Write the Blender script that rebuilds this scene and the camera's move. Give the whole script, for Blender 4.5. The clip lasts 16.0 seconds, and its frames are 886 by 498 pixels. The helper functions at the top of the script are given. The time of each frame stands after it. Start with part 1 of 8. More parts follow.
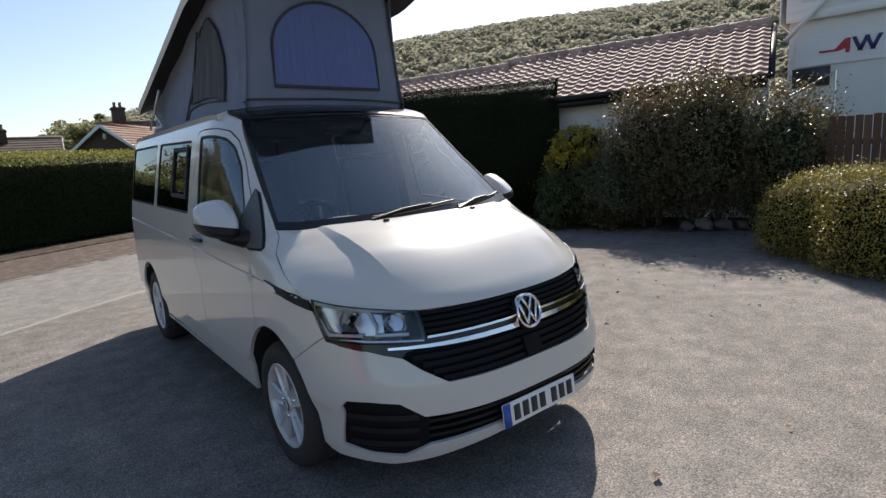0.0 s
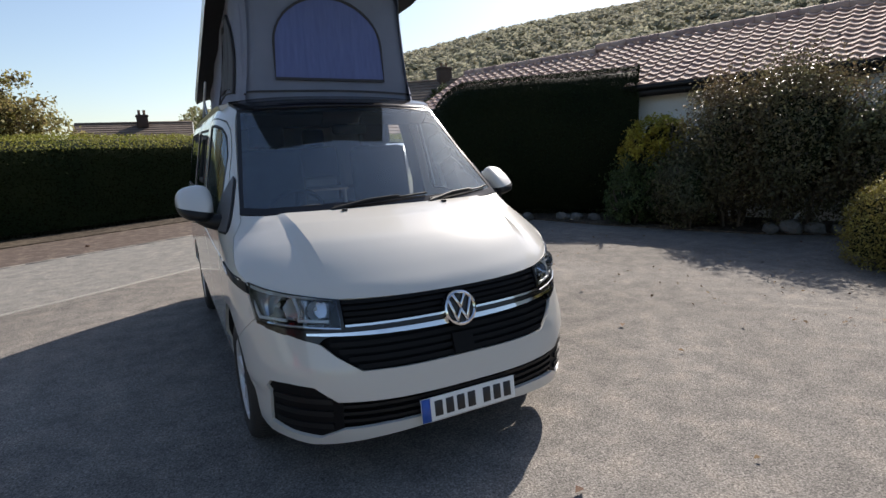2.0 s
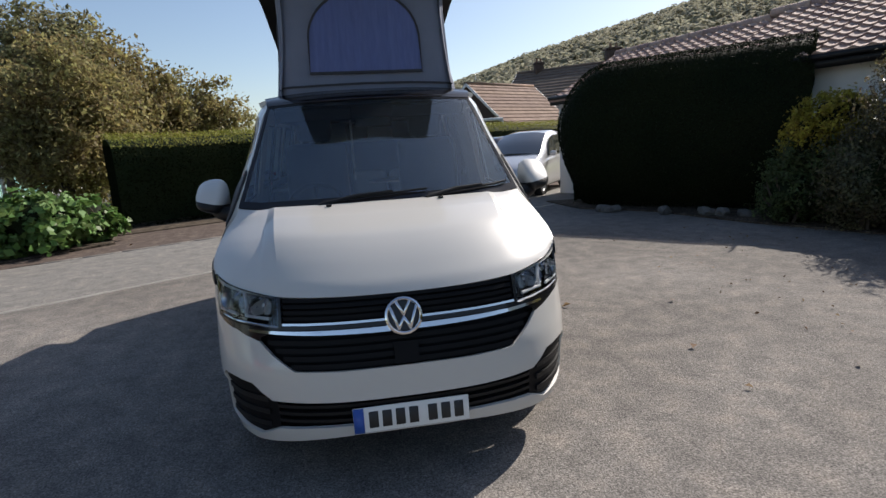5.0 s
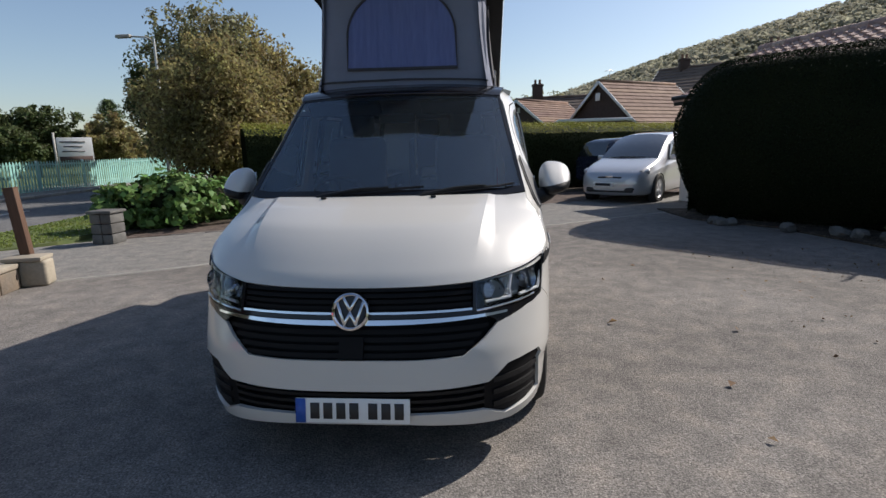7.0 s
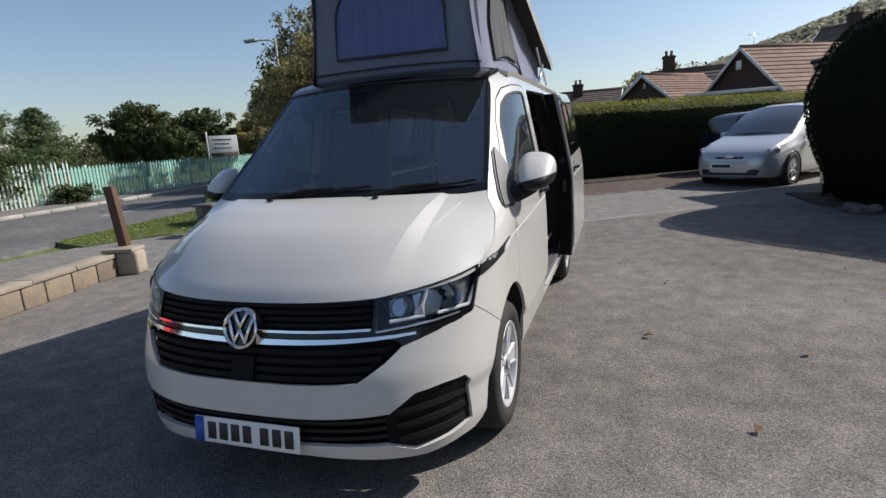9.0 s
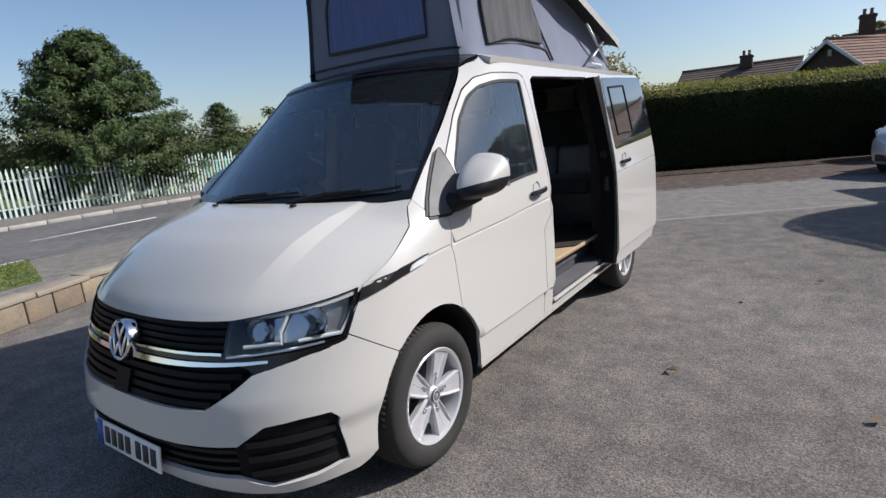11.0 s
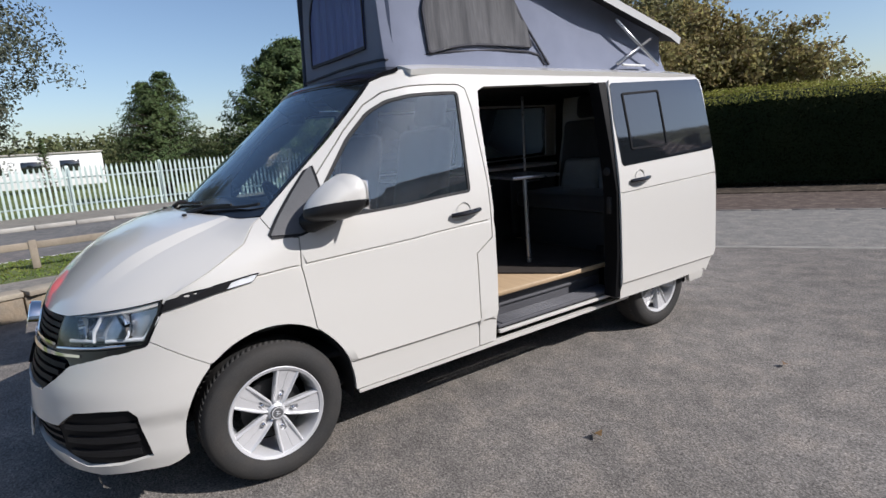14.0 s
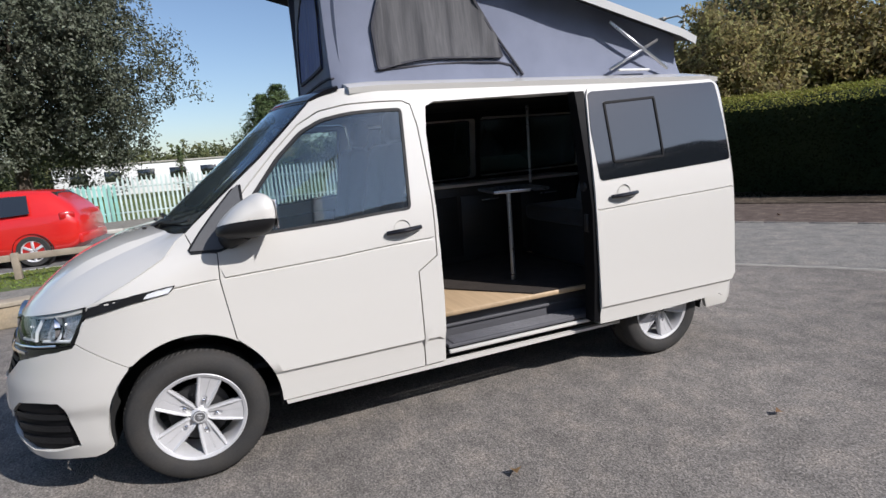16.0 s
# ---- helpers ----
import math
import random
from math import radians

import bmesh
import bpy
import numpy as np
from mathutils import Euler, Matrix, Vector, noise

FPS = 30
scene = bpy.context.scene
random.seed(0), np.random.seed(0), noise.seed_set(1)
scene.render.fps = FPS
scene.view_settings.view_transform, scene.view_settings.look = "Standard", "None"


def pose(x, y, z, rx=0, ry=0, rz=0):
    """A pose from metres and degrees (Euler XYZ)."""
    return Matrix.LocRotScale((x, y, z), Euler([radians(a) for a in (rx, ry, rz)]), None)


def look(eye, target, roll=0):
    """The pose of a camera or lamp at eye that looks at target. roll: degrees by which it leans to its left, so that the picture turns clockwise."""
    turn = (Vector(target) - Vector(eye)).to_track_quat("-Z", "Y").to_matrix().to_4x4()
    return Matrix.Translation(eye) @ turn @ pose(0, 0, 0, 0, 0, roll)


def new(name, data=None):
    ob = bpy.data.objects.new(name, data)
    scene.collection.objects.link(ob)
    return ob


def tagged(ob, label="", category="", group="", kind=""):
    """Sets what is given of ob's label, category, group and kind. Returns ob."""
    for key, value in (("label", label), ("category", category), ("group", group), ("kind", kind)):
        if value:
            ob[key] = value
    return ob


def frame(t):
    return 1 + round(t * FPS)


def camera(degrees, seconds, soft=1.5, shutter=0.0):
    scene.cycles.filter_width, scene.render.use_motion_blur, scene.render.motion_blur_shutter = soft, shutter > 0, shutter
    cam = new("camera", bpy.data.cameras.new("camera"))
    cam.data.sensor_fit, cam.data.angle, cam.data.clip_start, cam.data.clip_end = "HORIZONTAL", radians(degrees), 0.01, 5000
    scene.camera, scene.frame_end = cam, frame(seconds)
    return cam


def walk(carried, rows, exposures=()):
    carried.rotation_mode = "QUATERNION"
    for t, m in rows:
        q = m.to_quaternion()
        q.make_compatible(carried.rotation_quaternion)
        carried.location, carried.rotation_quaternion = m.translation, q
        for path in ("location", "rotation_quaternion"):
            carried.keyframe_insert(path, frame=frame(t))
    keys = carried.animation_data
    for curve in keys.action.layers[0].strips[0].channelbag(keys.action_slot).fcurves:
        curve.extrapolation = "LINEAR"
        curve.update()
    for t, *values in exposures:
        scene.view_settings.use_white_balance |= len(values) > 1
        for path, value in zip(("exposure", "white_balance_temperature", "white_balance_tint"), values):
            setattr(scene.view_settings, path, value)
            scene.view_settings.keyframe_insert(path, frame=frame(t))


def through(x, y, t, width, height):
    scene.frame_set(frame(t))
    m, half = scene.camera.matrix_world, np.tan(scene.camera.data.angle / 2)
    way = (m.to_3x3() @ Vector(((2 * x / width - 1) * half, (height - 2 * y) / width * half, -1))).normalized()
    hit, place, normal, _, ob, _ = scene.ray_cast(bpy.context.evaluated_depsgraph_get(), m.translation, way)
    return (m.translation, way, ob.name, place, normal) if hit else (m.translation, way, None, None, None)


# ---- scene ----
cam = camera(79.0, 16.0)
PATH = [
    (0, (-1.879, -2.583, 1.575), (-0.657, -1.037, 1.233), -3.6),
    (0.5, (-1.668, -2.663, 1.558), (-0.539, -1.06, 1.163), -3.2),
    (1, (-1.518, -2.827, 1.562), (-0.476, -1.161, 1.189), -3.2),
    (1.5, (-1.355, -2.998, 1.576), (-0.407, -1.277, 1.2), -2.6),
    (2, (-1.202, -3.034, 1.562), (-0.304, -1.285, 1.196), -2.6),
    (2.5, (-1.048, -3.058, 1.574), (-0.218, -1.278, 1.198), -2.2),
    (3, (-0.887, -3.136, 1.568), (-0.176, -1.302, 1.206), -3.0),
    (3.5, (-0.686, -3.232, 1.557), (-0.102, -1.354, 1.193), -2.2),
    (4, (-0.536, -3.224, 1.546), (-0.017, -1.325, 1.194), -3.6),
    (4.5, (-0.363, -3.138, 1.552), (0.06, -1.225, 1.152), -3.3),
    (5, (-0.164, -3.149, 1.541), (0.139, -1.209, 1.162), -3.5),
    (5.2, (-0.06, -3.174, 1.54), (0.16, -1.222, 1.162), -2.8),
    (7.3, (0.732, -3.083, 1.515), (0.508, -1.13, 1.148), -2.4),
    (7.5, (0.813, -3.053, 1.524), (0.546, -1.105, 1.157), -3.1),
    (8, (0.984, -2.85, 1.516), (0.622, -0.918, 1.148), -3.0),
    (8.5, (1.195, -2.676, 1.516), (0.717, -0.771, 1.139), -4.0),
    (9, (1.503, -2.572, 1.521), (0.862, -0.72, 1.118), -3.8),
    (9.2, (1.592, -2.523, 1.522), (0.907, -0.685, 1.135), -3.9),
    (11.3, (2.421, -1.648, 1.523), (1.251, -0.081, 1.102), -4.6),
    (11.5, (2.479, -1.562, 1.524), (1.289, -0.009, 1.111), -4.2),
    (12, (2.715, -1.384, 1.517), (1.395, 0.07, 1.136), -4.6),
    (12.5, (2.922, -1.206, 1.511), (1.502, 0.151, 1.138), -4.8),
    (13, (3.005, -0.992, 1.52), (1.537, 0.313, 1.143), -4.1),
    (13.5, (3.141, -0.803, 1.517), (1.592, 0.409, 1.155), -4.7),
    (14, (3.317, -0.591, 1.524), (1.697, 0.514, 1.136), -4.0),
    (14.5, (3.401, -0.333, 1.515), (1.73, 0.7, 1.137), -4.6),
    (15, (3.45, -0.121, 1.531), (1.741, 0.846, 1.149), -4.5),
    (15.5, (3.626, 0.09, 1.535), (1.85, 0.927, 1.153), -4.7),
    (16, (3.731, 0.279, 1.532), (1.907, 1.021, 1.182), -4.6),
]
walk(cam, [(t, look(eye, target, roll)) for t, eye, target, roll in PATH], [(0.0, 0.55, 6850, 12), (0.5, 0.42, 6850, 12), (2.0, 0.48, 6850, 12), (3.0, 0.42, 6800, 12), (5.0, 0.28, 6750, 12),
     (7.5, 0.12, 6600, 12), (9.0, 0.1, 6500, 12), (12.0, 0.1, 6250, 13), (16.0, 0.18, 6250, 13)])

# ---------------------------------------------------------------- light
SUN_TO = Vector((1.03, 0.73, 1.0)).normalized()
world = bpy.data.worlds.new("sky")
scene.world = world
world.use_nodes = True
wn = world.node_tree
sky = wn.nodes.new("ShaderNodeTexSky")
sky.sky_type, sky.sun_disc = "NISHITA", False
sky.sun_elevation = math.asin(SUN_TO.z)
sky.sun_rotation = math.atan2(SUN_TO.x, SUN_TO.y)
sky.air_density, sky.dust_density, sky.ozone_density = 1.0, 0.9, 2.0
wn.links.new(sky.outputs[0], wn.nodes["Background"].inputs[0])
wn.nodes["Background"].inputs[1].default_value = 0.115
sun = new("sun", bpy.data.lights.new("sun", "SUN"))
sun.data.energy, sun.data.angle, sun.data.color = 5.0, radians(0.53), (1.0, 0.955, 0.895)
sun.matrix_world = look(SUN_TO * 50, (0, 0, 0))
scene.view_settings.exposure = 0.0


# ---------------------------------------------------------------- materials
def mat(name, col, rough=0.6, metal=0.0, var=0.15, scale=8.0, fine=120.0, bump=0.0, bscale=None, coat=0.0, spread=0.0,
        spec=0.5, col2=None, stretch=(1, 1, 1), sheen=0.0, emit=None, rvar=0.1):
    """Two scales of colour variation (broad stains, fine grain), varied roughness and a fine relief."""
    m = bpy.data.materials.new(name)
    m.use_nodes = True
    t = m.node_tree
    b = t.nodes["Principled BSDF"]
    b.inputs["Roughness"].default_value, b.inputs["Metallic"].default_value = rough, metal
    b.inputs["Coat Weight"].default_value, b.inputs["Coat Roughness"].default_value = coat, 0.04
    b.inputs["Specular IOR Level"].default_value = spec
    b.inputs["Sheen Weight"].default_value = sheen
    co = t.nodes.new("ShaderNodeTexCoord")
    mp = t.nodes.new("ShaderNodeMapping")
    mp.inputs["Scale"].default_value = stretch
    t.links.new(co.outputs["Object"], mp.inputs["Vector"])
    broad, grain = t.nodes.new("ShaderNodeTexNoise"), t.nodes.new("ShaderNodeTexNoise")
    for n, s in ((broad, scale), (grain, fine)):
        n.inputs["Scale"].default_value, n.inputs["Detail"].default_value = s, 5.0
        t.links.new(mp.outputs[0], n.inputs["Vector"])
    c2 = col2 or tuple(c * (1 - var) for c in col)
    mix = t.nodes.new("ShaderNodeMix")
    mix.data_type = "RGBA"
    ramp = t.nodes.new("ShaderNodeMapRange")
    ramp.inputs["From Min"].default_value, ramp.inputs["From Max"].default_value = 0.32, 0.68
    t.links.new(broad.outputs[0], ramp.inputs[0])
    t.links.new(ramp.outputs[0], mix.inputs[0])
    mix.inputs[6].default_value, mix.inputs[7].default_value = (*col, 1), (*c2, 1)
    hsv = t.nodes.new("ShaderNodeHueSaturation")
    t.links.new(mix.outputs[2], hsv.inputs["Color"])
    val = t.nodes.new("ShaderNodeMapRange")
    val.inputs["To Min"].default_value, val.inputs["To Max"].default_value = 1 - var, 1 + var
    t.links.new(grain.outputs[0], val.inputs[0])
    out = val.outputs[0]
    if spread:
        geo = t.nodes.new("ShaderNodeNewGeometry")
        obi = t.nodes.new("ShaderNodeObjectInfo")
        add = t.nodes.new("ShaderNodeMath")
        add.operation = "ADD"
        t.links.new(geo.outputs["Random Per Island"], add.inputs[0])
        t.links.new(obi.outputs["Random"], add.inputs[1])
        fr = t.nodes.new("ShaderNodeMath")
        fr.operation = "FRACT"
        t.links.new(add.outputs[0], fr.inputs[0])
        mr = t.nodes.new("ShaderNodeMapRange")
        mr.inputs["To Min"].default_value, mr.inputs["To Max"].default_value = 1 - spread, 1 + spread
        t.links.new(fr.outputs[0], mr.inputs[0])
        mul = t.nodes.new("ShaderNodeMath")
        mul.operation = "MULTIPLY"
        t.links.new(out, mul.inputs[0])
        t.links.new(mr.outputs[0], mul.inputs[1])
        out = mul.outputs[0]
        hr = t.nodes.new("ShaderNodeMapRange")
        hr.inputs["To Min"].default_value, hr.inputs["To Max"].default_value = 0.5 - spread * 0.05, 0.5 + spread * 0.05
        t.links.new(fr.outputs[0], hr.inputs[0])
        t.links.new(hr.outputs[0], hsv.inputs["Hue"])
    t.links.new(out, hsv.inputs["Value"])
    t.links.new(hsv.outputs[0], b.inputs["Base Color"])
    rr = t.nodes.new("ShaderNodeMapRange")
    rr.inputs["To Min"].default_value, rr.inputs["To Max"].default_value = max(0.02, rough - rvar), min(1, rough + rvar)
    t.links.new(broad.outputs[0], rr.inputs[0])
    t.links.new(rr.outputs[0], b.inputs["Roughness"])
    if bump:
        bn = t.nodes.new("ShaderNodeBump")
        bn.inputs["Strength"].default_value, bn.inputs["Distance"].default_value = 1.0, bump
        n = t.nodes.new("ShaderNodeTexNoise")
        n.inputs["Scale"].default_value, n.inputs["Detail"].default_value = bscale or fine, 4.0
        t.links.new(mp.outputs[0], n.inputs["Vector"])
        t.links.new(n.outputs[0], bn.inputs["Height"])
        t.links.new(bn.outputs[0], b.inputs["Normal"])
    if emit:
        b.inputs["Emission Color"].default_value, b.inputs["Emission Strength"].default_value = (*emit, 1), 1.0
    return m


def pane(name, tint, ior=1.5, rough=0.0, dust_glare=0.0):
    """Window glass: clear or tinted, with a mirror gloss that follows Fresnel and a thin bluish film of dust and
    painted glare.
    """
    m = bpy.data.materials.new(name)
    m.use_nodes = True
    t = m.node_tree
    t.nodes.remove(t.nodes["Principled BSDF"])
    tr, gl, fr, mx = (t.nodes.new("ShaderNode" + k) for k in ("BsdfTransparent", "BsdfGlossy", "Fresnel", "MixShader"))
    tr.inputs[0].default_value = (*tint, 1)
    gl.inputs["Color"].default_value = (0.80, 0.91, 1.0, 1)
    gl.inputs["Roughness"].default_value, fr.inputs["IOR"].default_value = rough, ior
    t.links.new(fr.outputs[0], mx.inputs[0])
    t.links.new(tr.outputs[0], mx.inputs[1])
    t.links.new(gl.outputs[0], mx.inputs[2])
    out = mx.outputs[0]
    if dust_glare:
        df, tl, film, mx2 = (t.nodes.new("ShaderNode" + k) for k in ("BsdfDiffuse", "BsdfTranslucent", "MixShader", "MixShader"))
        # Bluish film: dust, with the glare of the sky put into its colour.
        df.inputs[0].default_value = tl.inputs[0].default_value = (0.48, 0.62, 0.76, 1)
        t.links.new(df.outputs[0], film.inputs[1])
        t.links.new(tl.outputs[0], film.inputs[2])
        mx2.inputs[0].default_value = dust_glare
        t.links.new(out, mx2.inputs[1])
        t.links.new(film.outputs[0], mx2.inputs[2])
        out = mx2.outputs[0]
    t.links.new(out, t.nodes["Material Output"].inputs[0])
    return m


def leafmat(name, col, col2, rough=0.55, through=0.25, spread=0.45, scale=0.8, spec=0.2):
    """Leaves: a matt to waxy face that lets some light through."""
    m = mat(name, col, rough, var=0.2, scale=scale, fine=30, col2=col2, spread=spread, spec=spec)
    t = m.node_tree
    b = t.nodes["Principled BSDF"]
    tl, mx = t.nodes.new("ShaderNodeBsdfTranslucent"), t.nodes.new("ShaderNodeMixShader")
    src = b.inputs["Base Color"].links[0].from_socket
    t.links.new(src, tl.inputs[0])
    mx.inputs[0].default_value = through
    t.links.new(b.outputs[0], mx.inputs[1])
    t.links.new(tl.outputs[0], mx.inputs[2])
    t.links.new(mx.outputs[0], t.nodes["Material Output"].inputs[0])
    return m


def sheer(m, amount):
    """Lets part of the light through a cloth."""
    t = m.node_tree
    b = t.nodes["Principled BSDF"]
    tl, mx = t.nodes.new("ShaderNodeBsdfTranslucent"), t.nodes.new("ShaderNodeMixShader")
    t.links.new(b.inputs["Base Color"].links[0].from_socket, tl.inputs[0])
    mx.inputs[0].default_value = amount
    t.links.new(b.outputs[0], mx.inputs[1])
    t.links.new(tl.outputs[0], mx.inputs[2])
    t.links.new(mx.outputs[0], t.nodes["Material Output"].inputs[0])
    return m


PAINT = mat("pale_grey_paint", (0.572, 0.556, 0.520), 0.42, var=0.006, scale=0.8, fine=900, coat=1.0, rvar=0.01, spec=0.3)
PAINT_WHITE = mat("white_roof_paint", (0.72, 0.72, 0.70), 0.3, var=0.02, coat=0.8, rvar=0.03)
TRIM = mat("black_textured_plastic", (0.011, 0.011, 0.012), 0.5, var=0.2, spec=0.3, bump=0.0004, bscale=900)
GREYPL = mat("grey_moulded_plastic", (0.115, 0.115, 0.118), 0.5, var=0.12, spec=0.35, bump=0.0003, bscale=900)
GLOSSBLACK = mat("gloss_black_plastic", (0.010, 0.010, 0.012), 0.18, var=0.1, coat=0.25, rvar=0.04, spec=0.3)
SLAT = mat("black_grille_plastic", (0.008, 0.008, 0.009), 0.55, var=0.1, spec=0.12)
LAMPGREY = mat("lamp_housing_silver", (0.62, 0.64, 0.68), 0.22, 0.8, var=0.1)
CLEARGREY = mat("pale_light_guide", (0.74, 0.76, 0.78), 0.25, 0.1, var=0.05)
RUBBER = mat("black_rubber", (0.022, 0.022, 0.023), 0.75, var=0.25, scale=14, bump=0.0006, bscale=300)
TYRE = mat("tyre_rubber", (0.030, 0.030, 0.030), 0.8, var=0.25, scale=9, col2=(0.042, 0.039, 0.036), spec=0.3, bump=0.0008, bscale=400)
CHROME = mat("chrome", (0.8, 0.8, 0.82), 0.08, 1.0, var=0.02, rvar=0.03)
ALLOY = mat("silver_alloy", (0.62, 0.62, 0.63), 0.34, 0.35, var=0.05, scale=20, rvar=0.08)
DARKMETAL = mat("dark_metal", (0.06, 0.06, 0.062), 0.5, 0.6, var=0.2)
SHADE_GLASS = pane("windscreen_glass", (0.82, 0.90, 0.90), 2.15, dust_glare=0.05)
SIDE_GLASS = pane("side_glass", (0.68, 0.77, 0.76), 2.2, dust_glare=0.05)
PRIVACY = pane("privacy_glass", (0.004, 0.005, 0.006), 1.55)
DARKPANE = mat("black_tinted_glass", (0.010, 0.012, 0.015), 0.05, var=0.05, coat=1.0, spec=1.0, rvar=0.02)
LENS = pane("headlamp_lens", (0.88, 0.90, 0.93), 1.55)
CANVAS = sheer(mat("grey_canvas", (0.205, 0.228, 0.305), 0.85, var=0.1, scale=6, fine=420, bump=0.0008, bscale=700, sheen=0.1), 0.15)
CANVAS_D = mat("dark_piping", (0.045, 0.045, 0.055), 0.85, var=0.15)
MESHWIN = sheer(mat("blue_grey_window_cloth", (0.12, 0.155, 0.37), 0.4, var=0.16, scale=9, fine=200, stretch=(6, 6, 0.7), bump=0.004, bscale=4), 0.2)
NETTING = mat("grey_netting", (0.075, 0.075, 0.080), 0.75, var=0.28, scale=9, fine=500, stretch=(5, 7, 0.6), bump=0.006, bscale=3.5)
LINING = mat("dark_lining", (0.011, 0.011, 0.012), 0.9, var=0.2, scale=5)
CLOTH = mat("dark_seat_cloth", (0.032, 0.032, 0.036), 0.9, var=0.2, scale=10, fine=400, bump=0.0008, bscale=600, sheen=0.3)
CLOTH_L = mat("light_grey_cloth", (0.35, 0.35, 0.35), 0.85, var=0.1, scale=10, fine=400)
STEPPL = mat("grey_step_plastic", (0.10, 0.10, 0.11), 0.5, var=0.12, spec=0.4, bump=0.0004, bscale=600)
DASH = mat("dashboard_plastic", (0.035, 0.036, 0.038), 0.6, var=0.12, bump=0.0004, bscale=600)
FLOORWOOD = mat("pale_wood_floor", (0.50, 0.36, 0.22), 0.45, var=0.16, scale=3, fine=60, stretch=(1, 12, 12), rvar=0.1)
UNIT = mat("grey_laminate", (0.045, 0.045, 0.048), 0.4, var=0.12, scale=3, fine=60, stretch=(1, 1, 8))
ALU = mat("brushed_aluminium", (0.6, 0.6, 0.61), 0.3, 0.9, var=0.06, scale=30)
WHITEPL = mat("white_plastic", (0.7, 0.7, 0.68), 0.4, var=0.04)
REDLENS = mat("red_lens", (0.4, 0.01, 0.01), 0.15, var=0.05, coat=0.6)
BLUE = mat("blue_plate_band", (0.03, 0.10, 0.42), 0.4, var=0.05)
PLATE = mat("white_plate", (0.78, 0.78, 0.76), 0.35, var=0.03)
INK = mat("black_ink", (0.02, 0.02, 0.022), 0.5, var=0.1)


# ---------------------------------------------------------------- builders
def link_mesh(name, me, material, parent=None, label="", smooth=True):
    if material:
        for m in material if isinstance(material, (list, tuple)) else [material]:
            me.materials.append(m)
    if smooth:
        me.polygons.foreach_set("use_smooth", [True] * len(me.polygons))
    ob = new(name, me)
    if parent is not None:
        ob.parent = parent
    if label:
        tagged(ob, label)
    return ob


def part(name, bm, material, parent=None, label="", smooth=True, auto=35, turn=True):
    """Links a bmesh as one mesh object, with edges sharper than auto degrees kept sharp."""
    me = bpy.data.meshes.new(name)
    if turn:
        bmesh.ops.recalc_face_normals(bm, faces=bm.faces[:])
    if smooth:
        lim = radians(auto)
        for e in bm.edges:
            if len(e.link_faces) == 2 and e.calc_face_angle(0) > lim:
                e.smooth = False
    bm.to_mesh(me)
    bm.free()
    return link_mesh(name, me, material, parent, label, smooth)


def raw(name, verts, faces, material, parent=None, label="", smooth=True):
    me = bpy.data.meshes.new(name)
    me.from_pydata([tuple(v) for v in verts], [], [tuple(f) for f in faces])
    me.update()
    return link_mesh(name, me, material, parent, label, smooth)


def box(size, at=(0, 0, 0), rot=None, bevel=0.0, seg=2, bm=None):
    """A box with rounded edges, added to bm."""
    bm = bm or bmesh.new()
    tmp = bmesh.new()
    bmesh.ops.create_cube(tmp, size=1.0, matrix=Matrix.Diagonal((*size, 1)))
    if bevel:
        bmesh.ops.bevel(tmp, geom=tmp.edges[:] , offset=bevel, segments=seg, affect="EDGES", profile=0.5)
    m = Matrix.Translation(at) @ (rot if rot is not None else Matrix())
    tmp.transform(m)
    me = bpy.data.meshes.new("tmp")
    tmp.to_mesh(me)
    tmp.free()
    bm.from_mesh(me)
    bpy.data.meshes.remove(me)
    return bm


def rod(p, q, r, r2=None, seg=12, bm=None, cap=True):
    """A round bar from p to q."""
    bm = bm or bmesh.new()
    p, q = Vector(p), Vector(q)
    d = q - p
    m = Matrix.Translation((p + q) / 2) @ d.to_track_quat("Z", "Y").to_matrix().to_4x4()
    bmesh.ops.create_cone(bm, cap_ends=cap, segments=seg, radius1=r, radius2=r if r2 is None else r2, depth=d.length, matrix=m)
    return bm


def tube(points, r, seg=10, bm=None):
    """A bent bar through points."""
    bm = bm or bmesh.new()
    pts = [Vector(p) for p in points]
    rings = []
    for i, p in enumerate(pts):
        d = (pts[min(i + 1, len(pts) - 1)] - pts[max(i - 1, 0)]).normalized()
        q = d.to_track_quat("Z", "Y")
        rr = r[i] if isinstance(r, (list, tuple)) else r
        rings.append([bm.verts.new(p + q @ Vector((rr * math.cos(2 * math.pi * k / seg), rr * math.sin(2 * math.pi * k / seg), 0))) for k in range(seg)])
    for a, b in zip(rings, rings[1:]):
        for k in range(seg):
            bm.faces.new((a[k], a[(k + 1) % seg], b[(k + 1) % seg], b[k]))
    bm.faces.new(rings[0][::-1])
    bm.faces.new(rings[-1])
    return bm


def thicken(bm, t):
    """Gives a sheet of faces a thickness, on the side away from its normals."""
    bm.normal_update()
    faces, rim = bm.faces[:], [e for e in bm.edges if len(e.link_faces) == 1]
    low = {v: bm.verts.new(v.co - v.normal * t) for v in bm.verts[:]}
    for f in faces:
        bm.faces.new([low[v] for v in reversed(f.verts)])
    for e in rim:
        a, b = e.verts
        bm.faces.new((a, b, low[b], low[a]))


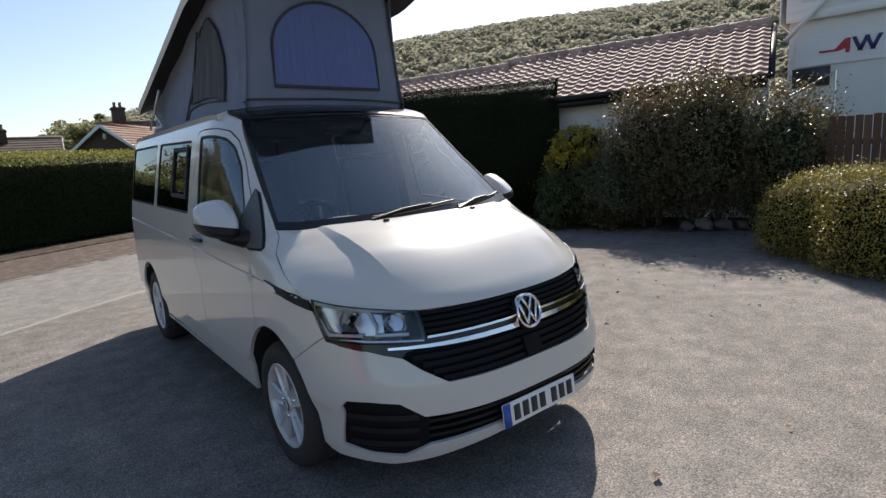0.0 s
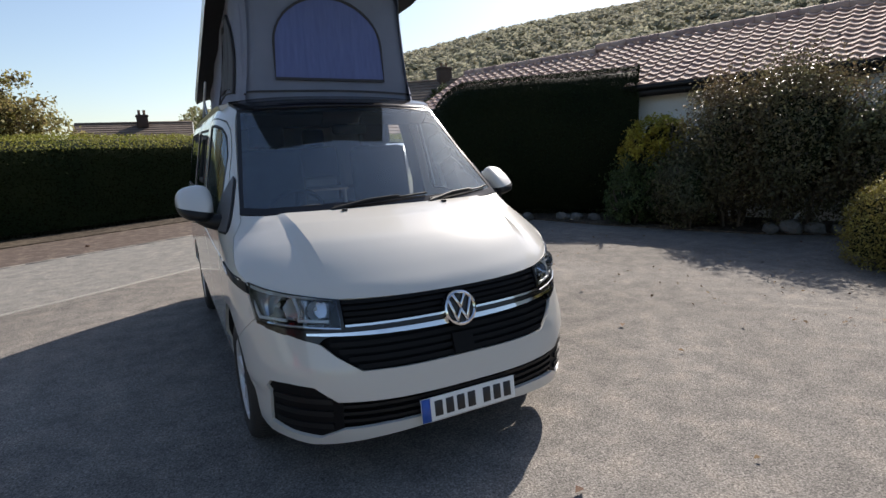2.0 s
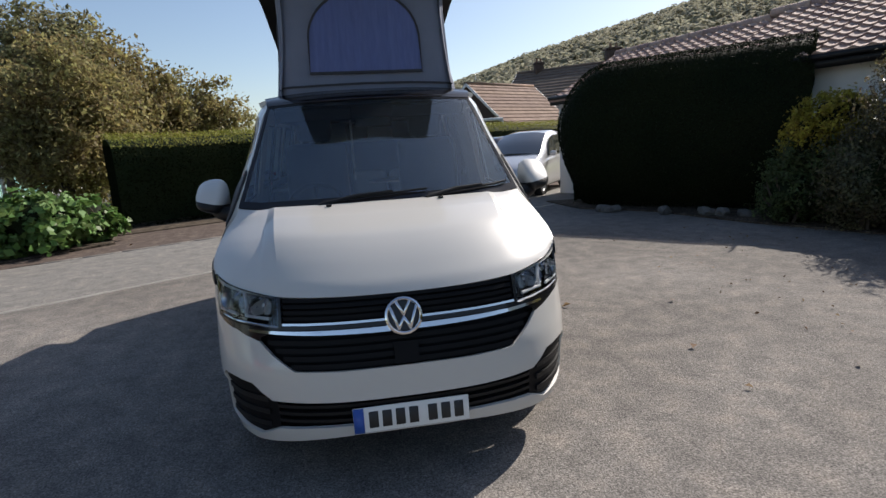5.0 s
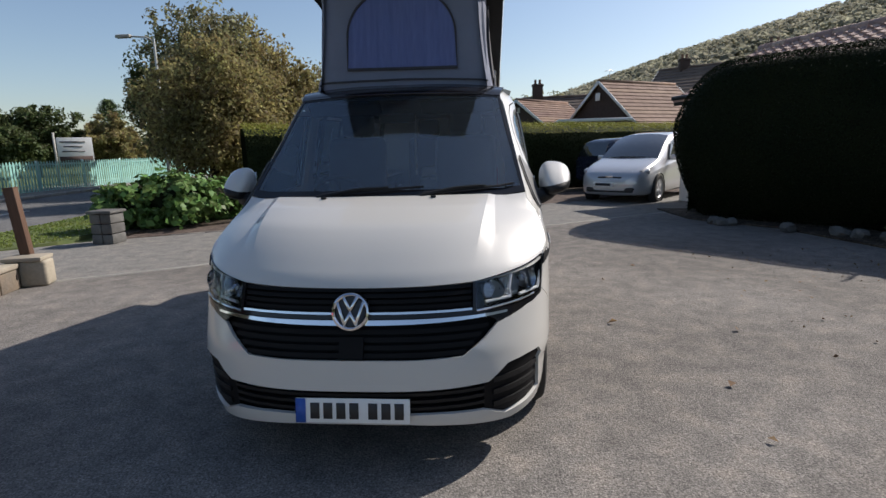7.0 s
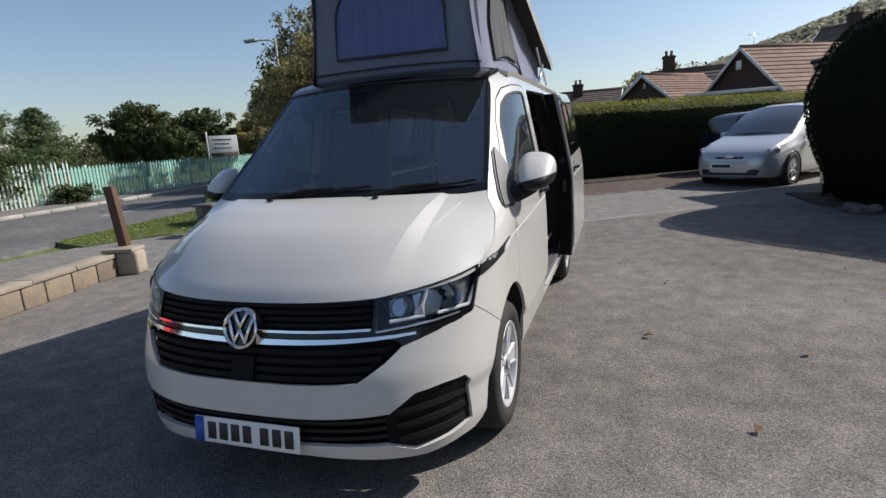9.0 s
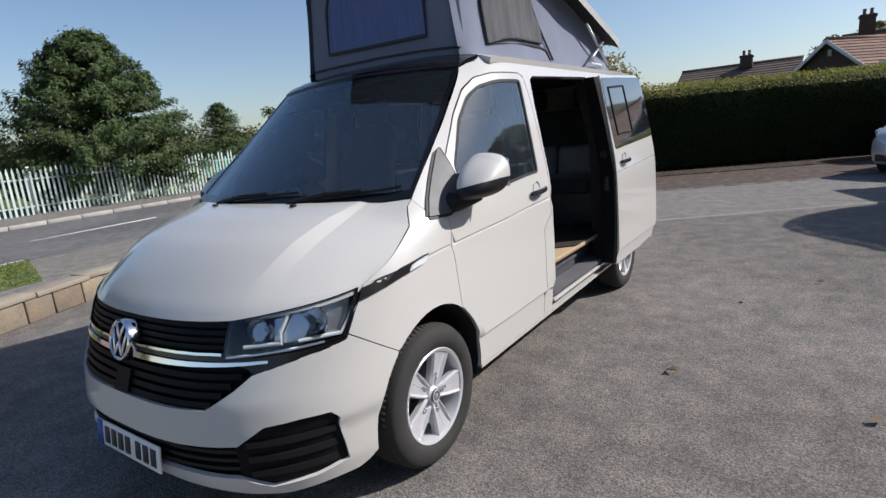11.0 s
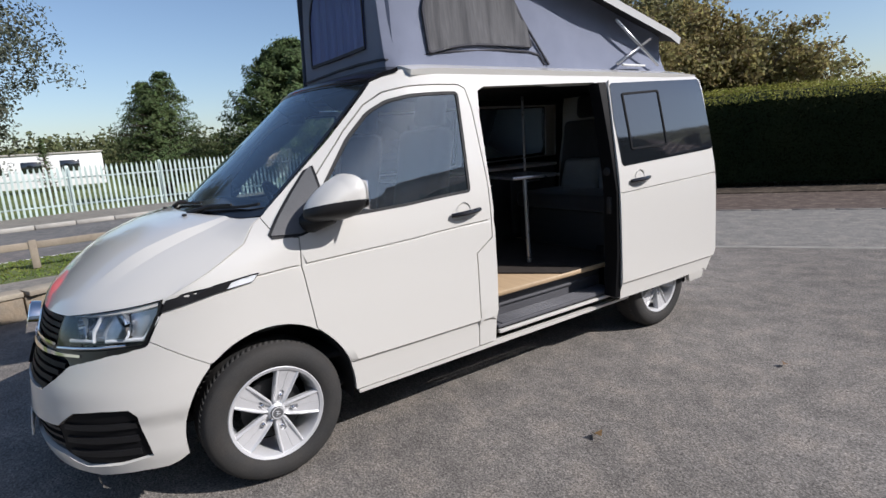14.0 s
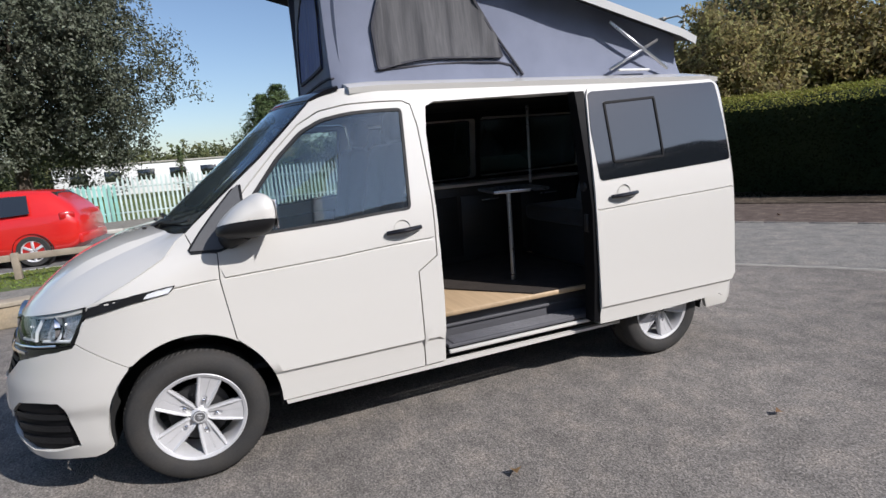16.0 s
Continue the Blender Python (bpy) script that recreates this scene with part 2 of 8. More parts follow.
def turned(profile, seg=40, bm=None, m=None):
    """A lathe of (radius, height) pairs round z."""
    bm = bm or bmesh.new()
    rings = []
    for r, h in profile:
        ring = []
        for k in range(seg):
            a = 2 * math.pi * k / seg
            v = Vector((r * math.cos(a), r * math.sin(a), h))
            ring.append(bm.verts.new(m @ v if m else v))
        rings.append(ring)
    for a, b in zip(rings, rings[1:]):
        for k in range(seg):
            bm.faces.new((a[k], a[(k + 1) % seg], b[(k + 1) % seg], b[k]))
    return bm


def prism(outline, h, m=None, bm=None, bevel=0.0):
    """An outline in xy, raised by h."""
    out = bmesh.new()
    f = out.faces.new([out.verts.new((x, y, 0)) for x, y in outline])
    ext = bmesh.ops.extrude_face_region(out, geom=[f])
    bmesh.ops.translate(out, vec=(0, 0, h), verts=[v for v in ext["geom"] if isinstance(v, bmesh.types.BMVert)])
    bmesh.ops.recalc_face_normals(out, faces=out.faces[:])
    if bevel:
        bmesh.ops.bevel(out, geom=out.edges[:], offset=bevel, segments=2, affect="EDGES", profile=0.5)
    if m is not None:
        out.transform(m)
    if bm is None:
        return out
    me = bpy.data.meshes.new("tmp")
    out.to_mesh(me)
    out.free()
    bm.from_mesh(me)
    bpy.data.meshes.remove(me)
    return bm


def thing(name, at=(0, 0, 0), rz=0.0, label="", category="", group="", kind=""):
    ob = new(name)
    ob.empty_display_size = 0.2
    ob.matrix_world = pose(*at, 0, 0, rz)
    return tagged(ob, label, category, group, kind)


def inside(p, poly):
    x, y = p
    c = False
    for (x1, y1), (x2, y2) in zip(poly, poly[1:] + poly[:1]):
        if (y1 > y) != (y2 > y) and x < (x2 - x1) * (y - y1) / (y2 - y1) + x1:
            c = not c
    return c


def resample(poly, step):
    out = []
    for (x1, y1), (x2, y2) in zip(poly, poly[1:] + poly[:1]):
        n = max(1, int(math.hypot(x2 - x1, y2 - y1) / step))
        out += [(x1 + (x2 - x1) * i / n, y1 + (y2 - y1) * i / n) for i in range(n)]
    return out


def rounded(poly, r, seg=4):
    """The polygon with its corners rounded by radius r."""
    out = []
    n = len(poly)
    for i in range(n):
        p, a, b = (Vector(poly[j]) for j in (i, i - 1, (i + 1) % n))
        u, v = (a - p), (b - p)
        k = min(r, u.length * 0.45, v.length * 0.45)
        s, e = p + u.normalized() * k, p + v.normalized() * k
        for j in range(seg + 1):
            w = j / seg
            q = s * (1 - w) ** 2 + p * 2 * w * (1 - w) + e * w * w
            out.append((q.x, q.y))
    return out


from mathutils.geometry import delaunay_2d_cdt


def skin(name, outline, fn, material, parent, holes=(), step=0.05, thick=0.012, label="", off=0.0, creases=()):
    """A curved panel with thickness: an outline with holes in the surface's own (u, v), laid on fn(u, v)."""
    rings = [resample(outline, step)] + [resample(h, step) for h in holes]
    pts, edges = [], []
    for ring in rings:
        k = len(pts)
        pts += ring
        edges += [(k + i, k + (i + 1) % len(ring)) for i in range(len(ring))]
    free = lambda q: inside(q, outline) and not any(inside(q, h) for h in holes)
    for line in creases:
        last = None
        for q in resample(line, step)[:-1] if len(line) > 2 else line:
            if free(q) and all((q[0] - a) ** 2 + (q[1] - b) ** 2 > 0.0032 ** 2 for a, b in pts):
                pts.append(q)
                if last is not None:
                    edges.append((last, len(pts) - 1))
                last = len(pts) - 1
            else:
                last = None
    fixed = pts[:]
    us, vs = [p[0] for p in outline], [p[1] for p in outline]
    u = min(us) + step / 2
    while u < max(us):
        v = min(vs) + step / 2
        while v < max(vs):
            q = (u, v)
            if inside(q, outline) and not any(inside(q, h) for h in holes):
                if all((u - a) ** 2 + (v - b) ** 2 > (step * 0.55) ** 2 for a, b in fixed):
                    pts.append(q)
            v += step
        u += step
    co, _, tris, *_ = delaunay_2d_cdt([Vector(p) for p in pts], edges, [], 0, 1e-6)
    keep = []
    for f in tris:
        c = sum((co[i] for i in f), Vector((0, 0))) / len(f)
        p, q, r = co[f[0]], co[f[1]], co[f[2]]
        if abs((q - p).cross(r - p)) < 2e-7:
            continue
        if inside(c, outline) and not any(inside(c, h) for h in holes):
            keep.append(f)
    d = 1e-3
    top, bot = [], []
    for c in co:
        p = fn(c.x, c.y)
        n = (fn(c.x + d, c.y) - fn(c.x - d, c.y)).cross(fn(c.x, c.y + d) - fn(c.x, c.y - d))
        n = n.normalized() if n.length > 1e-12 else Vector((0, 0, 1))
        top.append(p + n * off)
        bot.append(p + n * (off - thick))
    k = len(top)
    faces = [tuple(f) for f in keep] + ([tuple(i + k for i in reversed(f)) for f in keep] if thick else [])
    count = {}
    for f in keep:
        for a, b in zip(f, f[1:] + f[:1]):
            count[(a, b)] = 1
    for (a, b) in list(count):
        if thick and (b, a) not in count:
            faces.append((b, a, a + k, b + k))
    bm = bmesh.new()
    vs = [bm.verts.new(p) for p in top + bot]
    for f in faces:
        try:
            bm.faces.new([vs[i] for i in f])
        except ValueError:
            pass
    bmesh.ops.delete(bm, geom=[v for v in bm.verts if not v.link_faces], context="VERTS")
    return part(name, bm, material, parent, label, auto=40, turn=False)


def leaves(rng, pts, nrm, size, jitter=0.7, shape=0.55, fold=0.25):
    """Leaf faces (four corners each, folded on the midrib) at points, turned roughly to the normals."""
    n = len(pts)
    nr = nrm + rng.normal(0, jitter, (n, 3))
    nr /= np.linalg.norm(nr, axis=1)[:, None] + 1e-9
    t = np.cross(nr, rng.normal(0, 1, (n, 3)))
    t /= np.linalg.norm(t, axis=1)[:, None] + 1e-9
    b = np.cross(nr, t)
    s = (size * rng.uniform(0.6, 1.35, n))[:, None]
    v = np.empty((n, 4, 3))
    v[:, 0] = pts - t * s * 0.5
    v[:, 1] = pts + b * s * shape * 0.5 + nr * s * fold * 0.5
    v[:, 2] = pts + t * s * 0.5
    v[:, 3] = pts - b * s * shape * 0.5 + nr * s * fold * 0.5
    return v.reshape(-1, 3)


def leafmesh(name, v, material, parent=None, label=""):
    n = len(v) // 4
    me = bpy.data.meshes.new(name)
    me.vertices.add(len(v))
    me.vertices.foreach_set("co", v.astype(np.float32).ravel())
    me.loops.add(n * 4)
    me.loops.foreach_set("vertex_index", np.arange(n * 4, dtype=np.int32))
    me.polygons.add(n)
    me.polygons.foreach_set("loop_start", np.arange(0, n * 4, 4, dtype=np.int32))
    me.polygons.foreach_set("loop_total", np.full(n, 4, dtype=np.int32))
    me.update(calc_edges=True)
    return link_mesh(name, me, material, parent, label, smooth=False)


# ---------------------------------------------------------------- the camper van
# The van stands with its front axle on the x axis and its nose towards -y. u runs round the body: 0 at the middle of the nose,
# 1 + y along its left flank, -(1 + y) along its right flank.
NOSE_Z = (0.1, 0.2, 0.3, 0.45, 0.6, 0.75, 0.85, 0.95, 1.1)
NOSE_Y = (-0.82, -0.86, -0.89, -0.905, -0.885, -0.83, -0.80, -0.752, -0.68)
WIDE_Z = (0.0, 0.22, 0.30, 0.452, 0.470, 0.484, 0.75, 1.0, 1.1, 1.2, 1.45, 1.70, 1.78, 1.83, 1.88)
WIDE_X = (0.90, 0.905, 0.924, 0.936, 0.938, 0.957, 0.958, 0.955, 0.95, 0.938, 0.89, 0.838, 0.818, 0.79, 0.74)


def bulge(z):
    return float(np.interp(z, (0.3, 0.6, 0.95), (2.85, 2.7, 2.45)))


def swage(y):
    return 0.986 + 0.042 * y - 0.0012 * y * y


def body(u, z):
    s, a = (1 if u >= 0 else -1), abs(u)
    w = float(np.interp(z, WIDE_Z, WIDE_X))
    if a >= 1:
        x, y = w, a - 1
    else:
        n, c, q = bulge(z), math.cos(a * math.pi / 2), math.sin(a * math.pi / 2)
        r = (c ** n + q ** n) ** (-1 / n)
        x, y = w * q * r, float(np.interp(z, NOSE_Z, NOSE_Y)) * c * r
    if z > 0.98 and a > 0.5:
        d = (y - 0.11) * 0.664 - (z - 1.228) * 0.748
        k = min(1.25, max(0, 1 - d / 0.24))
        f = min(1, (z - 0.98) / 0.26)
        x -= 0.088 * k * k * f * f * (3 - 2 * f)
    if y > 3.6:
        x -= 0.35 * (y - 3.6) ** 2 + 0.75 * max(0, y - 3.6) ** 2
    if a > 0.75:
        t = (z - swage(y)) / 0.006
        if abs(t) < 1:
            x -= 0.012 * (1 - abs(t))
    return Vector((s * x, y, z))


def flank(y, z, s=1):
    """u of the body's skin at (y, z)."""
    if y >= 0:
        return (s * (1 + y), z)
    n = bulge(z)
    c = min(1, y / float(np.interp(z, NOSE_Z, NOSE_Y)))
    return (s * math.atan2((1 - c ** n) ** (1 / n), c) / (math.pi / 2), z)


def front(x, z):
    """u of the nose's skin at (x, z)."""
    n = bulge(z)
    q = min(1, abs(x) / float(np.interp(z, WIDE_Z, WIDE_X)))
    return (math.copysign(math.atan2(q, (1 - q ** n) ** (1 / n)) / (math.pi / 2), x), z)


def arch(y0, r, a0, a1, n=14, flat=1.0, z0=0.335):
    return [(y0 + r * math.cos(radians(a0 + (a1 - a0) * i / n)), z0 + flat * r * math.sin(radians(a0 + (a1 - a0) * i / n))) for i in range(n + 1)]


def mirror_x(pts):
    return [(-x, z) for x, z in reversed(pts)]


van = thing("camper_van", label="pale grey camper van with open sliding door parked on tarmac", category="camper van")

# -- nose
lamp_out = [front(0.545, 0.905), front(0.70, 0.928), front(0.80, 0.945), flank(-0.345, 0.968), flank(-0.36, 0.92), flank(-0.43, 0.80),
            front(0.78, 0.785), front(0.66, 0.778), front(0.545, 0.772)]
low_l = [front(0.0, 0.59), front(0.30, 0.588), front(0.50, 0.592), front(0.60, 0.66), front(0.655, 0.712), front(0.74, 0.742), front(0.82, 0.765), flank(-0.43, 0.788)]
side_l = [flank(-0.4195, 0.8015), flank(-0.2165, 0.6595)] + [flank(y, z) for y, z in arch(0.042, 0.392, 132, 188, 8, 1.07)] + [flank(-0.385, 0.25), flank(-0.43, 0.235)]
under_l = [front(0.83, 0.235), front(0.72, 0.225), front(0.63, 0.238), front(0.45, 0.262), front(0.25, 0.28), front(0.0, 0.283)]
half = low_l + side_l + under_l
bumper_outline = half + mirror_x(half)[1:-1]
inl = [front(0.0, 0.452), front(0.35, 0.452), front(0.615, 0.456), front(0.66, 0.49), front(0.705, 0.525), front(0.80, 0.535), front(0.862, 0.532),
       front(0.878, 0.50), front(0.866, 0.37), front(0.866, 0.305), front(0.80, 0.278), front(0.69, 0.268), front(0.60, 0.318), front(0.40, 0.328), front(0.0, 0.335)]
intake_outline = inl + mirror_x(inl)[1:-1]
bumper = skin("front_bumper", bumper_outline, body, PAINT, van, [intake_outline], 0.03, 0.02)
skin("grille_backing", [front(-0.80, 0.26), front(-0.66, 0.76), front(-0.56, 0.91), front(0, 0.90), front(0.56, 0.91), front(0.66, 0.76), front(0.80, 0.26)],
     body, SLAT, van, (), 0.05, 0.01, off=-0.045)


def band(name, z0, z1, x0, x1, material, off, thick=0.02, parent=van, label="", z2=None, z3=None):
    """A bar across the nose from x0 to x1; z2, z3: its lower and upper edge at the ends."""
    z2, z3 = z0 if z2 is None else z2, z1 if z3 is None else z3
    n = 10
    xs = [x0 + (x1 - x0) * i / n for i in range(n + 1)]
    def lift(x, a, b):
        m, h = (x0 + x1) / 2, (x1 - x0) / 2
        return a + (b - a) * ((x - m) / h) ** 2
    return skin(name, [front(x, lift(x, z0, z2)) for x in xs] + [front(x, lift(x, z1, z3)) for x in reversed(xs)], body, material, parent, (), 0.04, thick, label, off)


for i in range(4):
    band("grille_slat", 0.805 + 0.026 * i, 0.821 + 0.026 * i, -0.54, 0.54, SLAT, -0.008)
for i in range(4):
    w = 0.515 + 0.035 * i
    band("grille_slat", 0.602 + 0.033 * i, 0.622 + 0.033 * i, -w, w, SLAT, -0.008)
for i in range(3):
    band("intake_slat", 0.345 + 0.036 * i, 0.360 + 0.036 * i, -0.60, 0.60, TRIM, -0.014)
for s in (1, -1):
    ends = lambda a, b: (a, b) if s > 0 else (-b, -a)
    corner = ((0.60, 0.44), (0.66, 0.490), (0.705, 0.525), (0.80, 0.535), (0.860, 0.532), (0.877, 0.50), (0.866, 0.37), (0.866, 0.303), (0.80, 0.278), (0.69, 0.268), (0.60, 0.318))
    skin("intake_corner", [front(s * x, z) for x, z in corner], body, SLAT, van, (), 0.03, 0.02, off=-0.016)
    for i in range(3):
        x0, x1 = ends(0.64, 0.850 + 0.004 * i)
        band("intake_slat", 0.318 + 0.062 * i, 0.344 + 0.062 * i, x0, x1, TRIM, -0.006, 0.02)
band("chrome_strip", 0.737, 0.760, -0.70, 0.70, CHROME, 0.006, 0.02, z2=0.752, z3=0.762)
band("chrome_strip", 0.784, 0.794, -0.54, 0.54, CHROME, 0.004, 0.015)
band("grille_lip", 0.764, 0.782, -0.64, 0.64, GLOSSBLACK, -0.004, 0.02)
band("sensor_panel", 0.60, 0.69, -0.055, 0.055, SLAT, 0.004, 0.02)

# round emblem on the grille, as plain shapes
em = Matrix.Translation((0, -0.832, 0.803)) @ pose(0, 0, 0, 74, 0, 0)
bm = turned([(0.0, 0.012), (0.066, 0.012), (0.070, 0.016)], 40, None, em)
badge = part("emblem", bm, GLOSSBLACK, van, "round chrome emblem on black disc")
bm = turned([(0.070, 0.006), (0.070, 0.020), (0.076, 0.026), (0.084, 0.022), (0.087, 0.008), (0.087, -0.02)], 40, None, em)
part("emblem_ring", bm, CHROME, badge)
bm = bmesh.new()
for sx in (-1, 1):
    for (xa, ya), (xb, yb) in (((0.030, 0.062), (0.0, 0.006)), ((0.058, 0.038), (0.026, -0.056)), ((0.026, -0.056), (0.0, -0.006))):
        d = Vector((sx * (xb - xa), yb - ya, 0))
        m = em @ Matrix.Translation((sx * (xa + xb) / 2, (ya + yb) / 2, 0.020)) @ Matrix.Rotation(math.atan2(d.y, d.x) - math.pi / 2, 4, "Z")
        box((0.014, d.length + 0.010, 0.010), m.translation, m.to_3x3().to_4x4(), 0.003, 1, bm)
part("emblem_bars", bm, CHROME, badge)

# number plate with plain bars
plate = part("number_plate", box((0.524, 0.008, 0.113), (0, -0.907, 0.362), pose(0, 0, 0, -7, 0, 0), 0.003), PLATE, van, "white number plate with dark bars and blue band")
part("plate_band", box((0.046, 0.003, 0.111), (-0.238, -0.9125, 0.362), pose(0, 0, 0, -7, 0, 0)), BLUE, plate)
for i in range(7):
    x = -0.172 + 0.060 * i + (0.026 if i > 3 else 0)
    part("plate_bar", box((0.042, 0.003, 0.074), (x, -0.9128, 0.362), pose(0, 0, 0, -7, 0, 0), 0.001, 1), INK, plate)
part("plate_bar", box((0.026, 0.003, 0.008), (-0.238, -0.915, 0.330), pose(0, 0, 0, -7, 0, 0)), PLATE, plate)

# -- headlamps
for s in (1, -1):
    out = [(s * u, v) for u, v in lamp_out]
    cu = sum(p[0] for p in out) / len(out)
    cv = sum(p[1] for p in out) / len(out)
    shrink = lambda k: [(cu + (p[0] - cu) * k, cv + (p[1] - cv) * k) for p in out]
    lampu = skin("headlamp", out, body, GLOSSBLACK, van, [shrink(0.93)], 0.03, 0.06, "clear-lens headlamp with chrome reflectors and light strips")
    skin("lens", shrink(0.96), body, LENS, lampu, (), 0.04, 0, off=0.001).visible_shadow = False
    skin("housing", shrink(0.97), body, GLOSSBLACK, lampu, (), 0.04, 0.01, off=-0.075)
    panels = (([front(0.775, 0.928), front(0.83, 0.940), flank(-0.37, 0.952), flank(-0.40, 0.87), flank(-0.425, 0.822), front(0.845, 0.812), front(0.83, 0.87)], -0.030),
              ([front(0.690, 0.905), front(0.765, 0.918), front(0.800, 0.87), front(0.790, 0.815), front(0.705, 0.812)], -0.045),
              ([front(0.600, 0.895), front(0.655, 0.902), front(0.672, 0.86), front(0.660, 0.828), front(0.612, 0.830)], -0.055))
    for q, depth in panels:
        skin("reflector_panel", [(s * u, v) for u, v in q], body, LAMPGREY, lampu, (), 0.03, 0.012, "silver reflector panel", off=depth)
    for x, z, r, d in ((0.805, 0.868, 0.060, 0.045), (0.655, 0.850, 0.052, 0.05)):
        c = body(s * front(x, z)[0], z)
        m = Matrix.Translation(c + Vector((-s * 0.02, d, 0))) @ pose(0, 0, 0, 84, 0, s * 14)
        bm = turned([(r, 0.03), (r * 0.93, 0.008), (r * 0.72, -0.018), (r * 0.35, -0.034), (0.012, -0.036)], 28, None, m)
        part("reflector", bm, CHROME, lampu)
        part("bulb", turned([(0.012, -0.036), (0.014, -0.010), (0.0, -0.004)], 14, None, m), WHITEPL, lampu)
    for pts in (((0.725, 0.915), (0.712, 0.85), (0.720, 0.812), (0.60, 0.806)), ((0.882, 0.90), (0.872, 0.85), (0.862, 0.815), (0.765, 0.812))):
        path = [body(s * front(x, z)[0], z) + Vector((0, 0.022, 0)) for x, z in pts]
        part("light_strip", tube(path, 0.008, 8), CLEARGREY, lampu, "white light strip")
    path = [body(s * front(x, z)[0], z) + Vector((0, -0.002, 0)) for x, z in ((0.56, 0.779), (0.66, 0.786), (0.76, 0.792), (0.84, 0.800))]
    part("light_strip", tube(path, 0.005, 8), CHROME, lampu)
    low = [front(0.545, 0.768), front(0.66, 0.774), front(0.78, 0.781), flank(-0.425, 0.796), flank(-0.435, 0.785), front(0.82, 0.760), front(0.74, 0.737), front(0.66, 0.715), front(0.64, 0.735)]
    skin("lamp_trim", [(s * u, v) for u, v in low], body, GLOSSBLACK, van, (), 0.03, 0.03)
    # side blade behind the lamp
    bl = [flank(-0.335, 0.962), flank(-0.15, 0.990), flank(0.0, 1.003), flank(0.035, 1.003), flank(0.005, 0.972), flank(-0.15, 0.955), flank(-0.36, 0.915)]
    blade = skin("side_blade", [(s * u, v) for u, v in bl], body, TRIM, van, (), 0.03, 0.012, off=0.007)
    ch = [flank(-0.085, 0.989), flank(0.0, 0.998), flank(0.025, 0.998), flank(0.002, 0.974), flank(-0.105, 0.965)]
    skin("blade_tip", [(s * u, v) for u, v in ch], body, CLEARGREY, blade, (), 0.03, 0.004, off=0.011)

# -- bonnet
EDGE_Q = (0.0, 0.36, 0.72, 0.90, 1.0)
EDGE_Y = (-0.330, -0.158, 0.002, 0.062, 0.100)
EDGE_Z = (0.972, 1.048, 1.131, 1.207, 1.232)


def bonnet(p, q):
    """p: -1 to 1 across, q: 0 at the front edge to 1 at the windscreen."""
    a = abs(p)
    zf = 0.908 + 0.064 * a ** 2.2
    f = body(front(0.90 * math.sin(a * math.pi / 2), zf)[0], zf) if a < 0.97 else body(*flank(-0.33 - 0.9 * (1 - a), zf))
    e = Vector((0.845 * a, 0.100 - 0.200 * (1 - a ** 2.2), 1.232 + 0.006 * (1 - a * a)))
    w = f.lerp(e, q)
    side = body(*flank(float(np.interp(q, EDGE_Q, EDGE_Y)), float(np.interp(q, EDGE_Q, EDGE_Z))))
    base1 = body(*flank(-0.33, 0.972)).lerp(Vector((0.845, 0.100, 1.232)), q)
    k = a ** 7
    w += (side - base1) * k
    arc = 0.11 * (1 - (1 - q) ** 2.6) * (1 - q)
    w.z += arc * (1 - a ** 3.4)
    edge = min(1, max(0, (1 - a) / (0.60 - 0.34 * q)))
    w.z += 0.022 * edge * float(np.interp(q, (0.02, 0.12, 0.30, 0.45, 0.7, 1.0), (0, 0.14, 0.66, 0.92, 0.95, 0.45)))
    step_ = min(1, max(0, 1 - (a - 0.40 - 0.34 * q) / (0.16 * (0.60 - 0.34 * q))))
    w.z += 0.025 * step_ * float(np.interp(q, (0.02, 0.2, 0.4, 0.7, 1.0), (0, 0.5, 1, 0.9, 0.3)))
    c = min(1, q / 0.06)
    w.z -= 0.012 * (1 - c) ** 2
    return Vector((math.copysign(w.x, p), w.y, w.z))


bm = bmesh.new()
n, k = 72, 36


def across(i, q):
    """Columns that follow the crease."""
    t, c = abs(-1 + 2 * i / n), 0.40 + 0.34 * q
    a = float(np.interp(t, (0, 0.5, 0.72, 1), (0, c, c + 0.16 * (1 - c), 1)))
    return math.copysign(a, i - n / 2)


grid = [[bm.verts.new(bonnet(across(i, j / k), j / k)) for j in range(k + 1)] for i in range(n + 1)]
for i in range(n):
    for j in range(k):
        bm.faces.new((grid[i][j], grid[i + 1][j], grid[i + 1][j + 1], grid[i][j + 1]))
thicken(bm, 0.02)
part("bonnet", bm, PAINT, van, auto=7)

# -- flanks
wing = [(-0.214, 0.662)] + arch(0.042, 0.392, 128, 55, 10, 1.07) + [(0.257, 0.694), (0.221, 0.993), (0.227, 1.118), (0.135, 1.140), (0.112, 1.190), (0.100, 1.228), (0.066, 1.205), (0.006, 1.128),
        (-0.155, 1.046), (-0.325, 0.974), (-0.350, 0.925), (-0.418, 0.806)]
door = [(0.262, 0.690)] + arch(0.042, 0.392, 53, -2, 8, 1.07)[1:] + [(0.447, 0.318), (1.208, 0.326), (1.206, 0.868), (1.318, 0.942), (1.324, 1.263), (1.304, 1.638), (1.282, 1.752), (1.24, 1.772),
        (0.93, 1.772), (0.80, 1.757), (0.69, 1.705), (0.56, 1.592), (0.40, 1.415), (0.262, 1.250), (0.200, 1.170), (0.232, 1.118), (0.226, 0.993)]
door_win = rounded([(0.385, 1.176), (0.385, 1.335), (0.56, 1.565), (0.69, 1.676), (0.80, 1.722), (0.93, 1.737), (1.235, 1.740), (1.222, 1.50), (1.205, 1.205)], 0.03)
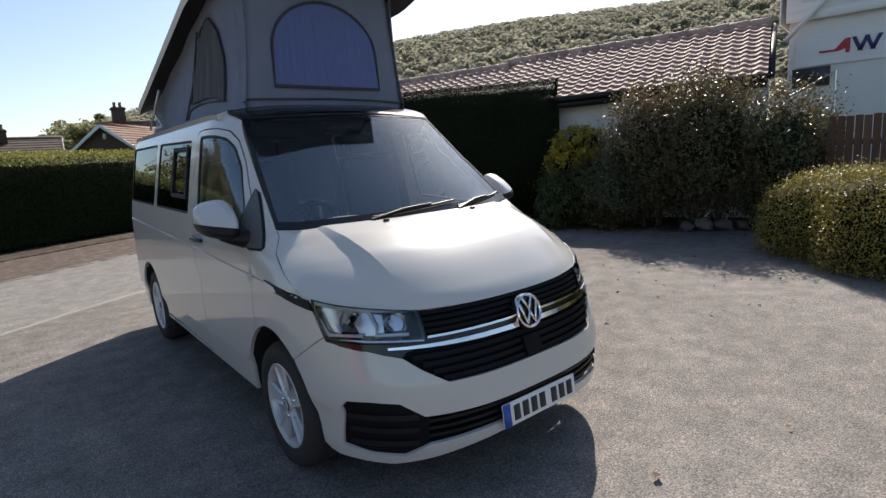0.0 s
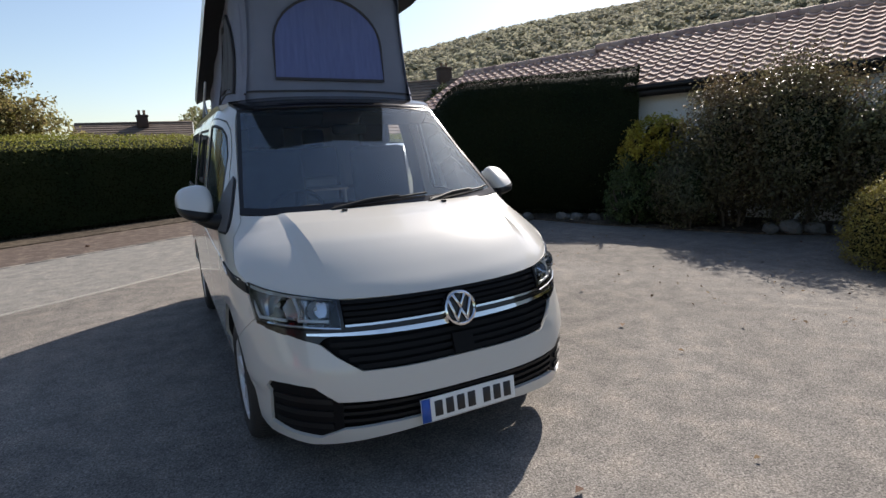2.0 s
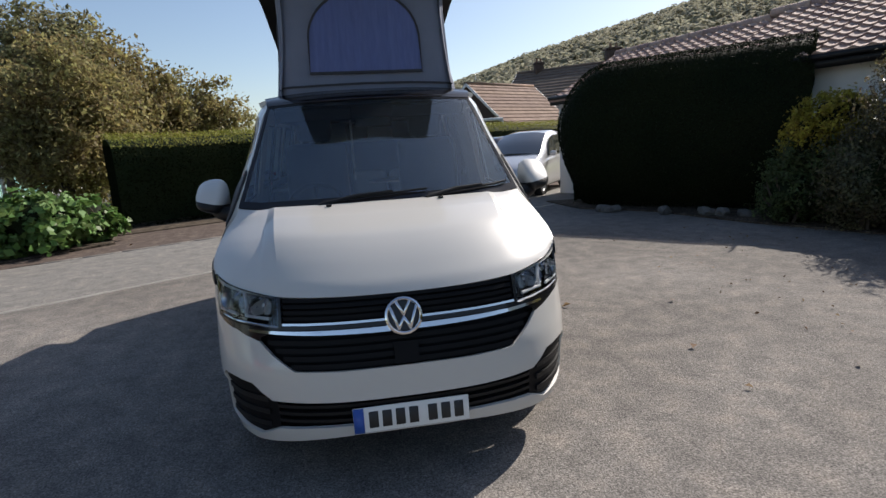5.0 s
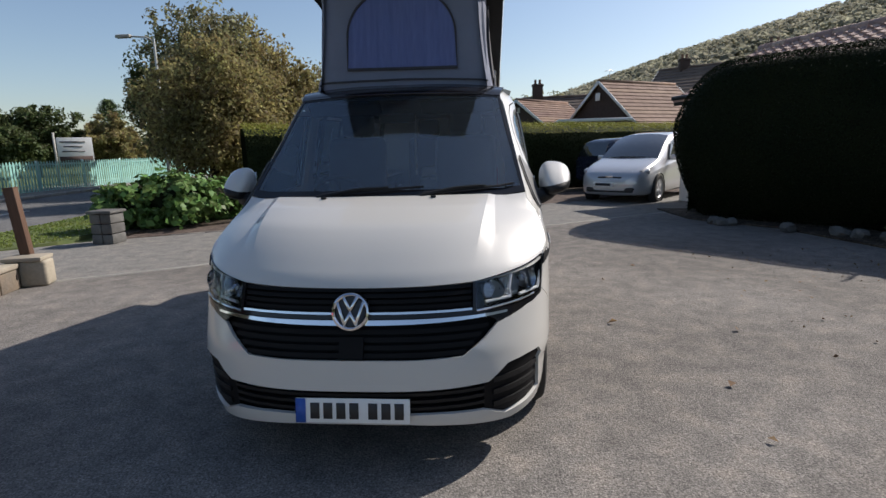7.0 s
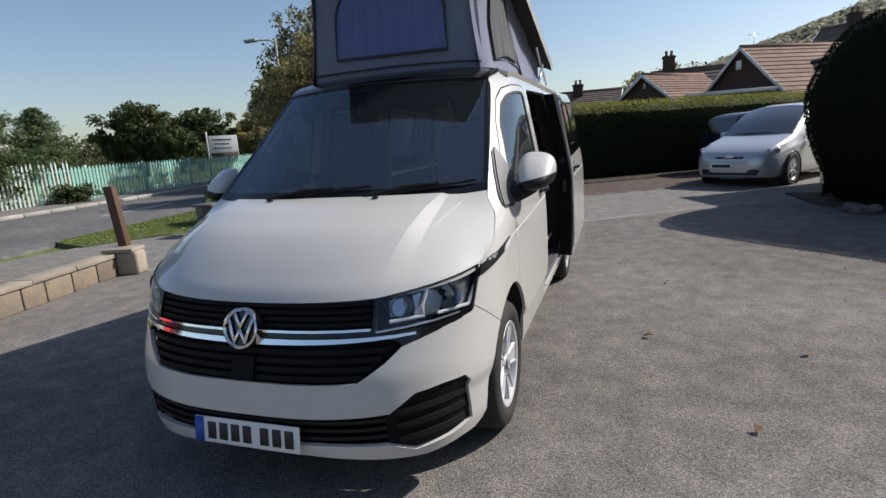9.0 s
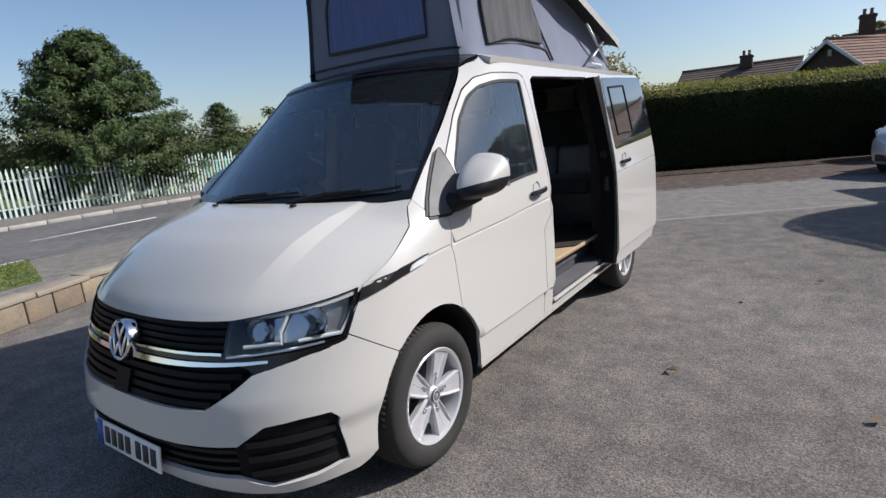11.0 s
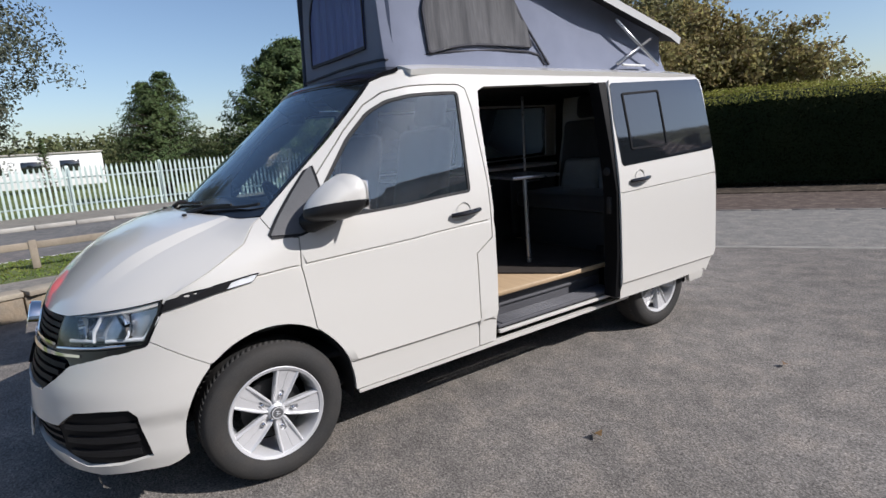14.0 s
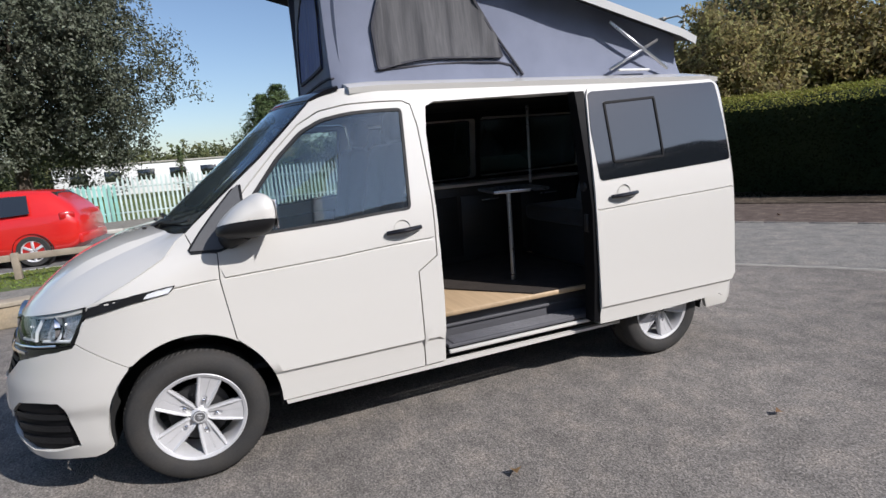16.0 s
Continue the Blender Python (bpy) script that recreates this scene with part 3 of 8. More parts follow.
tri = [(0.106, 1.148), (0.160, 1.220), (0.235, 1.312), (0.330, 1.420), (0.378, 1.440), (0.378, 1.172), (0.245, 1.124), (0.118, 1.128)]
sill = [(0.446, 0.312), (0.452, 0.290), (2.58, 0.300), (2.588, 0.314), (2.50, 0.316), (1.34, 0.318)]
pillar = [(0.1025, 1.231), (0.137, 1.143), (0.196, 1.172), (0.256, 1.253), (0.396, 1.420), (0.556, 1.598), (0.688, 1.712), (0.798, 1.764), (0.93, 1.779), (1.24, 1.779), (1.288, 1.758), (1.311, 1.638),
          (1.331, 1.263), (1.325, 0.938), (1.213, 0.864), (1.215, 0.328), (1.335, 0.330)]


def lines_on(pts, s):
    return [flank(y, z, s) for y, z in pts]


def crease_lines(s):
    ys = [-0.30 + 0.05 * i for i in range(84)]
    return [[flank(y, z, s) for y in ys] for z in (0.452, 0.470, 0.484)] + [[flank(y, swage(y) + dz, s) for y in ys] for dz in (-0.0062, 0.0, 0.0062)]


def ring(pts, d):
    """The outline moved inwards by d."""
    n = len(pts)
    area = sum(a[0] * b[1] - b[0] * a[1] for a, b in zip(pts, pts[1:] + pts[:1]))
    out = []
    for i in range(n):
        p, a, b = Vector(pts[i]), Vector(pts[i - 1]), Vector(pts[(i + 1) % n])
        t = (b - a).normalized()
        nrm = Vector((-t.y, t.x)) * (1 if area > 0 else -1)
        out.append(tuple(p + nrm * d))
    return out


def glazing(owner, win, s, glass, fn, slim=0.014):
    seal = skin("window_seal", lines_on(win, s), fn, RUBBER, owner, [lines_on(ring(win, slim), s)], 0.05, 0.014, off=-0.002)
    g = skin("window_pane", lines_on(ring(win, slim - 0.003), s), fn, glass, owner, (), 0.09, 0, off=-0.008)
    g.visible_shadow = False
    return g


def door_mirror(s):
    m = thing("door_mirror")
    m.parent = van
    bm = bmesh.new()
    bmesh.ops.create_uvsphere(bm, u_segments=72, v_segments=60, radius=1.0)
    for v in bm.verts:
        x, y, z = v.co
        p = 2.7
        r = (abs(x) ** p + abs(y) ** p + abs(z) ** p) ** (-1 / p)
        x, y, z = x * r, y * r, z * r
        f = (1 - y) / 2
        foot = 1.178 + 0.022 * x
        crest = 1.392 - 0.135 * f ** 1.9 - 0.012 * x
        v.co = Vector((s * (1.045 + 0.112 * x * (1 - 0.25 * f)), 0.405 + (0.150 * y if y < 0 else 0.105 * y) + 0.02 * x, (foot + crest) / 2 + z * (crest - foot) / 2))
    bmesh.ops.bisect_plane(bm, geom=bm.verts[:] + bm.edges[:] + bm.faces[:], plane_co=(s * 1.045, 0.4, 1.246), plane_no=(-s * 0.2, 0, 1))
    for f in bm.faces:
        c = f.calc_center_median()
        f.material_index = 1 if c.z < 1.246 + 0.022 * (abs(c.x) - 1.045) / 0.105 else 0
    shell = part("mirror_shell", bm, [PAINT, TRIM], m)
    part("mirror_glass", box((0.15, 0.004, 0.13), (s * 1.045, 0.508, 1.280), pose(0, 0, 0, 0, 0, s * 8), 0.001, 1), CHROME, m)
    m.matrix_local = Matrix.Translation((0, -0.015, 0.008))
    part("mirror_arm", tube([(s * 0.90, 0.30, 1.17), (s * 0.95, 0.31, 1.172), (s * 0.99, 0.33, 1.185), (s * 1.03, 0.38, 1.20)], [0.05, 0.046, 0.042, 0.035], 12), TRIM, m)
    return m


for s in (1, -1):
    cr = crease_lines(s)
    w = skin("front_wing", lines_on(wing, s), body, PAINT, van, (), 0.045, 0.012, creases=cr)
    d = skin("front_door", lines_on(door, s), body, PAINT, van, [lines_on(door_win, s)], 0.05, 0.03, creases=cr)
    glazing(d, door_win, s, SIDE_GLASS, body, 0.015)
    skin("mirror_triangle", lines_on(tri, s), body, TRIM, d, (), 0.05, 0.01, off=0.004)
    skin("mirror_base", lines_on(ring(tri, 0.012), s), body, GREYPL, d, (), 0.05, 0.008, off=0.009)
    hb = [body(*flank(1.05 + 0.19 * i / 6, 1.098 + 0.012 * i / 6, s)) + Vector((s * (0.012 + 0.028 * math.sin(math.pi * i / 6)), 0, 0)) for i in range(7)]
    part("door_handle", tube(hb, [0.012, 0.014, 0.015, 0.015, 0.015, 0.014, 0.012], 10), GLOSSBLACK, d)
    bm = turned([(0.045, 0.0), (0.04, -0.006), (0.0, -0.012)], 24, None, Matrix.Translation(body(*flank(1.14, 1.115, s)) + Vector((s * 0.003, 0, 0))) @ Matrix.Rotation(s * math.pi / 2, 4, "Y"))
    part("handle_cup", bm, PAINT, d)
    door_mirror(s)
    skin("sill", lines_on(sill, s), body, PAINT, van, (), 0.06, 0.03, off=-0.004)
    # frame round the doors, up to the roof
    if s > 0:
        frame_l = pillar + [(1.345, 0.70), (1.345, 1.263), (1.352, 1.60), (1.372, 1.742), (1.42, 1.765), (2.36, 1.792), (2.45, 1.76), (2.47, 1.30), (2.46, 0.40), (2.40, 0.345), (2.588, 0.325)]
        frame_l += arch(2.945, 0.405, 181, 0, 14) + [(3.40, 0.26), (3.74, 0.26), (3.86, 0.40), (3.88, 1.0), (3.83, 1.40), (3.76, 1.86), (3.6, 1.878), (0.93, 1.868), (0.84, 1.858), (0.79, 1.835)]
        skin("body_side", lines_on(frame_l, s), body, PAINT, van, (), 0.055, 0.03, creases=cr)
    else:
        frame_r = pillar + [(2.50, 0.345), (2.588, 0.325)] + arch(2.945, 0.405, 181, 0, 14) + [(3.40, 0.26), (3.74, 0.26), (3.86, 0.40), (3.88, 1.0), (3.83, 1.40), (3.76, 1.86), (3.6, 1.878), (0.93, 1.868), (0.84, 1.858), (0.79, 1.835)]
        win1 = rounded([(1.42, 1.245), (1.425, 1.73), (2.40, 1.755), (2.42, 1.262)], 0.035)
        win2 = rounded([(2.50, 1.265), (2.49, 1.757), (3.62, 1.765), (3.72, 1.30), (3.70, 1.285)], 0.035)
        side = skin("body_side", lines_on(frame_r, s), body, PAINT, van, [lines_on(win1, s), lines_on(win2, s)], 0.055, 0.03, creases=cr)
        glazing(side, win1, s, PRIVACY, body)
        glazing(side, win2, s, PRIVACY, body)
        fr = rounded([(1.50, 1.34), (1.51, 1.69), (1.92, 1.70), (1.92, 1.35)], 0.02)
        skin("window_slider", lines_on(fr, s), body, RUBBER, side, [lines_on(ring(fr, 0.03), s)], 0.05, 0.012, off=0.004)
    # dark wheel housing behind each arch
    for y0 in (0.042, 2.945):
        bm = bmesh.new()
        a = arch(y0, 0.388, 190, -10, 16, 1.07)
        rows = [[bm.verts.new((s * x, y, z)) for y, z in a] for x in (0.0, 0.56)]
        for v in rows[0]:
            v.co.x = s * (abs(body(*flank(v.co.y, v.co.z)).x) - 0.016)
        for i in range(16):
            bm.faces.new((rows[0][i], rows[0][i + 1], rows[1][i + 1], rows[1][i]))
        bm.faces.new(rows[1])
        part("wheel_housing", bm, LINING, van)

# -- sliding door, slid back along the flank
def slid(u, z):
    p = body(u, z)
    y = p.y
    return Vector((p.x + 0.108 + 0.006 * min(1, max(0, (y - 2.3))), y, z))


sdoor = [(2.338, 0.372), (2.326, 0.70), (2.318, 1.09), (2.335, 1.45), (2.358, 1.74), (2.385, 1.795), (3.44, 1.828), (3.492, 1.80), (3.50, 1.58), (3.515, 1.16), (3.53, 0.70), (3.545, 0.53), (3.50, 0.46),
         (3.415, 0.372), (3.36, 0.395), (3.20, 0.385), (2.9, 0.372)]
sd = skin("sliding_door", lines_on(sdoor, 1), slid, PAINT, van, (), 0.05, 0.03, "pale grey sliding door, slid open, with dark window", creases=crease_lines(1))
glassd = rounded([(2.368, 1.248), (2.352, 1.55), (2.372, 1.772), (3.455, 1.806), (3.492, 1.55), (3.508, 1.30)], 0.03)
skin("window_pane", lines_on(glassd, 1), slid, DARKPANE, sd, (), 0.06, 0.006, off=0.004)
fr = rounded([(2.478, 1.345), (2.468, 1.708), (2.868, 1.728), (2.876, 1.352)], 0.018)
skin("window_slider", lines_on(fr, 1), slid, SLAT, sd, [lines_on(rounded(ring(fr, 0.013), 0.012), 1)], 0.05, 0.012, off=0.010)
hb = [slid(*flank(2.425 + 0.195 * i / 6, 1.150 + 0.010 * i / 6)) + Vector((0.012 + 0.028 * math.sin(math.pi * i / 6), 0, 0)) for i in range(7)]
part("door_handle", tube(hb, [0.012, 0.014, 0.015, 0.015, 0.015, 0.014, 0.012], 10), GLOSSBLACK, sd)
bm = turned([(0.048, 0.0), (0.042, -0.006), (0.0, -0.012)], 24, None, Matrix.Translation(slid(*flank(2.53, 1.168)) + Vector((0.003, 0, 0))) @ Matrix.Rotation(math.pi / 2, 4, "Y"))
part("handle_cup", bm, PAINT, sd)
# inner edge, latch and rollers of the sliding door
bm = bmesh.new()
edge = [(0.385, 1.04, 0.93), (0.70, 1.058, 0.935), (1.09, 1.055, 0.93), (1.40, 1.0, 0.885), (1.70, 0.935, 0.83), (1.78, 0.915, 0.82)]
rows = [[bm.verts.new((x, y, z)) for (x, y) in ((xo, 2.335 + (z - 1) * 0.03 * (z > 1)), (xo - 0.012, 2.30), (xi, 2.31), (xi - 0.01, 2.42))] for z, xo, xi in edge]
for a, b in zip(rows, rows[1:]):
    for i in range(3):
        bm.faces.new((a[i], a[i + 1], b[i + 1], b[i]))
part("door_edge", bm, SLAT, sd, "black inner edge of the sliding door")
part("door_latch", box((0.035, 0.02, 0.11), (0.985, 2.298, 1.0), None, 0.006), DARKMETAL, sd)
bm = turned([(0.0, 0.012), (0.022, 0.012), (0.028, 0.0)], 20, None, Matrix.Translation((0.965, 2.30, 1.22)) @ pose(0, 0, 0, 90, 0, 0))
part("door_buffer", bm, RUBBER, sd)
skin("door_lining", lines_on(ring(sdoor, 0.03), 1), lambda u, v: slid(u, v) - Vector((0.10, 0, 0)), LINING, sd, (), 0.12, 0.01)

# -- roof, windscreen and its surround
def roof(x, y):
    e = 0.795 - 0.06 * max(0, 1.05 - y) ** 1 - 0.03 * max(0, y - 3.2) ** 2
    k = min(1, abs(x))
    return Vector((x * e, y, 1.853 + 0.085 * (1 - k ** 3.2) + (0.01 if y > 1.2 else 0.01 * (y - 0.8) / 0.4) - 0.03 * max(0, y - 3.5)))


bm = bmesh.new()
n, k = 28, 30
grid = [[bm.verts.new(roof(-1 + 2 * i / n, 0.972 + 2.788 * j / k)) for j in range(k + 1)] for i in range(n + 1)]
for i in range(n):
    for j in range(k):
        bm.faces.new((grid[i][j], grid[i + 1][j], grid[i + 1][j + 1], grid[i][j + 1]))
thicken(bm, 0.03)
part("roof_panel", bm, PAINT, van)


def screen(p, q):
    """The windscreen's skin: p across from -1 to 1, q from base to top."""
    a = Vector((0.838 * p, 0.112 - 0.190 * (1 - p * p), 1.236 + 0.010 * (1 - p * p)))
    b = Vector((0.700 * p, 0.792 - 0.125 * (1 - p * p), 1.842 + 0.032 * (1 - p * p)))
    w = a.lerp(b, q)
    w.z += 0.045 * q * (1 - q)
    return w


sg = skin("windscreen", [(-0.985, 0.02), (0.985, 0.02), (0.985, 0.955), (-0.985, 0.955)], screen, SHADE_GLASS, van, (), 0.09, 0, "tinted windscreen")
sg.visible_shadow = False
skin("windscreen_frit", [(-1, 0.0), (1, 0.0), (1, 1), (-1, 1)], screen, GLOSSBLACK, van, [[(-0.974, 0.055), (0.974, 0.055), (0.974, 0.95), (-0.974, 0.95)]], 0.06, 0.006, off=0.003)


def brow(p, q):
    """The black trim between the windscreen's top and the folding roof's cloth."""
    a, b = screen(p, 0.965), Vector((0.735 * p, 0.925, 1.873 + 0.040 * (1 - abs(p) ** 3)))
    w = a.lerp(b, q)
    w.z += 0.008 * math.sin(math.pi * min(1, q * 1.2))
    return w


skin("roof_lip", [(-1.0, 0.0), (1.0, 0.0), (1.0, 1.0), (-1.0, 1.0)], brow, GLOSSBLACK, van, (), 0.06, 0.02, off=0.008)
skin("scuttle", [(-0.9, -0.018), (0.9, -0.018), (0.94, 0.035), (-0.94, 0.035)], screen, TRIM, van, (), 0.06, 0.02, off=-0.010)
for x0, x1, q1 in ((-0.42, 0.30, 0.05), (0.30, 0.93, 0.055)):
    a = [screen(x0 + (x1 - x0) * i / 6, 0.012 + q1 * i / 6) + Vector((0, -0.008, 0.014)) for i in range(7)]
    wp = part("wiper", tube(a, 0.007, 8), TRIM, van, "black windscreen wiper")
    part("wiper_arm", tube([screen(x0 - 0.02, -0.02) + Vector((0, -0.01, 0.02)), a[2] + Vector((0, -0.006, 0.012)), a[4] + Vector((0, -0.004, 0.012))], [0.014, 0.010, 0.006], 8), TRIM, wp)
for x in (-0.32, 0.32):
    c = bonnet(x / 0.9, 0.93)
    part("washer_nozzle", box((0.03, 0.022, 0.012), c + Vector((0, 0, 0.006)), None, 0.004), TRIM, van)

# rear of the body
bm = bmesh.new()
cols = []
for i in range(21):
    p = -1 + i / 10
    col = []
    for z in (0.30, 0.45, 0.60, 1.0, 1.2, 1.5, 1.75, 1.86):
        e = body(1 + (3.88 if z < 1.1 else 3.88 - (z - 1.1) * 0.16), z)
        col.append(bm.verts.new((e.x * p, e.y + 0.06 * (1 - p ** 4), z)))
    cols.append(col)
for a, b in zip(cols, cols[1:]):
    for j in range(7):
        bm.faces.new((a[j], a[j + 1], b[j + 1], b[j]))
bmesh.ops.recalc_face_normals(bm, faces=bm.faces[:])
part("tailgate", bm, PAINT, van)
for s in (1, -1):
    part("rear_lamp", box((0.05, 0.10, 0.42), (s * 0.72, 3.90, 1.02), None, 0.02), REDLENS, van)
bm = bmesh.new()
box((1.56, 4.0, 0.06), (0, 1.72, 0.32), None, 0.02, 1, bm)
part("underbody", bm, LINING, van)
# Unseen plate under the bonnet, added to block sunlight leaking to the ground.
part("engine_cover", box((1.24, 0.86, 0.04), (0, -0.05, 0.76), None, 0.01, 1), LINING, van)

# -- wheels
def wheel(x, y, s):
    w = thing("wheel")
    w.parent = van
    w.matrix_local = Matrix.Translation((x, y, 0.335)) @ Matrix.Rotation(s * math.pi / 2, 4, "Y")
    W, R = 0.225, 0.337
    prof = [(0.222, -W / 2 + 0.01), (0.25, -W / 2), (0.30, -W / 2 + 0.004), (0.322, -W / 2 + 0.018), (0.334, -W / 2 + 0.045), (R, -0.03), (R, 0.03), (0.334, W / 2 - 0.045), (0.322, W / 2 - 0.018),
            (0.312, W / 2 - 0.008), (0.285, W / 2), (0.262, W / 2 + 0.001), (0.25, W / 2 - 0.002), (0.226, W / 2 - 0.012), (0.219, W / 2 - 0.02)]
    t = part("tyre", turned(prof, 64), TYRE, w)
    bm = bmesh.new()
    for i in range(78):
        a = 2 * math.pi * i / 78
        for zz, tw in ((-0.044, 0.3), (0.044, -0.3)):
            m = Matrix.Rotation(a, 4, "Z") @ Matrix.Translation((0.3318, 0, zz)) @ Matrix.Rotation(tw, 4, "X")
            box((0.009, 0.020, 0.050), m.translation, m.to_3x3().to_4x4(), 0, 1, bm)
    tagged(part("tread", bm, TYRE, w), kind="stuff")
    rim = part("rim", turned([(0.219, 0.092), (0.226, 0.100), (0.222, 0.104), (0.208, 0.098), (0.200, 0.08), (0.196, 0.02), (0.19, -0.06), (0.215, -0.09)], 64), ALLOY, w, "silver five-spoke alloy rim")
    part("brake_disc", turned([(0.0, 0.0), (0.06, 0.0), (0.06, 0.012), (0.145, 0.012), (0.145, -0.01)], 40), DARKMETAL, w)
    for i in range(5):
        m = Matrix.Rotation(2 * math.pi * i / 5 + 0.25, 4, "Z")
        bm = bmesh.new()
        for sd_ in (1, -1):
            sect = []
            for r, hw, gap, h, dish in ((0.036, 0.026, 0.010, 0.078, 0.004), (0.056, 0.034, 0.011, 0.086, 0.007), (0.098, 0.043, 0.011, 0.091, 0.012), (0.106, 0.045, 0.0005, 0.092, 0.013), (0.160, 0.054, 0.0005, 0.094, 0.010), (0.211, 0.062, 0.0005, 0.097, 0.004)):
                slot = gap > 0.001
                sect.append([bm.verts.new(m @ Vector((r, sd_ * yy, hh))) for yy, hh in ((gap, h - 0.026), (gap, h - dish - (0.006 if slot else 0.0005)), (gap + 0.002, h - dish), (hw - 0.017, h - dish), (hw - 0.010, h), (hw - 0.006, h), (hw, h - 0.012), (hw - 0.003, h - 0.040))])
            for a, b in zip(sect, sect[1:]):
                for j in range(7):
                    bm.faces.new((a[j], a[j + 1], b[j + 1], b[j]) if sd_ > 0 else (a[j + 1], a[j], b[j], b[j + 1]))
        box((0.165, 0.02, 0.01), m @ Vector((0.122, 0, 0.062)), m.to_3x3().to_4x4(), 0, 1, bm)
        part("spoke", bm, ALLOY, w, auto=12)
        a = 2 * math.pi * i / 5 + 0.25
        part("wheel_bolt", rod((0.080 * math.cos(a), 0.080 * math.sin(a), 0.05), (0.080 * math.cos(a), 0.080 * math.sin(a), 0.084), 0.009, None, 10), CHROME, w)
    part("hub", turned([(0.0, 0.092), (0.024, 0.092), (0.034, 0.088), (0.042, 0.080), (0.044, 0.05)], 30), ALLOY, w)
    cap = part("hub_cap", turned([(0.0, 0.0985), (0.029, 0.0985), (0.031, 0.096), (0.032, 0.090)], 24), GREYPL, w, "dark hub cap with a bright ring")
    part("cap_ring", turned([(0.024, 0.0985), (0.0245, 0.1005), (0.028, 0.1005), (0.029, 0.0985)], 24), ALLOY, cap)
    bm = bmesh.new()
    for k in (-1, 1):
        for a0, x0 in ((0.35 * k, 0.008 * k), (-0.35 * k, 0.0035 * k)):
            box((0.003, 0.022, 0.002), (x0, 0, 0.0995), Matrix.Rotation(a0, 4, "Z"), 0, 1, bm)
    part("cap_bars", bm, ALLOY, cap)
    return w


for s in (1, -1):
    for y in (0.042, 3.05):
        wheel(s * 0.825, y, s)


# ---------------------------------------------------------------- pop-up roof
def slope(y):
    """Height of the raised roof's lower edge."""
    return 2.075 + (3.56 - y) * 0.2563


pop = thing("pop_up_roof", label="raised white pop-up roof with grey fabric sides and arched windows", category="roof")
def can_side(s):
    def fn(y, v):
        # v: 0 at the van's roof, 1 at the raised roof
        z = 1.915 + (slope(y) - 1.915) * v
        x = 0.665 - 0.055 * v - 0.02 * math.sin(math.pi * v) + 0.006 * math.sin(9 * y + 3 * v)
        r = max(0, 1 - (y - 0.92) / 0.09)
        return Vector((s * (x - 0.045 * r * r), y, z))
    return fn


def can_front(x, v):
    z = 1.925 + 0.85 * v
    w = 0.628 - 0.05 * v
    y = 0.925 + 0.035 * v + 0.012 * math.sin(math.pi * v) * math.cos(3 * x)
    r = max(0, (abs(x) - 0.86) / 0.14)
    return Vector((x * w, y + 0.05 * r * r, z))


def v_of(y, z):
    return (z - 1.915) / (slope(y) - 1.915)


def folded(fn, amp, freq, drift=0.0):
    """The skin fn with soft upright folds, as in hanging cloth."""
    def out(a, v):
        w = amp * (math.sin(freq * a + drift * v) + 0.6 * math.sin(freq * 2.3 * a - 1.7 * v + 1.0))
        p = fn(a, v)
        e = (fn(a + 1e-3, v) - fn(a - 1e-3, v)).cross(fn(a, v + 1e-3) - fn(a, v - 1e-3)).normalized()
        return p + e * (w + 1.6 * amp)
    return out


zf = lambda z: (z - 1.925) / 0.85
fw = [(-0.655, zf(2.088)), (-0.665, zf(2.34))] + [(-0.665 * math.cos(math.pi * i / 20), zf(2.34 + 0.335 * math.sin(math.pi * i / 20))) for i in range(1, 20)] + [(0.665, zf(2.34)), (0.655, zf(2.082))]
fcan = skin("front_fabric", [(-1, -0.06), (1, -0.06), (1, 1.05), (-1, 1.05)], can_front, CANVAS, pop, (), 0.07, 0.004)
skin("fabric_window", fw, folded(can_front, 0.0022, 34.0, 2.0), MESHWIN, fcan, (), 0.022, 0.003, "arched blue-grey cloth window", off=0.006)
skin("window_piping", fw, can_front, CANVAS_D, fcan, [ring(fw, 0.022)], 0.05, 0.012, off=0.017)
skin("fabric_seam", [(-1, zf(2.000)), (-0.5, zf(2.008)), (0, zf(2.012)), (0.5, zf(2.006)), (1, zf(1.99)), (1, zf(2.000)), (0.5, zf(2.018)), (0, zf(2.024)), (-0.5, zf(2.020)), (-1, zf(2.012))],
     can_front, CANVAS_D, fcan, (), 0.08, 0.010, off=0.012)
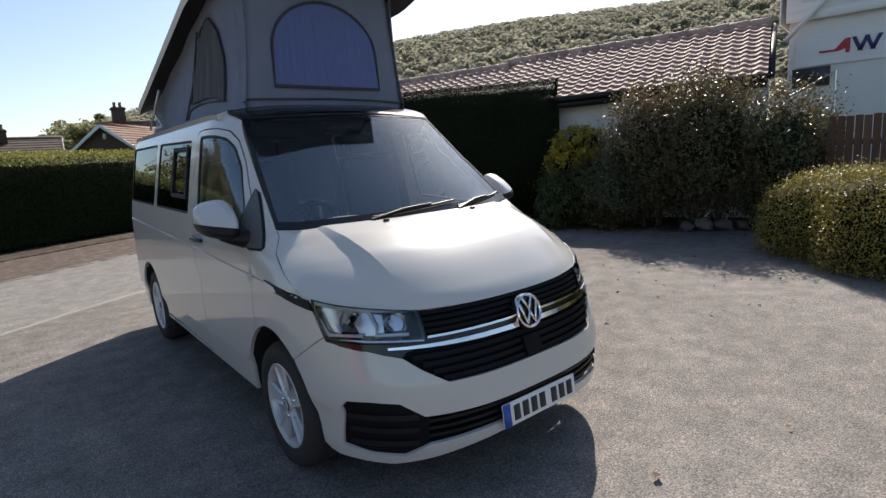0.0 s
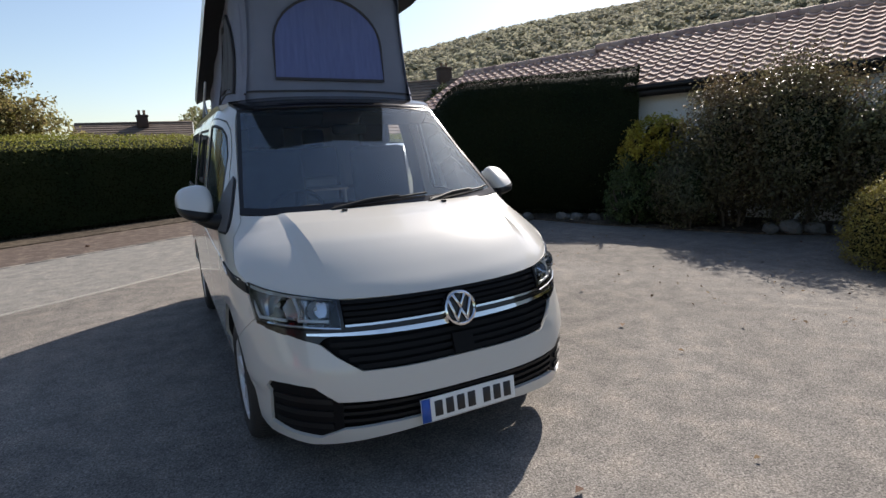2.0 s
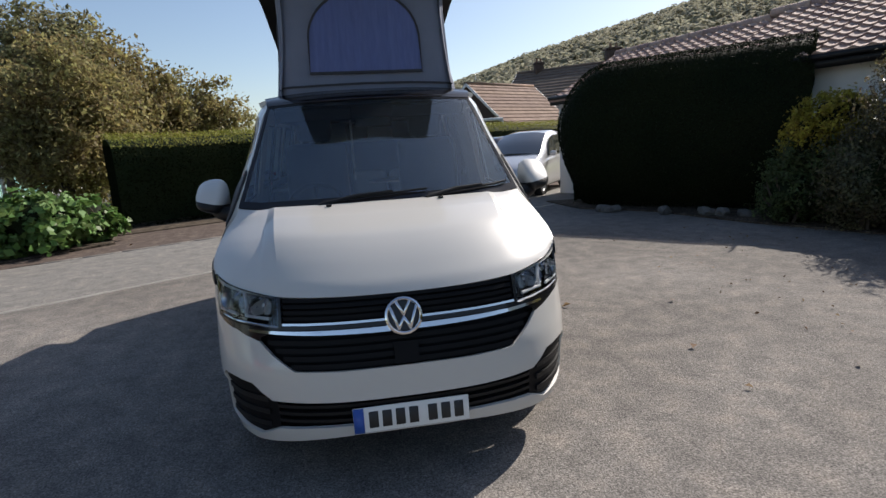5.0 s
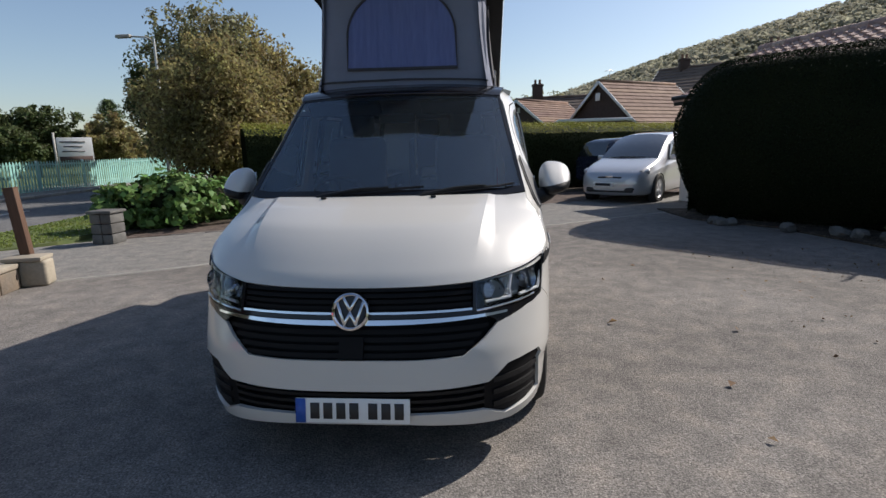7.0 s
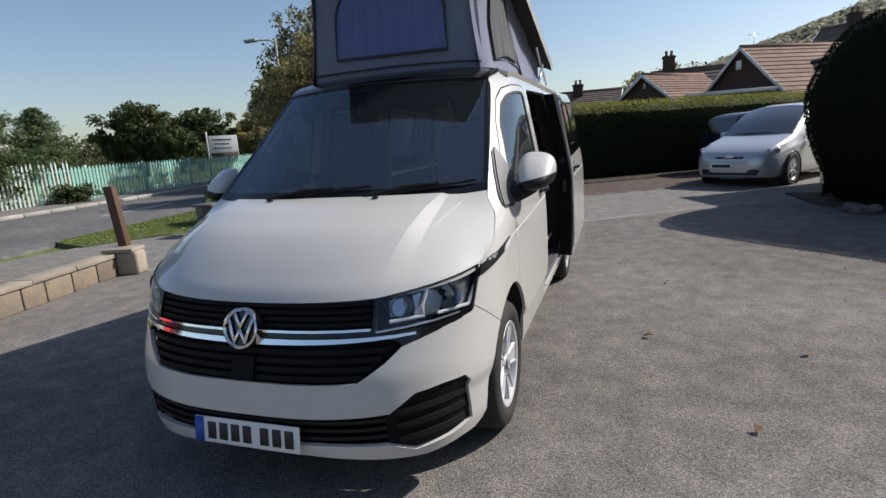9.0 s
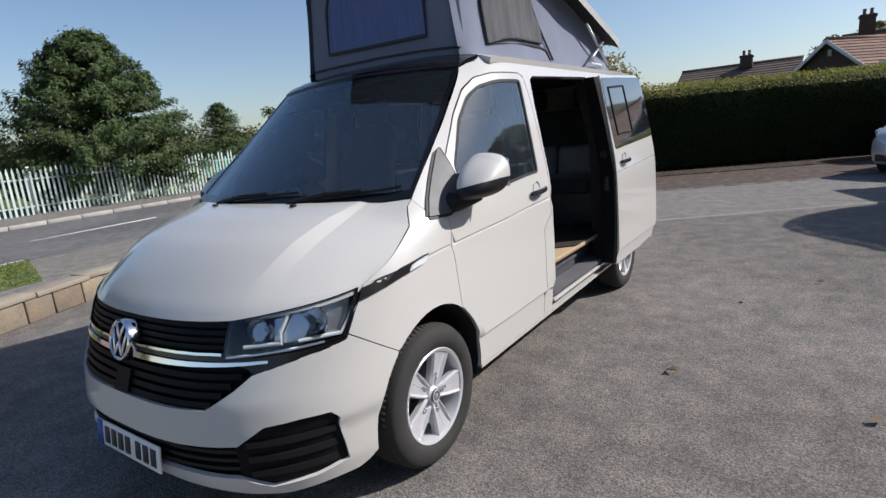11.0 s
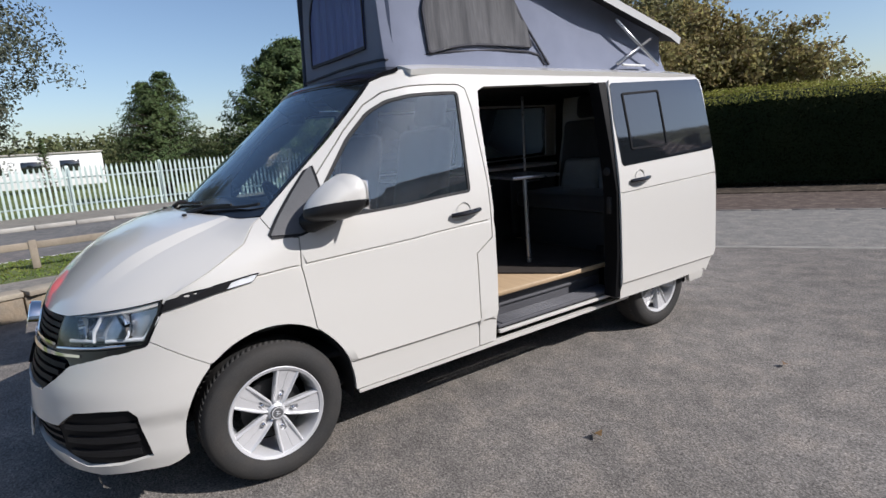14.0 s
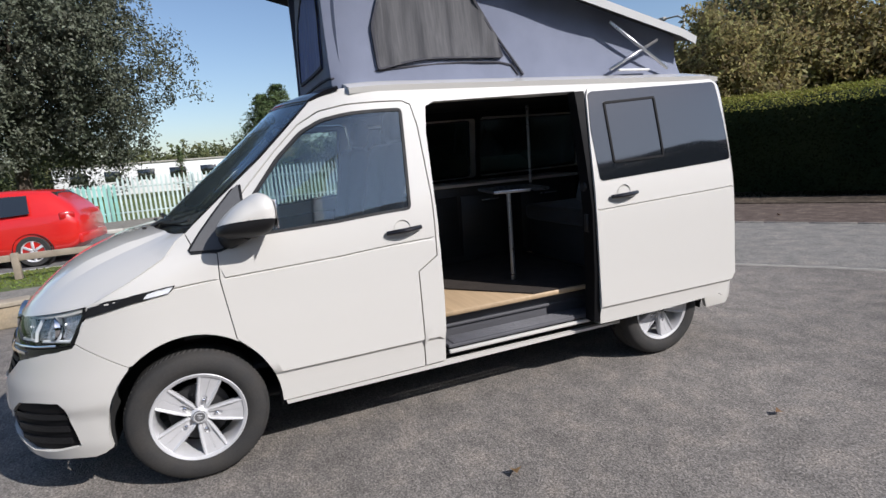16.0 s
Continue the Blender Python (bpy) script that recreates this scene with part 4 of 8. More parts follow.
for s in (1, -1):
    fn = can_side(s)
    sgn = lambda pts: pts if s > 0 else [(-y, v) for y, v in pts]
    f2 = fn if s > 0 else (lambda y, v, fn=fn: fn(-y, v))
    out = [(0.92, -0.07), (3.40, -0.25), (3.40, 1.2), (0.92, 1.06)]
    scan = skin("side_fabric", sgn(out), f2, CANVAS, pop, (), 0.08, 0.004)
    sw = [(1.175, v_of(1.17, 1.998)), (1.97, v_of(1.97, 2.015)), (1.93, v_of(1.93, 2.16)), (1.80, v_of(1.80, 2.38)), (1.62, v_of(1.62, 2.50)), (1.40, v_of(1.40, 2.54)), (1.24, v_of(1.24, 2.45)), (1.165, v_of(1.165, 2.25))]
    sw = rounded(sw, 0.03)
    skin("fabric_window", sgn(sw), folded(f2, 0.0065, 30.0, 3.0), NETTING, scan, (), 0.02, 0.003, "grey net window", off=0.006)
    skin("window_piping", sgn(sw), f2, CANVAS_D, scan, [sgn(ring(sw, 0.014))], 0.05, 0.012, off=0.022)
    seam = [(0.92, 0.088), (1.3, 0.105), (1.7, 0.125), (1.94, 0.135), (2.02, 0.11), (2.06, 0.0)]
    part("fabric_seam", tube([fn(y, v) + Vector((s * 0.004, 0, 0)) for y, v in seam], 0.007, 6), CANVAS_D, scan)
    part("fabric_strap", tube([fn(1.72, 0.93) + Vector((s * 0.01, 0, 0)), fn(1.92, 0.45) + Vector((s * 0.01, 0, 0)), fn(2.09, 0.0) + Vector((s * 0.01, 0, 0))], 0.008, 6), CANVAS_D, scan)
    # scissor struts at the rear
    a, b = Vector((s * 0.70, 2.74, slope(2.74) - 0.06)), Vector((s * 0.72, 3.20, 1.93))
    c, d = Vector((s * 0.70, 3.13, slope(3.13) - 0.07)), Vector((s * 0.72, 2.72, 1.93))
    part("strut", tube([a, b], 0.011, 8), ALU, pop, "slim grey folding strut")
    part("strut", tube([c, d], 0.011, 8), ALU, pop, "slim grey folding strut")
    part("strut_bracket", box((0.022, 0.26, 0.014), (s * 0.71, 2.92, 1.925), None, 0.006), WHITEPL, pop)

bm = bmesh.new()
n, k = 24, 30
top, bot = [], []
for j in range(k + 1):
    y = 0.62 + 2.87 * j / k
    rowt, rowb = [], []
    for i in range(n + 1):
        p = -1 + 2 * i / n
        nose_ = 0.10 * (1 - abs(p) ** 3) if j == 0 else 0
        h = slope(y)
        w = 0.765 - 0.05 * max(0, 1 - (y - 0.62) / 0.3) ** 2
        rowt.append(bm.verts.new((p * w, y - nose_ * 0.5, h + 0.035 + 0.10 * (1 - abs(p) ** 4) - (0.06 if j in (0, k) else 0) * (1 - abs(p) ** 4))))
        rowb.append(bm.verts.new((p * w * 0.985, y - nose_ * 0.5, h - 0.012 + 0.06 * (1 - abs(p) ** 8))))
    top.append(rowt)
    bot.append(rowb)
for j in range(k):
    for i in range(n):
        bm.faces.new((top[j][i], top[j][i + 1], top[j + 1][i + 1], top[j + 1][i]))
        f = bm.faces.new((bot[j + 1][i], bot[j + 1][i + 1], bot[j][i + 1], bot[j][i]))
        f.material_index = 1
    for i in (0, n):
        q = (top[j][i], top[j + 1][i], bot[j + 1][i], bot[j][i])
        bm.faces.new(q if i == 0 else q[::-1])
for j in (0, k):
    for i in range(n):
        q = (top[j][i + 1], top[j][i], bot[j][i], bot[j][i + 1])
        bm.faces.new(q if j == 0 else q[::-1])
bmesh.ops.recalc_face_normals(bm, faces=bm.faces[:])
part("roof_shell", bm, [PAINT_WHITE, LINING], pop, "white moulded roof shell with dark lining", auto=50)

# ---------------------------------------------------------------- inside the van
# Dark brown for the shade painted on the van's floor.
FLOOR_SHADE = mat("floor_shade_brown", (0.030, 0.022, 0.017), 0.95, var=0.3, scale=12, fine=300, bump=0.002, bscale=400)
def shell(u, z):
    p = body(u, z)
    return Vector((p.x - math.copysign(0.09, p.x), p.y, p.z))


skin("inner_wall", lines_on([(0.45, 0.35), (3.85, 0.35), (3.85, 1.82), (1.32, 1.82), (1.32, 1.2), (1.25, 1.1), (0.45, 1.1)], -1), shell, LINING, van,
     [lines_on(rounded([(1.40, 1.23), (1.40, 1.74), (2.42, 1.76), (2.44, 1.25)], 0.03), -1), lines_on(rounded([(2.48, 1.25), (2.47, 1.77), (3.72, 1.77), (3.80, 1.27)], 0.03), -1)], 0.12, 0.01)
part("inner_floor", box((1.70, 2.55, 0.03), (0, 2.60, 0.565), None, 0.004, 1), FLOORWOOD, van, "pale wood-effect floor")
# Thin dark sheet stands in for the shaded part of the floor.
part("floor_mat", prism([(0.845, 1.985), (0.36, 1.60), (-0.40, 1.42), (-0.40, 2.66), (0.845, 2.66)], 0.008, Matrix.Translation((0, 0, 0.582))), FLOOR_SHADE, van, "dark brown sheet painting shade on the pale floor", smooth=False)
part("cab_floor", box((1.70, 1.1, 0.03), (0, 0.75, 0.50), None, 0.004, 1), LINING, van)
bm = bmesh.new()
box((0.16, 1.08, 0.02), (0.845, 1.90, 0.40), None, 0.006, 2, bm)
box((0.02, 1.08, 0.16), (0.765, 1.90, 0.48), None, 0.006, 2, bm)
box((0.022, 1.02, 0.018), (0.782, 1.90, 0.478), None, 0.006, 2, bm)
step = part("door_step", bm, STEPPL, van, "dark grey plastic door step with ribs")
for i in range(6):
    part("step_rib", box((0.010, 1.02, 0.012), (0.805 + 0.022 * i, 1.90, 0.414), None, 0.003, 1), STEPPL, step)
part("door_rail", box((0.025, 1.12, 0.02), (0.925, 1.92, 0.372), None, 0.005), PAINT, van)
part("ceiling_lining", box((1.45, 2.9, 0.02), (0, 2.4, 1.83), None, 0.005, 1), LINING, van)
# opening in the flank, its jambs
bm = bmesh.new()
jamb = [(1.345, 0.36), (1.345, 1.263), (1.352, 1.60), (1.372, 1.742), (1.42, 1.765), (2.36, 1.792), (2.45, 1.76), (2.47, 1.30), (2.46, 0.40)]
for (y0, z0), (y1, z1) in zip(jamb, jamb[1:]):
    p0, p1 = body(1 + y0, z0), body(1 + y1, z1)
    a = [bm.verts.new(q) for q in (p0 - Vector((0.012, 0, 0)), p1 - Vector((0.012, 0, 0)), p1 - Vector((0.13, 0, 0)), p0 - Vector((0.13, 0, 0)))]
    bm.faces.new(a)
part("door_jamb", bm, RUBBER, van)

# kitchen unit along the right flank
unit = part("kitchen_unit", box((0.42, 1.75, 0.62), (-0.62, 2.35, 0.89), None, 0.012), UNIT, van, "dark grey laminate kitchen unit")
part("worktop", box((0.44, 1.78, 0.025), (-0.615, 2.35, 1.215), None, 0.006), WHITEPL, unit)
for i in range(3):
    dr = part("unit_door", box((0.012, 0.54, 0.50), (-0.402, 1.78 + 0.57 * i, 0.88), None, 0.004, 1), UNIT, unit)
    part("handle", rod((-0.39, 1.70 + 0.57 * i, 1.08), (-0.39, 1.86 + 0.57 * i, 1.08), 0.006, None, 8), ALU, dr)
# bench and bed at the back
bench = part("bench_base", box((1.05, 0.55, 0.30), (0.20, 2.95, 0.73), None, 0.02), UNIT, van)
part("bench_cushion", box((1.05, 0.60, 0.13), (0.20, 2.93, 0.945), None, 0.04, 3), CLOTH, bench)
part("bench_back", box((1.05, 0.14, 0.62), (0.20, 3.27, 1.28), pose(0, 0, 0, -10, 0, 0), 0.05, 3), CLOTH, bench)
for x in (-0.08, 0.46):
    part("headrest", box((0.26, 0.10, 0.19), (x, 3.36, 1.70), pose(0, 0, 0, -10, 0, 0), 0.04, 3), CLOTH, bench)
for x, y, z in ((0.45, 3.12, 1.12), (0.02, 3.13, 1.12)):
    part("cushion", box((0.40, 0.13, 0.30), (x, y, z), pose(0, 0, 0, -18, 0, 6), 0.06, 3), CLOTH_L, bench, "light grey cushion")
# table on its single leg
tab = part("table_top", box((0.46, 0.40, 0.022), (0.22, 2.22, 1.195), Matrix.Rotation(-0.2, 4, "Z"), 0.008), ALU, van, "pale grey folding table top")
part("table_leg", rod((0.44, 2.07, 0.58), (0.40, 2.09, 1.185), 0.016, None, 16), ALU, tab, "slim aluminium table leg")
part("grab_pole", rod((-0.15, 2.6, 1.2), (-0.15, 2.6, 1.80), 0.012, None, 12), ALU, van)

# cab seats
def cab_seat(x):
    st = part("cab_seat", box((0.50, 0.50, 0.16), (x, 0.92, 0.93), pose(0, 0, 0, 6, 0, 0), 0.05, 3), CLOTH, van, "dark cloth cab seat with headrest")
    part("seat_base", box((0.40, 0.42, 0.36), (x, 0.94, 0.68), None, 0.02), DASH, st)
    part("backrest", box((0.48, 0.14, 0.62), (x, 1.20, 1.26), pose(0, 0, 0, -12, 0, 0), 0.06, 3), CLOTH, st)
    part("headrest", box((0.27, 0.10, 0.19), (x, 1.30, 1.665), pose(0, 0, 0, -10, 0, 0), 0.045, 3), CLOTH, st)
    for dx in (-0.06, 0.06):
        part("headrest_post", rod((x + dx, 1.28, 1.52), (x + dx, 1.30, 1.60), 0.007, None, 8), CHROME, st)


cab_seat(0.44)
cab_seat(-0.44)
# dashboard, wheel, mirror, visors
bm = bmesh.new()
prof = [(0.02, 1.22), (0.22, 1.235), (0.42, 1.215), (0.50, 1.16), (0.52, 1.02), (0.46, 0.86), (0.40, 0.70), (0.02, 0.70)]
n = 20
rows = []
for i in range(n + 1):
    p = -1 + 2 * i / n
    hump = 0.035 * max(0, 1 - ((p + 0.5) / 0.28) ** 2)
    rows.append([bm.verts.new((0.82 * p, y - 0.06 * (1 - p * p) * (j < 3) + (0.16, 0.06, 0)[min(j, 2)] * p ** 4, z + hump * (1 < j + 1 < 5))) for j, (y, z) in enumerate(prof)])
for a, b in zip(rows, rows[1:]):
    for j in range(7):
        bm.faces.new((a[j], a[j + 1], b[j + 1], b[j]))
bm.faces.new(rows[0])
bm.faces.new(rows[-1][::-1])
bmesh.ops.recalc_face_normals(bm, faces=bm.faces[:])
dash = part("dashboard", bm, DASH, van, "dark grey dashboard")
sm = Matrix.Translation((-0.42, 0.60, 1.16)) @ pose(0, 0, 0, -62, 0, 0)
bm = bmesh.new()
pts = [sm @ Vector((0.185 * math.cos(2 * math.pi * i / 28), 0.185 * math.sin(2 * math.pi * i / 28), 0)) for i in range(29)]
tube(pts, 0.016, 10, bm)
for a in (0, math.pi, -math.pi / 2):
    rod(sm @ Vector((0.04 * math.cos(a), 0.04 * math.sin(a), 0)), sm @ Vector((0.18 * math.cos(a), 0.18 * math.sin(a), 0)), 0.018, None, 8, bm)
part("steering_wheel", bm, TRIM, dash)
part("cabin_mirror", box((0.25, 0.03, 0.065), (0.0, 0.62, 1.70), pose(0, 0, 0, 8, 0, 0), 0.02, 3), TRIM, van)
for x in (-0.40, 0.40):
    part("sun_visor", box((0.52, 0.02, 0.13), (x, 0.78, 1.765), pose(0, 0, 0, 50, 0, 0), 0.02, 3), LINING, van)
part("visor_label", box((0.09, 0.002, 0.05), (0.46, 0.765, 1.775), pose(0, 0, 0, 50, 0, 0)), WHITEPL, van, "small white label on the sun visor")


# ---------------------------------------------------------------- proportions behind the front axle
LONG_Y, LONG_TO = (-5.0, 0.0, 3.3, 4.3), (-5.0, 0.0, 3.419, 4.10)
TALL_Z, TALL_D = (0.3, 0.8, 1.15, 1.77, 2.03, 3.0), (0.0, 0.026, 0.034, 0.060, 0.071, 0.095)


def stretched(p, y0, y1):
    """The body's true length and height: longer by a thirtieth behind the front axle, and taller from y0 to y1 on."""
    w = min(1.0, max(0.0, (p.y - y0) / (y1 - y0)))
    w = w * w * (3 - 2 * w)
    side = min(1.0, max(0.0, (abs(p.x) - 0.72) / 0.18)) * min(1.0, max(0.0, (p.y + 0.45) / 0.6)) * (y0 < 0.5)
    w = max(w, 0.7 * side)
    return Vector((p.x, float(np.interp(p.y, LONG_Y, LONG_TO)), p.z + w * float(np.interp(p.z, TALL_Z, TALL_D))))


for root, y0, y1 in ((van, 0.2, 1.15), (pop, 0.98, 1.5)):
    for ob in root.children_recursive:
        if ob.type == "MESH" and not ob.parent.name.startswith("wheel"):
            for v in ob.data.vertices:
                v.co = stretched(v.co, y0, y1)


# ---------------------------------------------------------------- outdoor materials
def ground_mat(name, col, col2, stone=70.0, contrast=0.5, bump=0.004, rough=0.88, broad=0.35, tint=(0.22, 0.18, 0.14)):
    """Rolled chippings: stones of two sizes, worn and stained patches."""
    m = bpy.data.materials.new(name)
    m.use_nodes = True
    t = m.node_tree
    b = t.nodes["Principled BSDF"]
    b.inputs["Roughness"].default_value = rough
    b.inputs["Specular IOR Level"].default_value = 0.15
    co = t.nodes.new("ShaderNodeTexCoord")
    def tex(kind, s, detail=3.0):
        n = t.nodes.new("ShaderNodeTex" + kind)
        n.inputs["Scale"].default_value = s
        if kind == "Noise":
            n.inputs["Detail"].default_value = detail
        t.links.new(co.outputs["Object"], n.inputs["Vector"])
        return n
    def remap(sock, a, bb, lo, hi):
        r = t.nodes.new("ShaderNodeMapRange")
        for k, v in zip(("From Min", "From Max", "To Min", "To Max"), (a, bb, lo, hi)):
            r.inputs[k].default_value = v
        t.links.new(sock, r.inputs[0])
        return r.outputs[0]
    def mul(a, c):
        n = t.nodes.new("ShaderNodeMath")
        n.operation = "MULTIPLY"
        t.links.new(a, n.inputs[0])
        t.links.new(c, n.inputs[1])
        return n.outputs[0]
    big, mid, speck = tex("Noise", broad, 6), tex("Noise", 5.0, 6), tex("Noise", stone, 2)
    vor = tex("Voronoi", stone * 1.1)
    mix = t.nodes.new("ShaderNodeMix")
    mix.data_type = "RGBA"
    mix.inputs[6].default_value, mix.inputs[7].default_value = (*col, 1), (*col2, 1)
    t.links.new(remap(big.outputs[0], 0.35, 0.65, 0, 1), mix.inputs[0])
    mix2 = t.nodes.new("ShaderNodeMix")
    mix2.data_type = "RGBA"
    mix2.inputs[7].default_value = (*tint, 1)
    t.links.new(mix.outputs[2], mix2.inputs[6])
    t.links.new(remap(mid.outputs[0], 0.48, 0.74, 0, 0.30), mix2.inputs[0])
    hsv = t.nodes.new("ShaderNodeHueSaturation")
    v = mul(remap(speck.outputs[0], 0.3, 0.7, 1 - contrast, 1 + contrast), remap(mid.outputs[0], 0.3, 0.7, 0.80, 1.20))
    sep = t.nodes.new("ShaderNodeSeparateColor")
    t.links.new(vor.outputs["Color"], sep.inputs[0])
    v = mul(v, remap(sep.outputs[0], 0, 1, 1 - contrast * 0.6, 1 + contrast * 0.6))
    grit = tex("Noise", stone * 0.32, 4)
    v = mul(v, remap(grit.outputs[0], 0.32, 0.60, 1 - contrast * 0.36, 1 + contrast * 0.16))
    v = mul(v, remap(big.outputs[0], 0.36, 0.64, 0.90, 1.10))
    t.links.new(mix2.outputs[2], hsv.inputs["Color"])
    t.links.new(v, hsv.inputs["Value"])
    t.links.new(hsv.outputs[0], b.inputs["Base Color"])
    bn = t.nodes.new("ShaderNodeBump")
    bn.inputs["Strength"].default_value, bn.inputs["Distance"].default_value = 1.0, bump
    t.links.new(speck.outputs[0], bn.inputs["Height"])
    t.links.new(bn.outputs[0], b.inputs["Normal"])
    return m


TARMAC = ground_mat("worn_tarmac", (0.162, 0.148, 0.134), (0.188, 0.174, 0.159), 95, 0.44, 0.006)
APRON = ground_mat("pale_concrete_tarmac", (0.21, 0.20, 0.183), (0.175, 0.168, 0.155), 60, 0.25, 0.002)
REDPATH = ground_mat("reddish_tarmac", (0.110, 0.083, 0.069), (0.090, 0.070, 0.060), 60, 0.4, 0.003)
ROADT = ground_mat("road_asphalt", (0.125, 0.125, 0.125), (0.15, 0.148, 0.145), 60, 0.3, 0.002)
PAVE = ground_mat("pavement_tarmac", (0.22, 0.205, 0.18), (0.18, 0.17, 0.155), 50, 0.3, 0.002)
SOIL = ground_mat("dark_soil", (0.045, 0.035, 0.027), (0.07, 0.055, 0.04), 30, 0.6, 0.01)
FIELD = ground_mat("far_grass", (0.09, 0.13, 0.035), (0.13, 0.15, 0.05), 8, 0.3, 0.01)
TURF = mat("turf_soil", (0.07, 0.10, 0.03), 0.9, var=0.3, scale=3, fine=60, col2=(0.10, 0.12, 0.04))
KERB = mat("kerb_concrete", (0.40, 0.38, 0.34), 0.85, var=0.2, scale=4, fine=80, bump=0.003, bscale=70, spread=0.1)
LINE = mat("road_paint", (0.72, 0.71, 0.67), 0.7, var=0.2, scale=3, fine=50)
STONE = mat("buff_walling_stone", (0.27, 0.21, 0.14), 0.9, var=0.3, scale=5, fine=50, col2=(0.20, 0.17, 0.13), bump=0.008, bscale=22, spread=0.2)
COPING = mat("pale_coping", (0.33, 0.285, 0.22), 0.9, var=0.22, scale=3, fine=40, bump=0.006, bscale=25, spread=0.12)
ROCK = mat("limestone_rock", (0.13, 0.125, 0.115), 0.9, var=0.25, scale=6, fine=40, bump=0.012, bscale=14, spread=0.2)
TIMBER = mat("brown_timber", (0.11, 0.055, 0.03), 0.75, var=0.25, scale=4, fine=50, stretch=(8, 8, 0.7), bump=0.003, bscale=30)
GREYWOOD = mat("weathered_timber", (0.30, 0.25, 0.19), 0.85, var=0.22, scale=4, fine=40, stretch=(1, 1, 1), bump=0.003, bscale=30)
FENCEWOOD = mat("brown_fence_boards", (0.14, 0.075, 0.045), 0.8, var=0.25, scale=3, fine=40, stretch=(6, 6, 0.6), spread=0.2, bump=0.003, bscale=25)
PALISADE_G = mat("green_painted_steel", (0.28, 0.54, 0.47), 0.5, var=0.15, scale=2, spread=0.12)
PALISADE = mat("galvanised_steel", (0.57, 0.68, 0.64), 0.5, 0.15, var=0.15, scale=2, spread=0.12, col2=(0.42, 0.50, 0.47))
RENDERW = mat("white_render", (0.74, 0.73, 0.70), 0.9, var=0.06, scale=1.5, fine=60, bump=0.003, bscale=60)
BOARDS = mat("white_weatherboard", (0.74, 0.74, 0.73), 0.55, var=0.06, scale=2)
BRICK = mat("brown_brick", (0.070, 0.046, 0.038), 0.9, var=0.2, scale=6, fine=50, bump=0.004, bscale=40)
TILE = mat("red_brown_roof_tile", (0.42, 0.28, 0.235), 0.8, var=0.22, scale=5, fine=40, col2=(0.36, 0.245, 0.205), spread=0.22, bump=0.003, bscale=60)
TILE_B = mat("brown_roof_tile", (0.22, 0.13, 0.09), 0.85, var=0.25, scale=2, fine=20, spread=0.18)
TILE_G = mat("grey_brown_roof_tile", (0.155, 0.115, 0.09), 0.85, var=0.25, scale=2, fine=20, spread=0.18)
DARKPAINT = mat("dark_car_paint", (0.02, 0.025, 0.045), 0.25, var=0.05, coat=1.0)
SILVER = mat("silver_car_paint", (0.52, 0.52, 0.53), 0.3, 0.4, var=0.02, scale=3, coat=1.0, rvar=0.03)
REDPAINT = mat("red_car_paint", (0.55, 0.015, 0.012), 0.3, var=0.03, coat=1.0, rvar=0.03)
CARGLASS = mat("dark_car_glass", (0.015, 0.018, 0.02), 0.06, var=0.05, coat=1.0, spec=1.0, rvar=0.02)
BARK = mat("bark", (0.10, 0.075, 0.055), 0.95, var=0.3, scale=6, fine=40, stretch=(3, 3, 0.6), bump=0.01, bscale=18)
# Sun and shade put into colour: dark leaves on the sides, bright on top.
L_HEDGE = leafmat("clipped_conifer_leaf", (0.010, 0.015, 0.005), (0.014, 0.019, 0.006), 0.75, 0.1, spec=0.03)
L_HEDGE_LIT = leafmat("hedge_leaf_painted_lit", (0.23, 0.245, 0.048), (0.29, 0.275, 0.06), 0.6, 0.35, 0.3)
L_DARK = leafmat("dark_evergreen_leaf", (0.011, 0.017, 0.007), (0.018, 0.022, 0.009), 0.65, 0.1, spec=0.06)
L_GOLD = leafmat("golden_privet_leaf", (0.25, 0.21, 0.055), (0.30, 0.25, 0.07), 0.5, 0.25, 0.35)
L_SHRUB = leafmat("glossy_shrub_leaf", (0.085, 0.095, 0.048), (0.165, 0.115, 0.065), 0.4, 0.35, 0.55, spec=0.3)
L_YELLOW = leafmat("yellow_green_leaf", (0.30, 0.27, 0.05), (0.50, 0.38, 0.06), 0.45, 0.5, 0.4)
L_BROAD = leafmat("bright_broad_leaf", (0.10, 0.19, 0.045), (0.14, 0.22, 0.07), 0.45, 0.25, 0.35, spec=0.2)
L_AUTUMN = leafmat("autumn_leaf", (0.30, 0.235, 0.105), (0.25, 0.235, 0.105), 0.6, 0.5, 0.5)
L_OLIVE = leafmat("olive_leaf", (0.22, 0.22, 0.11), (0.26, 0.235, 0.13), 0.55, 0.5, 0.45)
L_GREEN = leafmat("green_leaf", (0.062, 0.088, 0.032), (0.092, 0.108, 0.042), 0.55, 0.3, 0.45)
L_EUC = leafmat("grey_green_leaf", (0.135, 0.145, 0.105), (0.085, 0.098, 0.066), 0.45, 0.2, 0.5)
L_CON = leafmat("conifer_needle", (0.070, 0.106, 0.040), (0.110, 0.145, 0.056), 0.6, 0.25, 0.4)
GRASS = leafmat("grass_blade", (0.15, 0.21, 0.045), (0.21, 0.24, 0.06), 0.5, 0.3, 0.35)
DRYLEAF = leafmat("dry_leaf", (0.20, 0.12, 0.06), (0.13, 0.075, 0.04), 0.7, 0.1, 0.4)
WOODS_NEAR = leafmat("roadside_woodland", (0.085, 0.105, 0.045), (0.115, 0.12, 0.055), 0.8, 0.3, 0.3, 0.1)
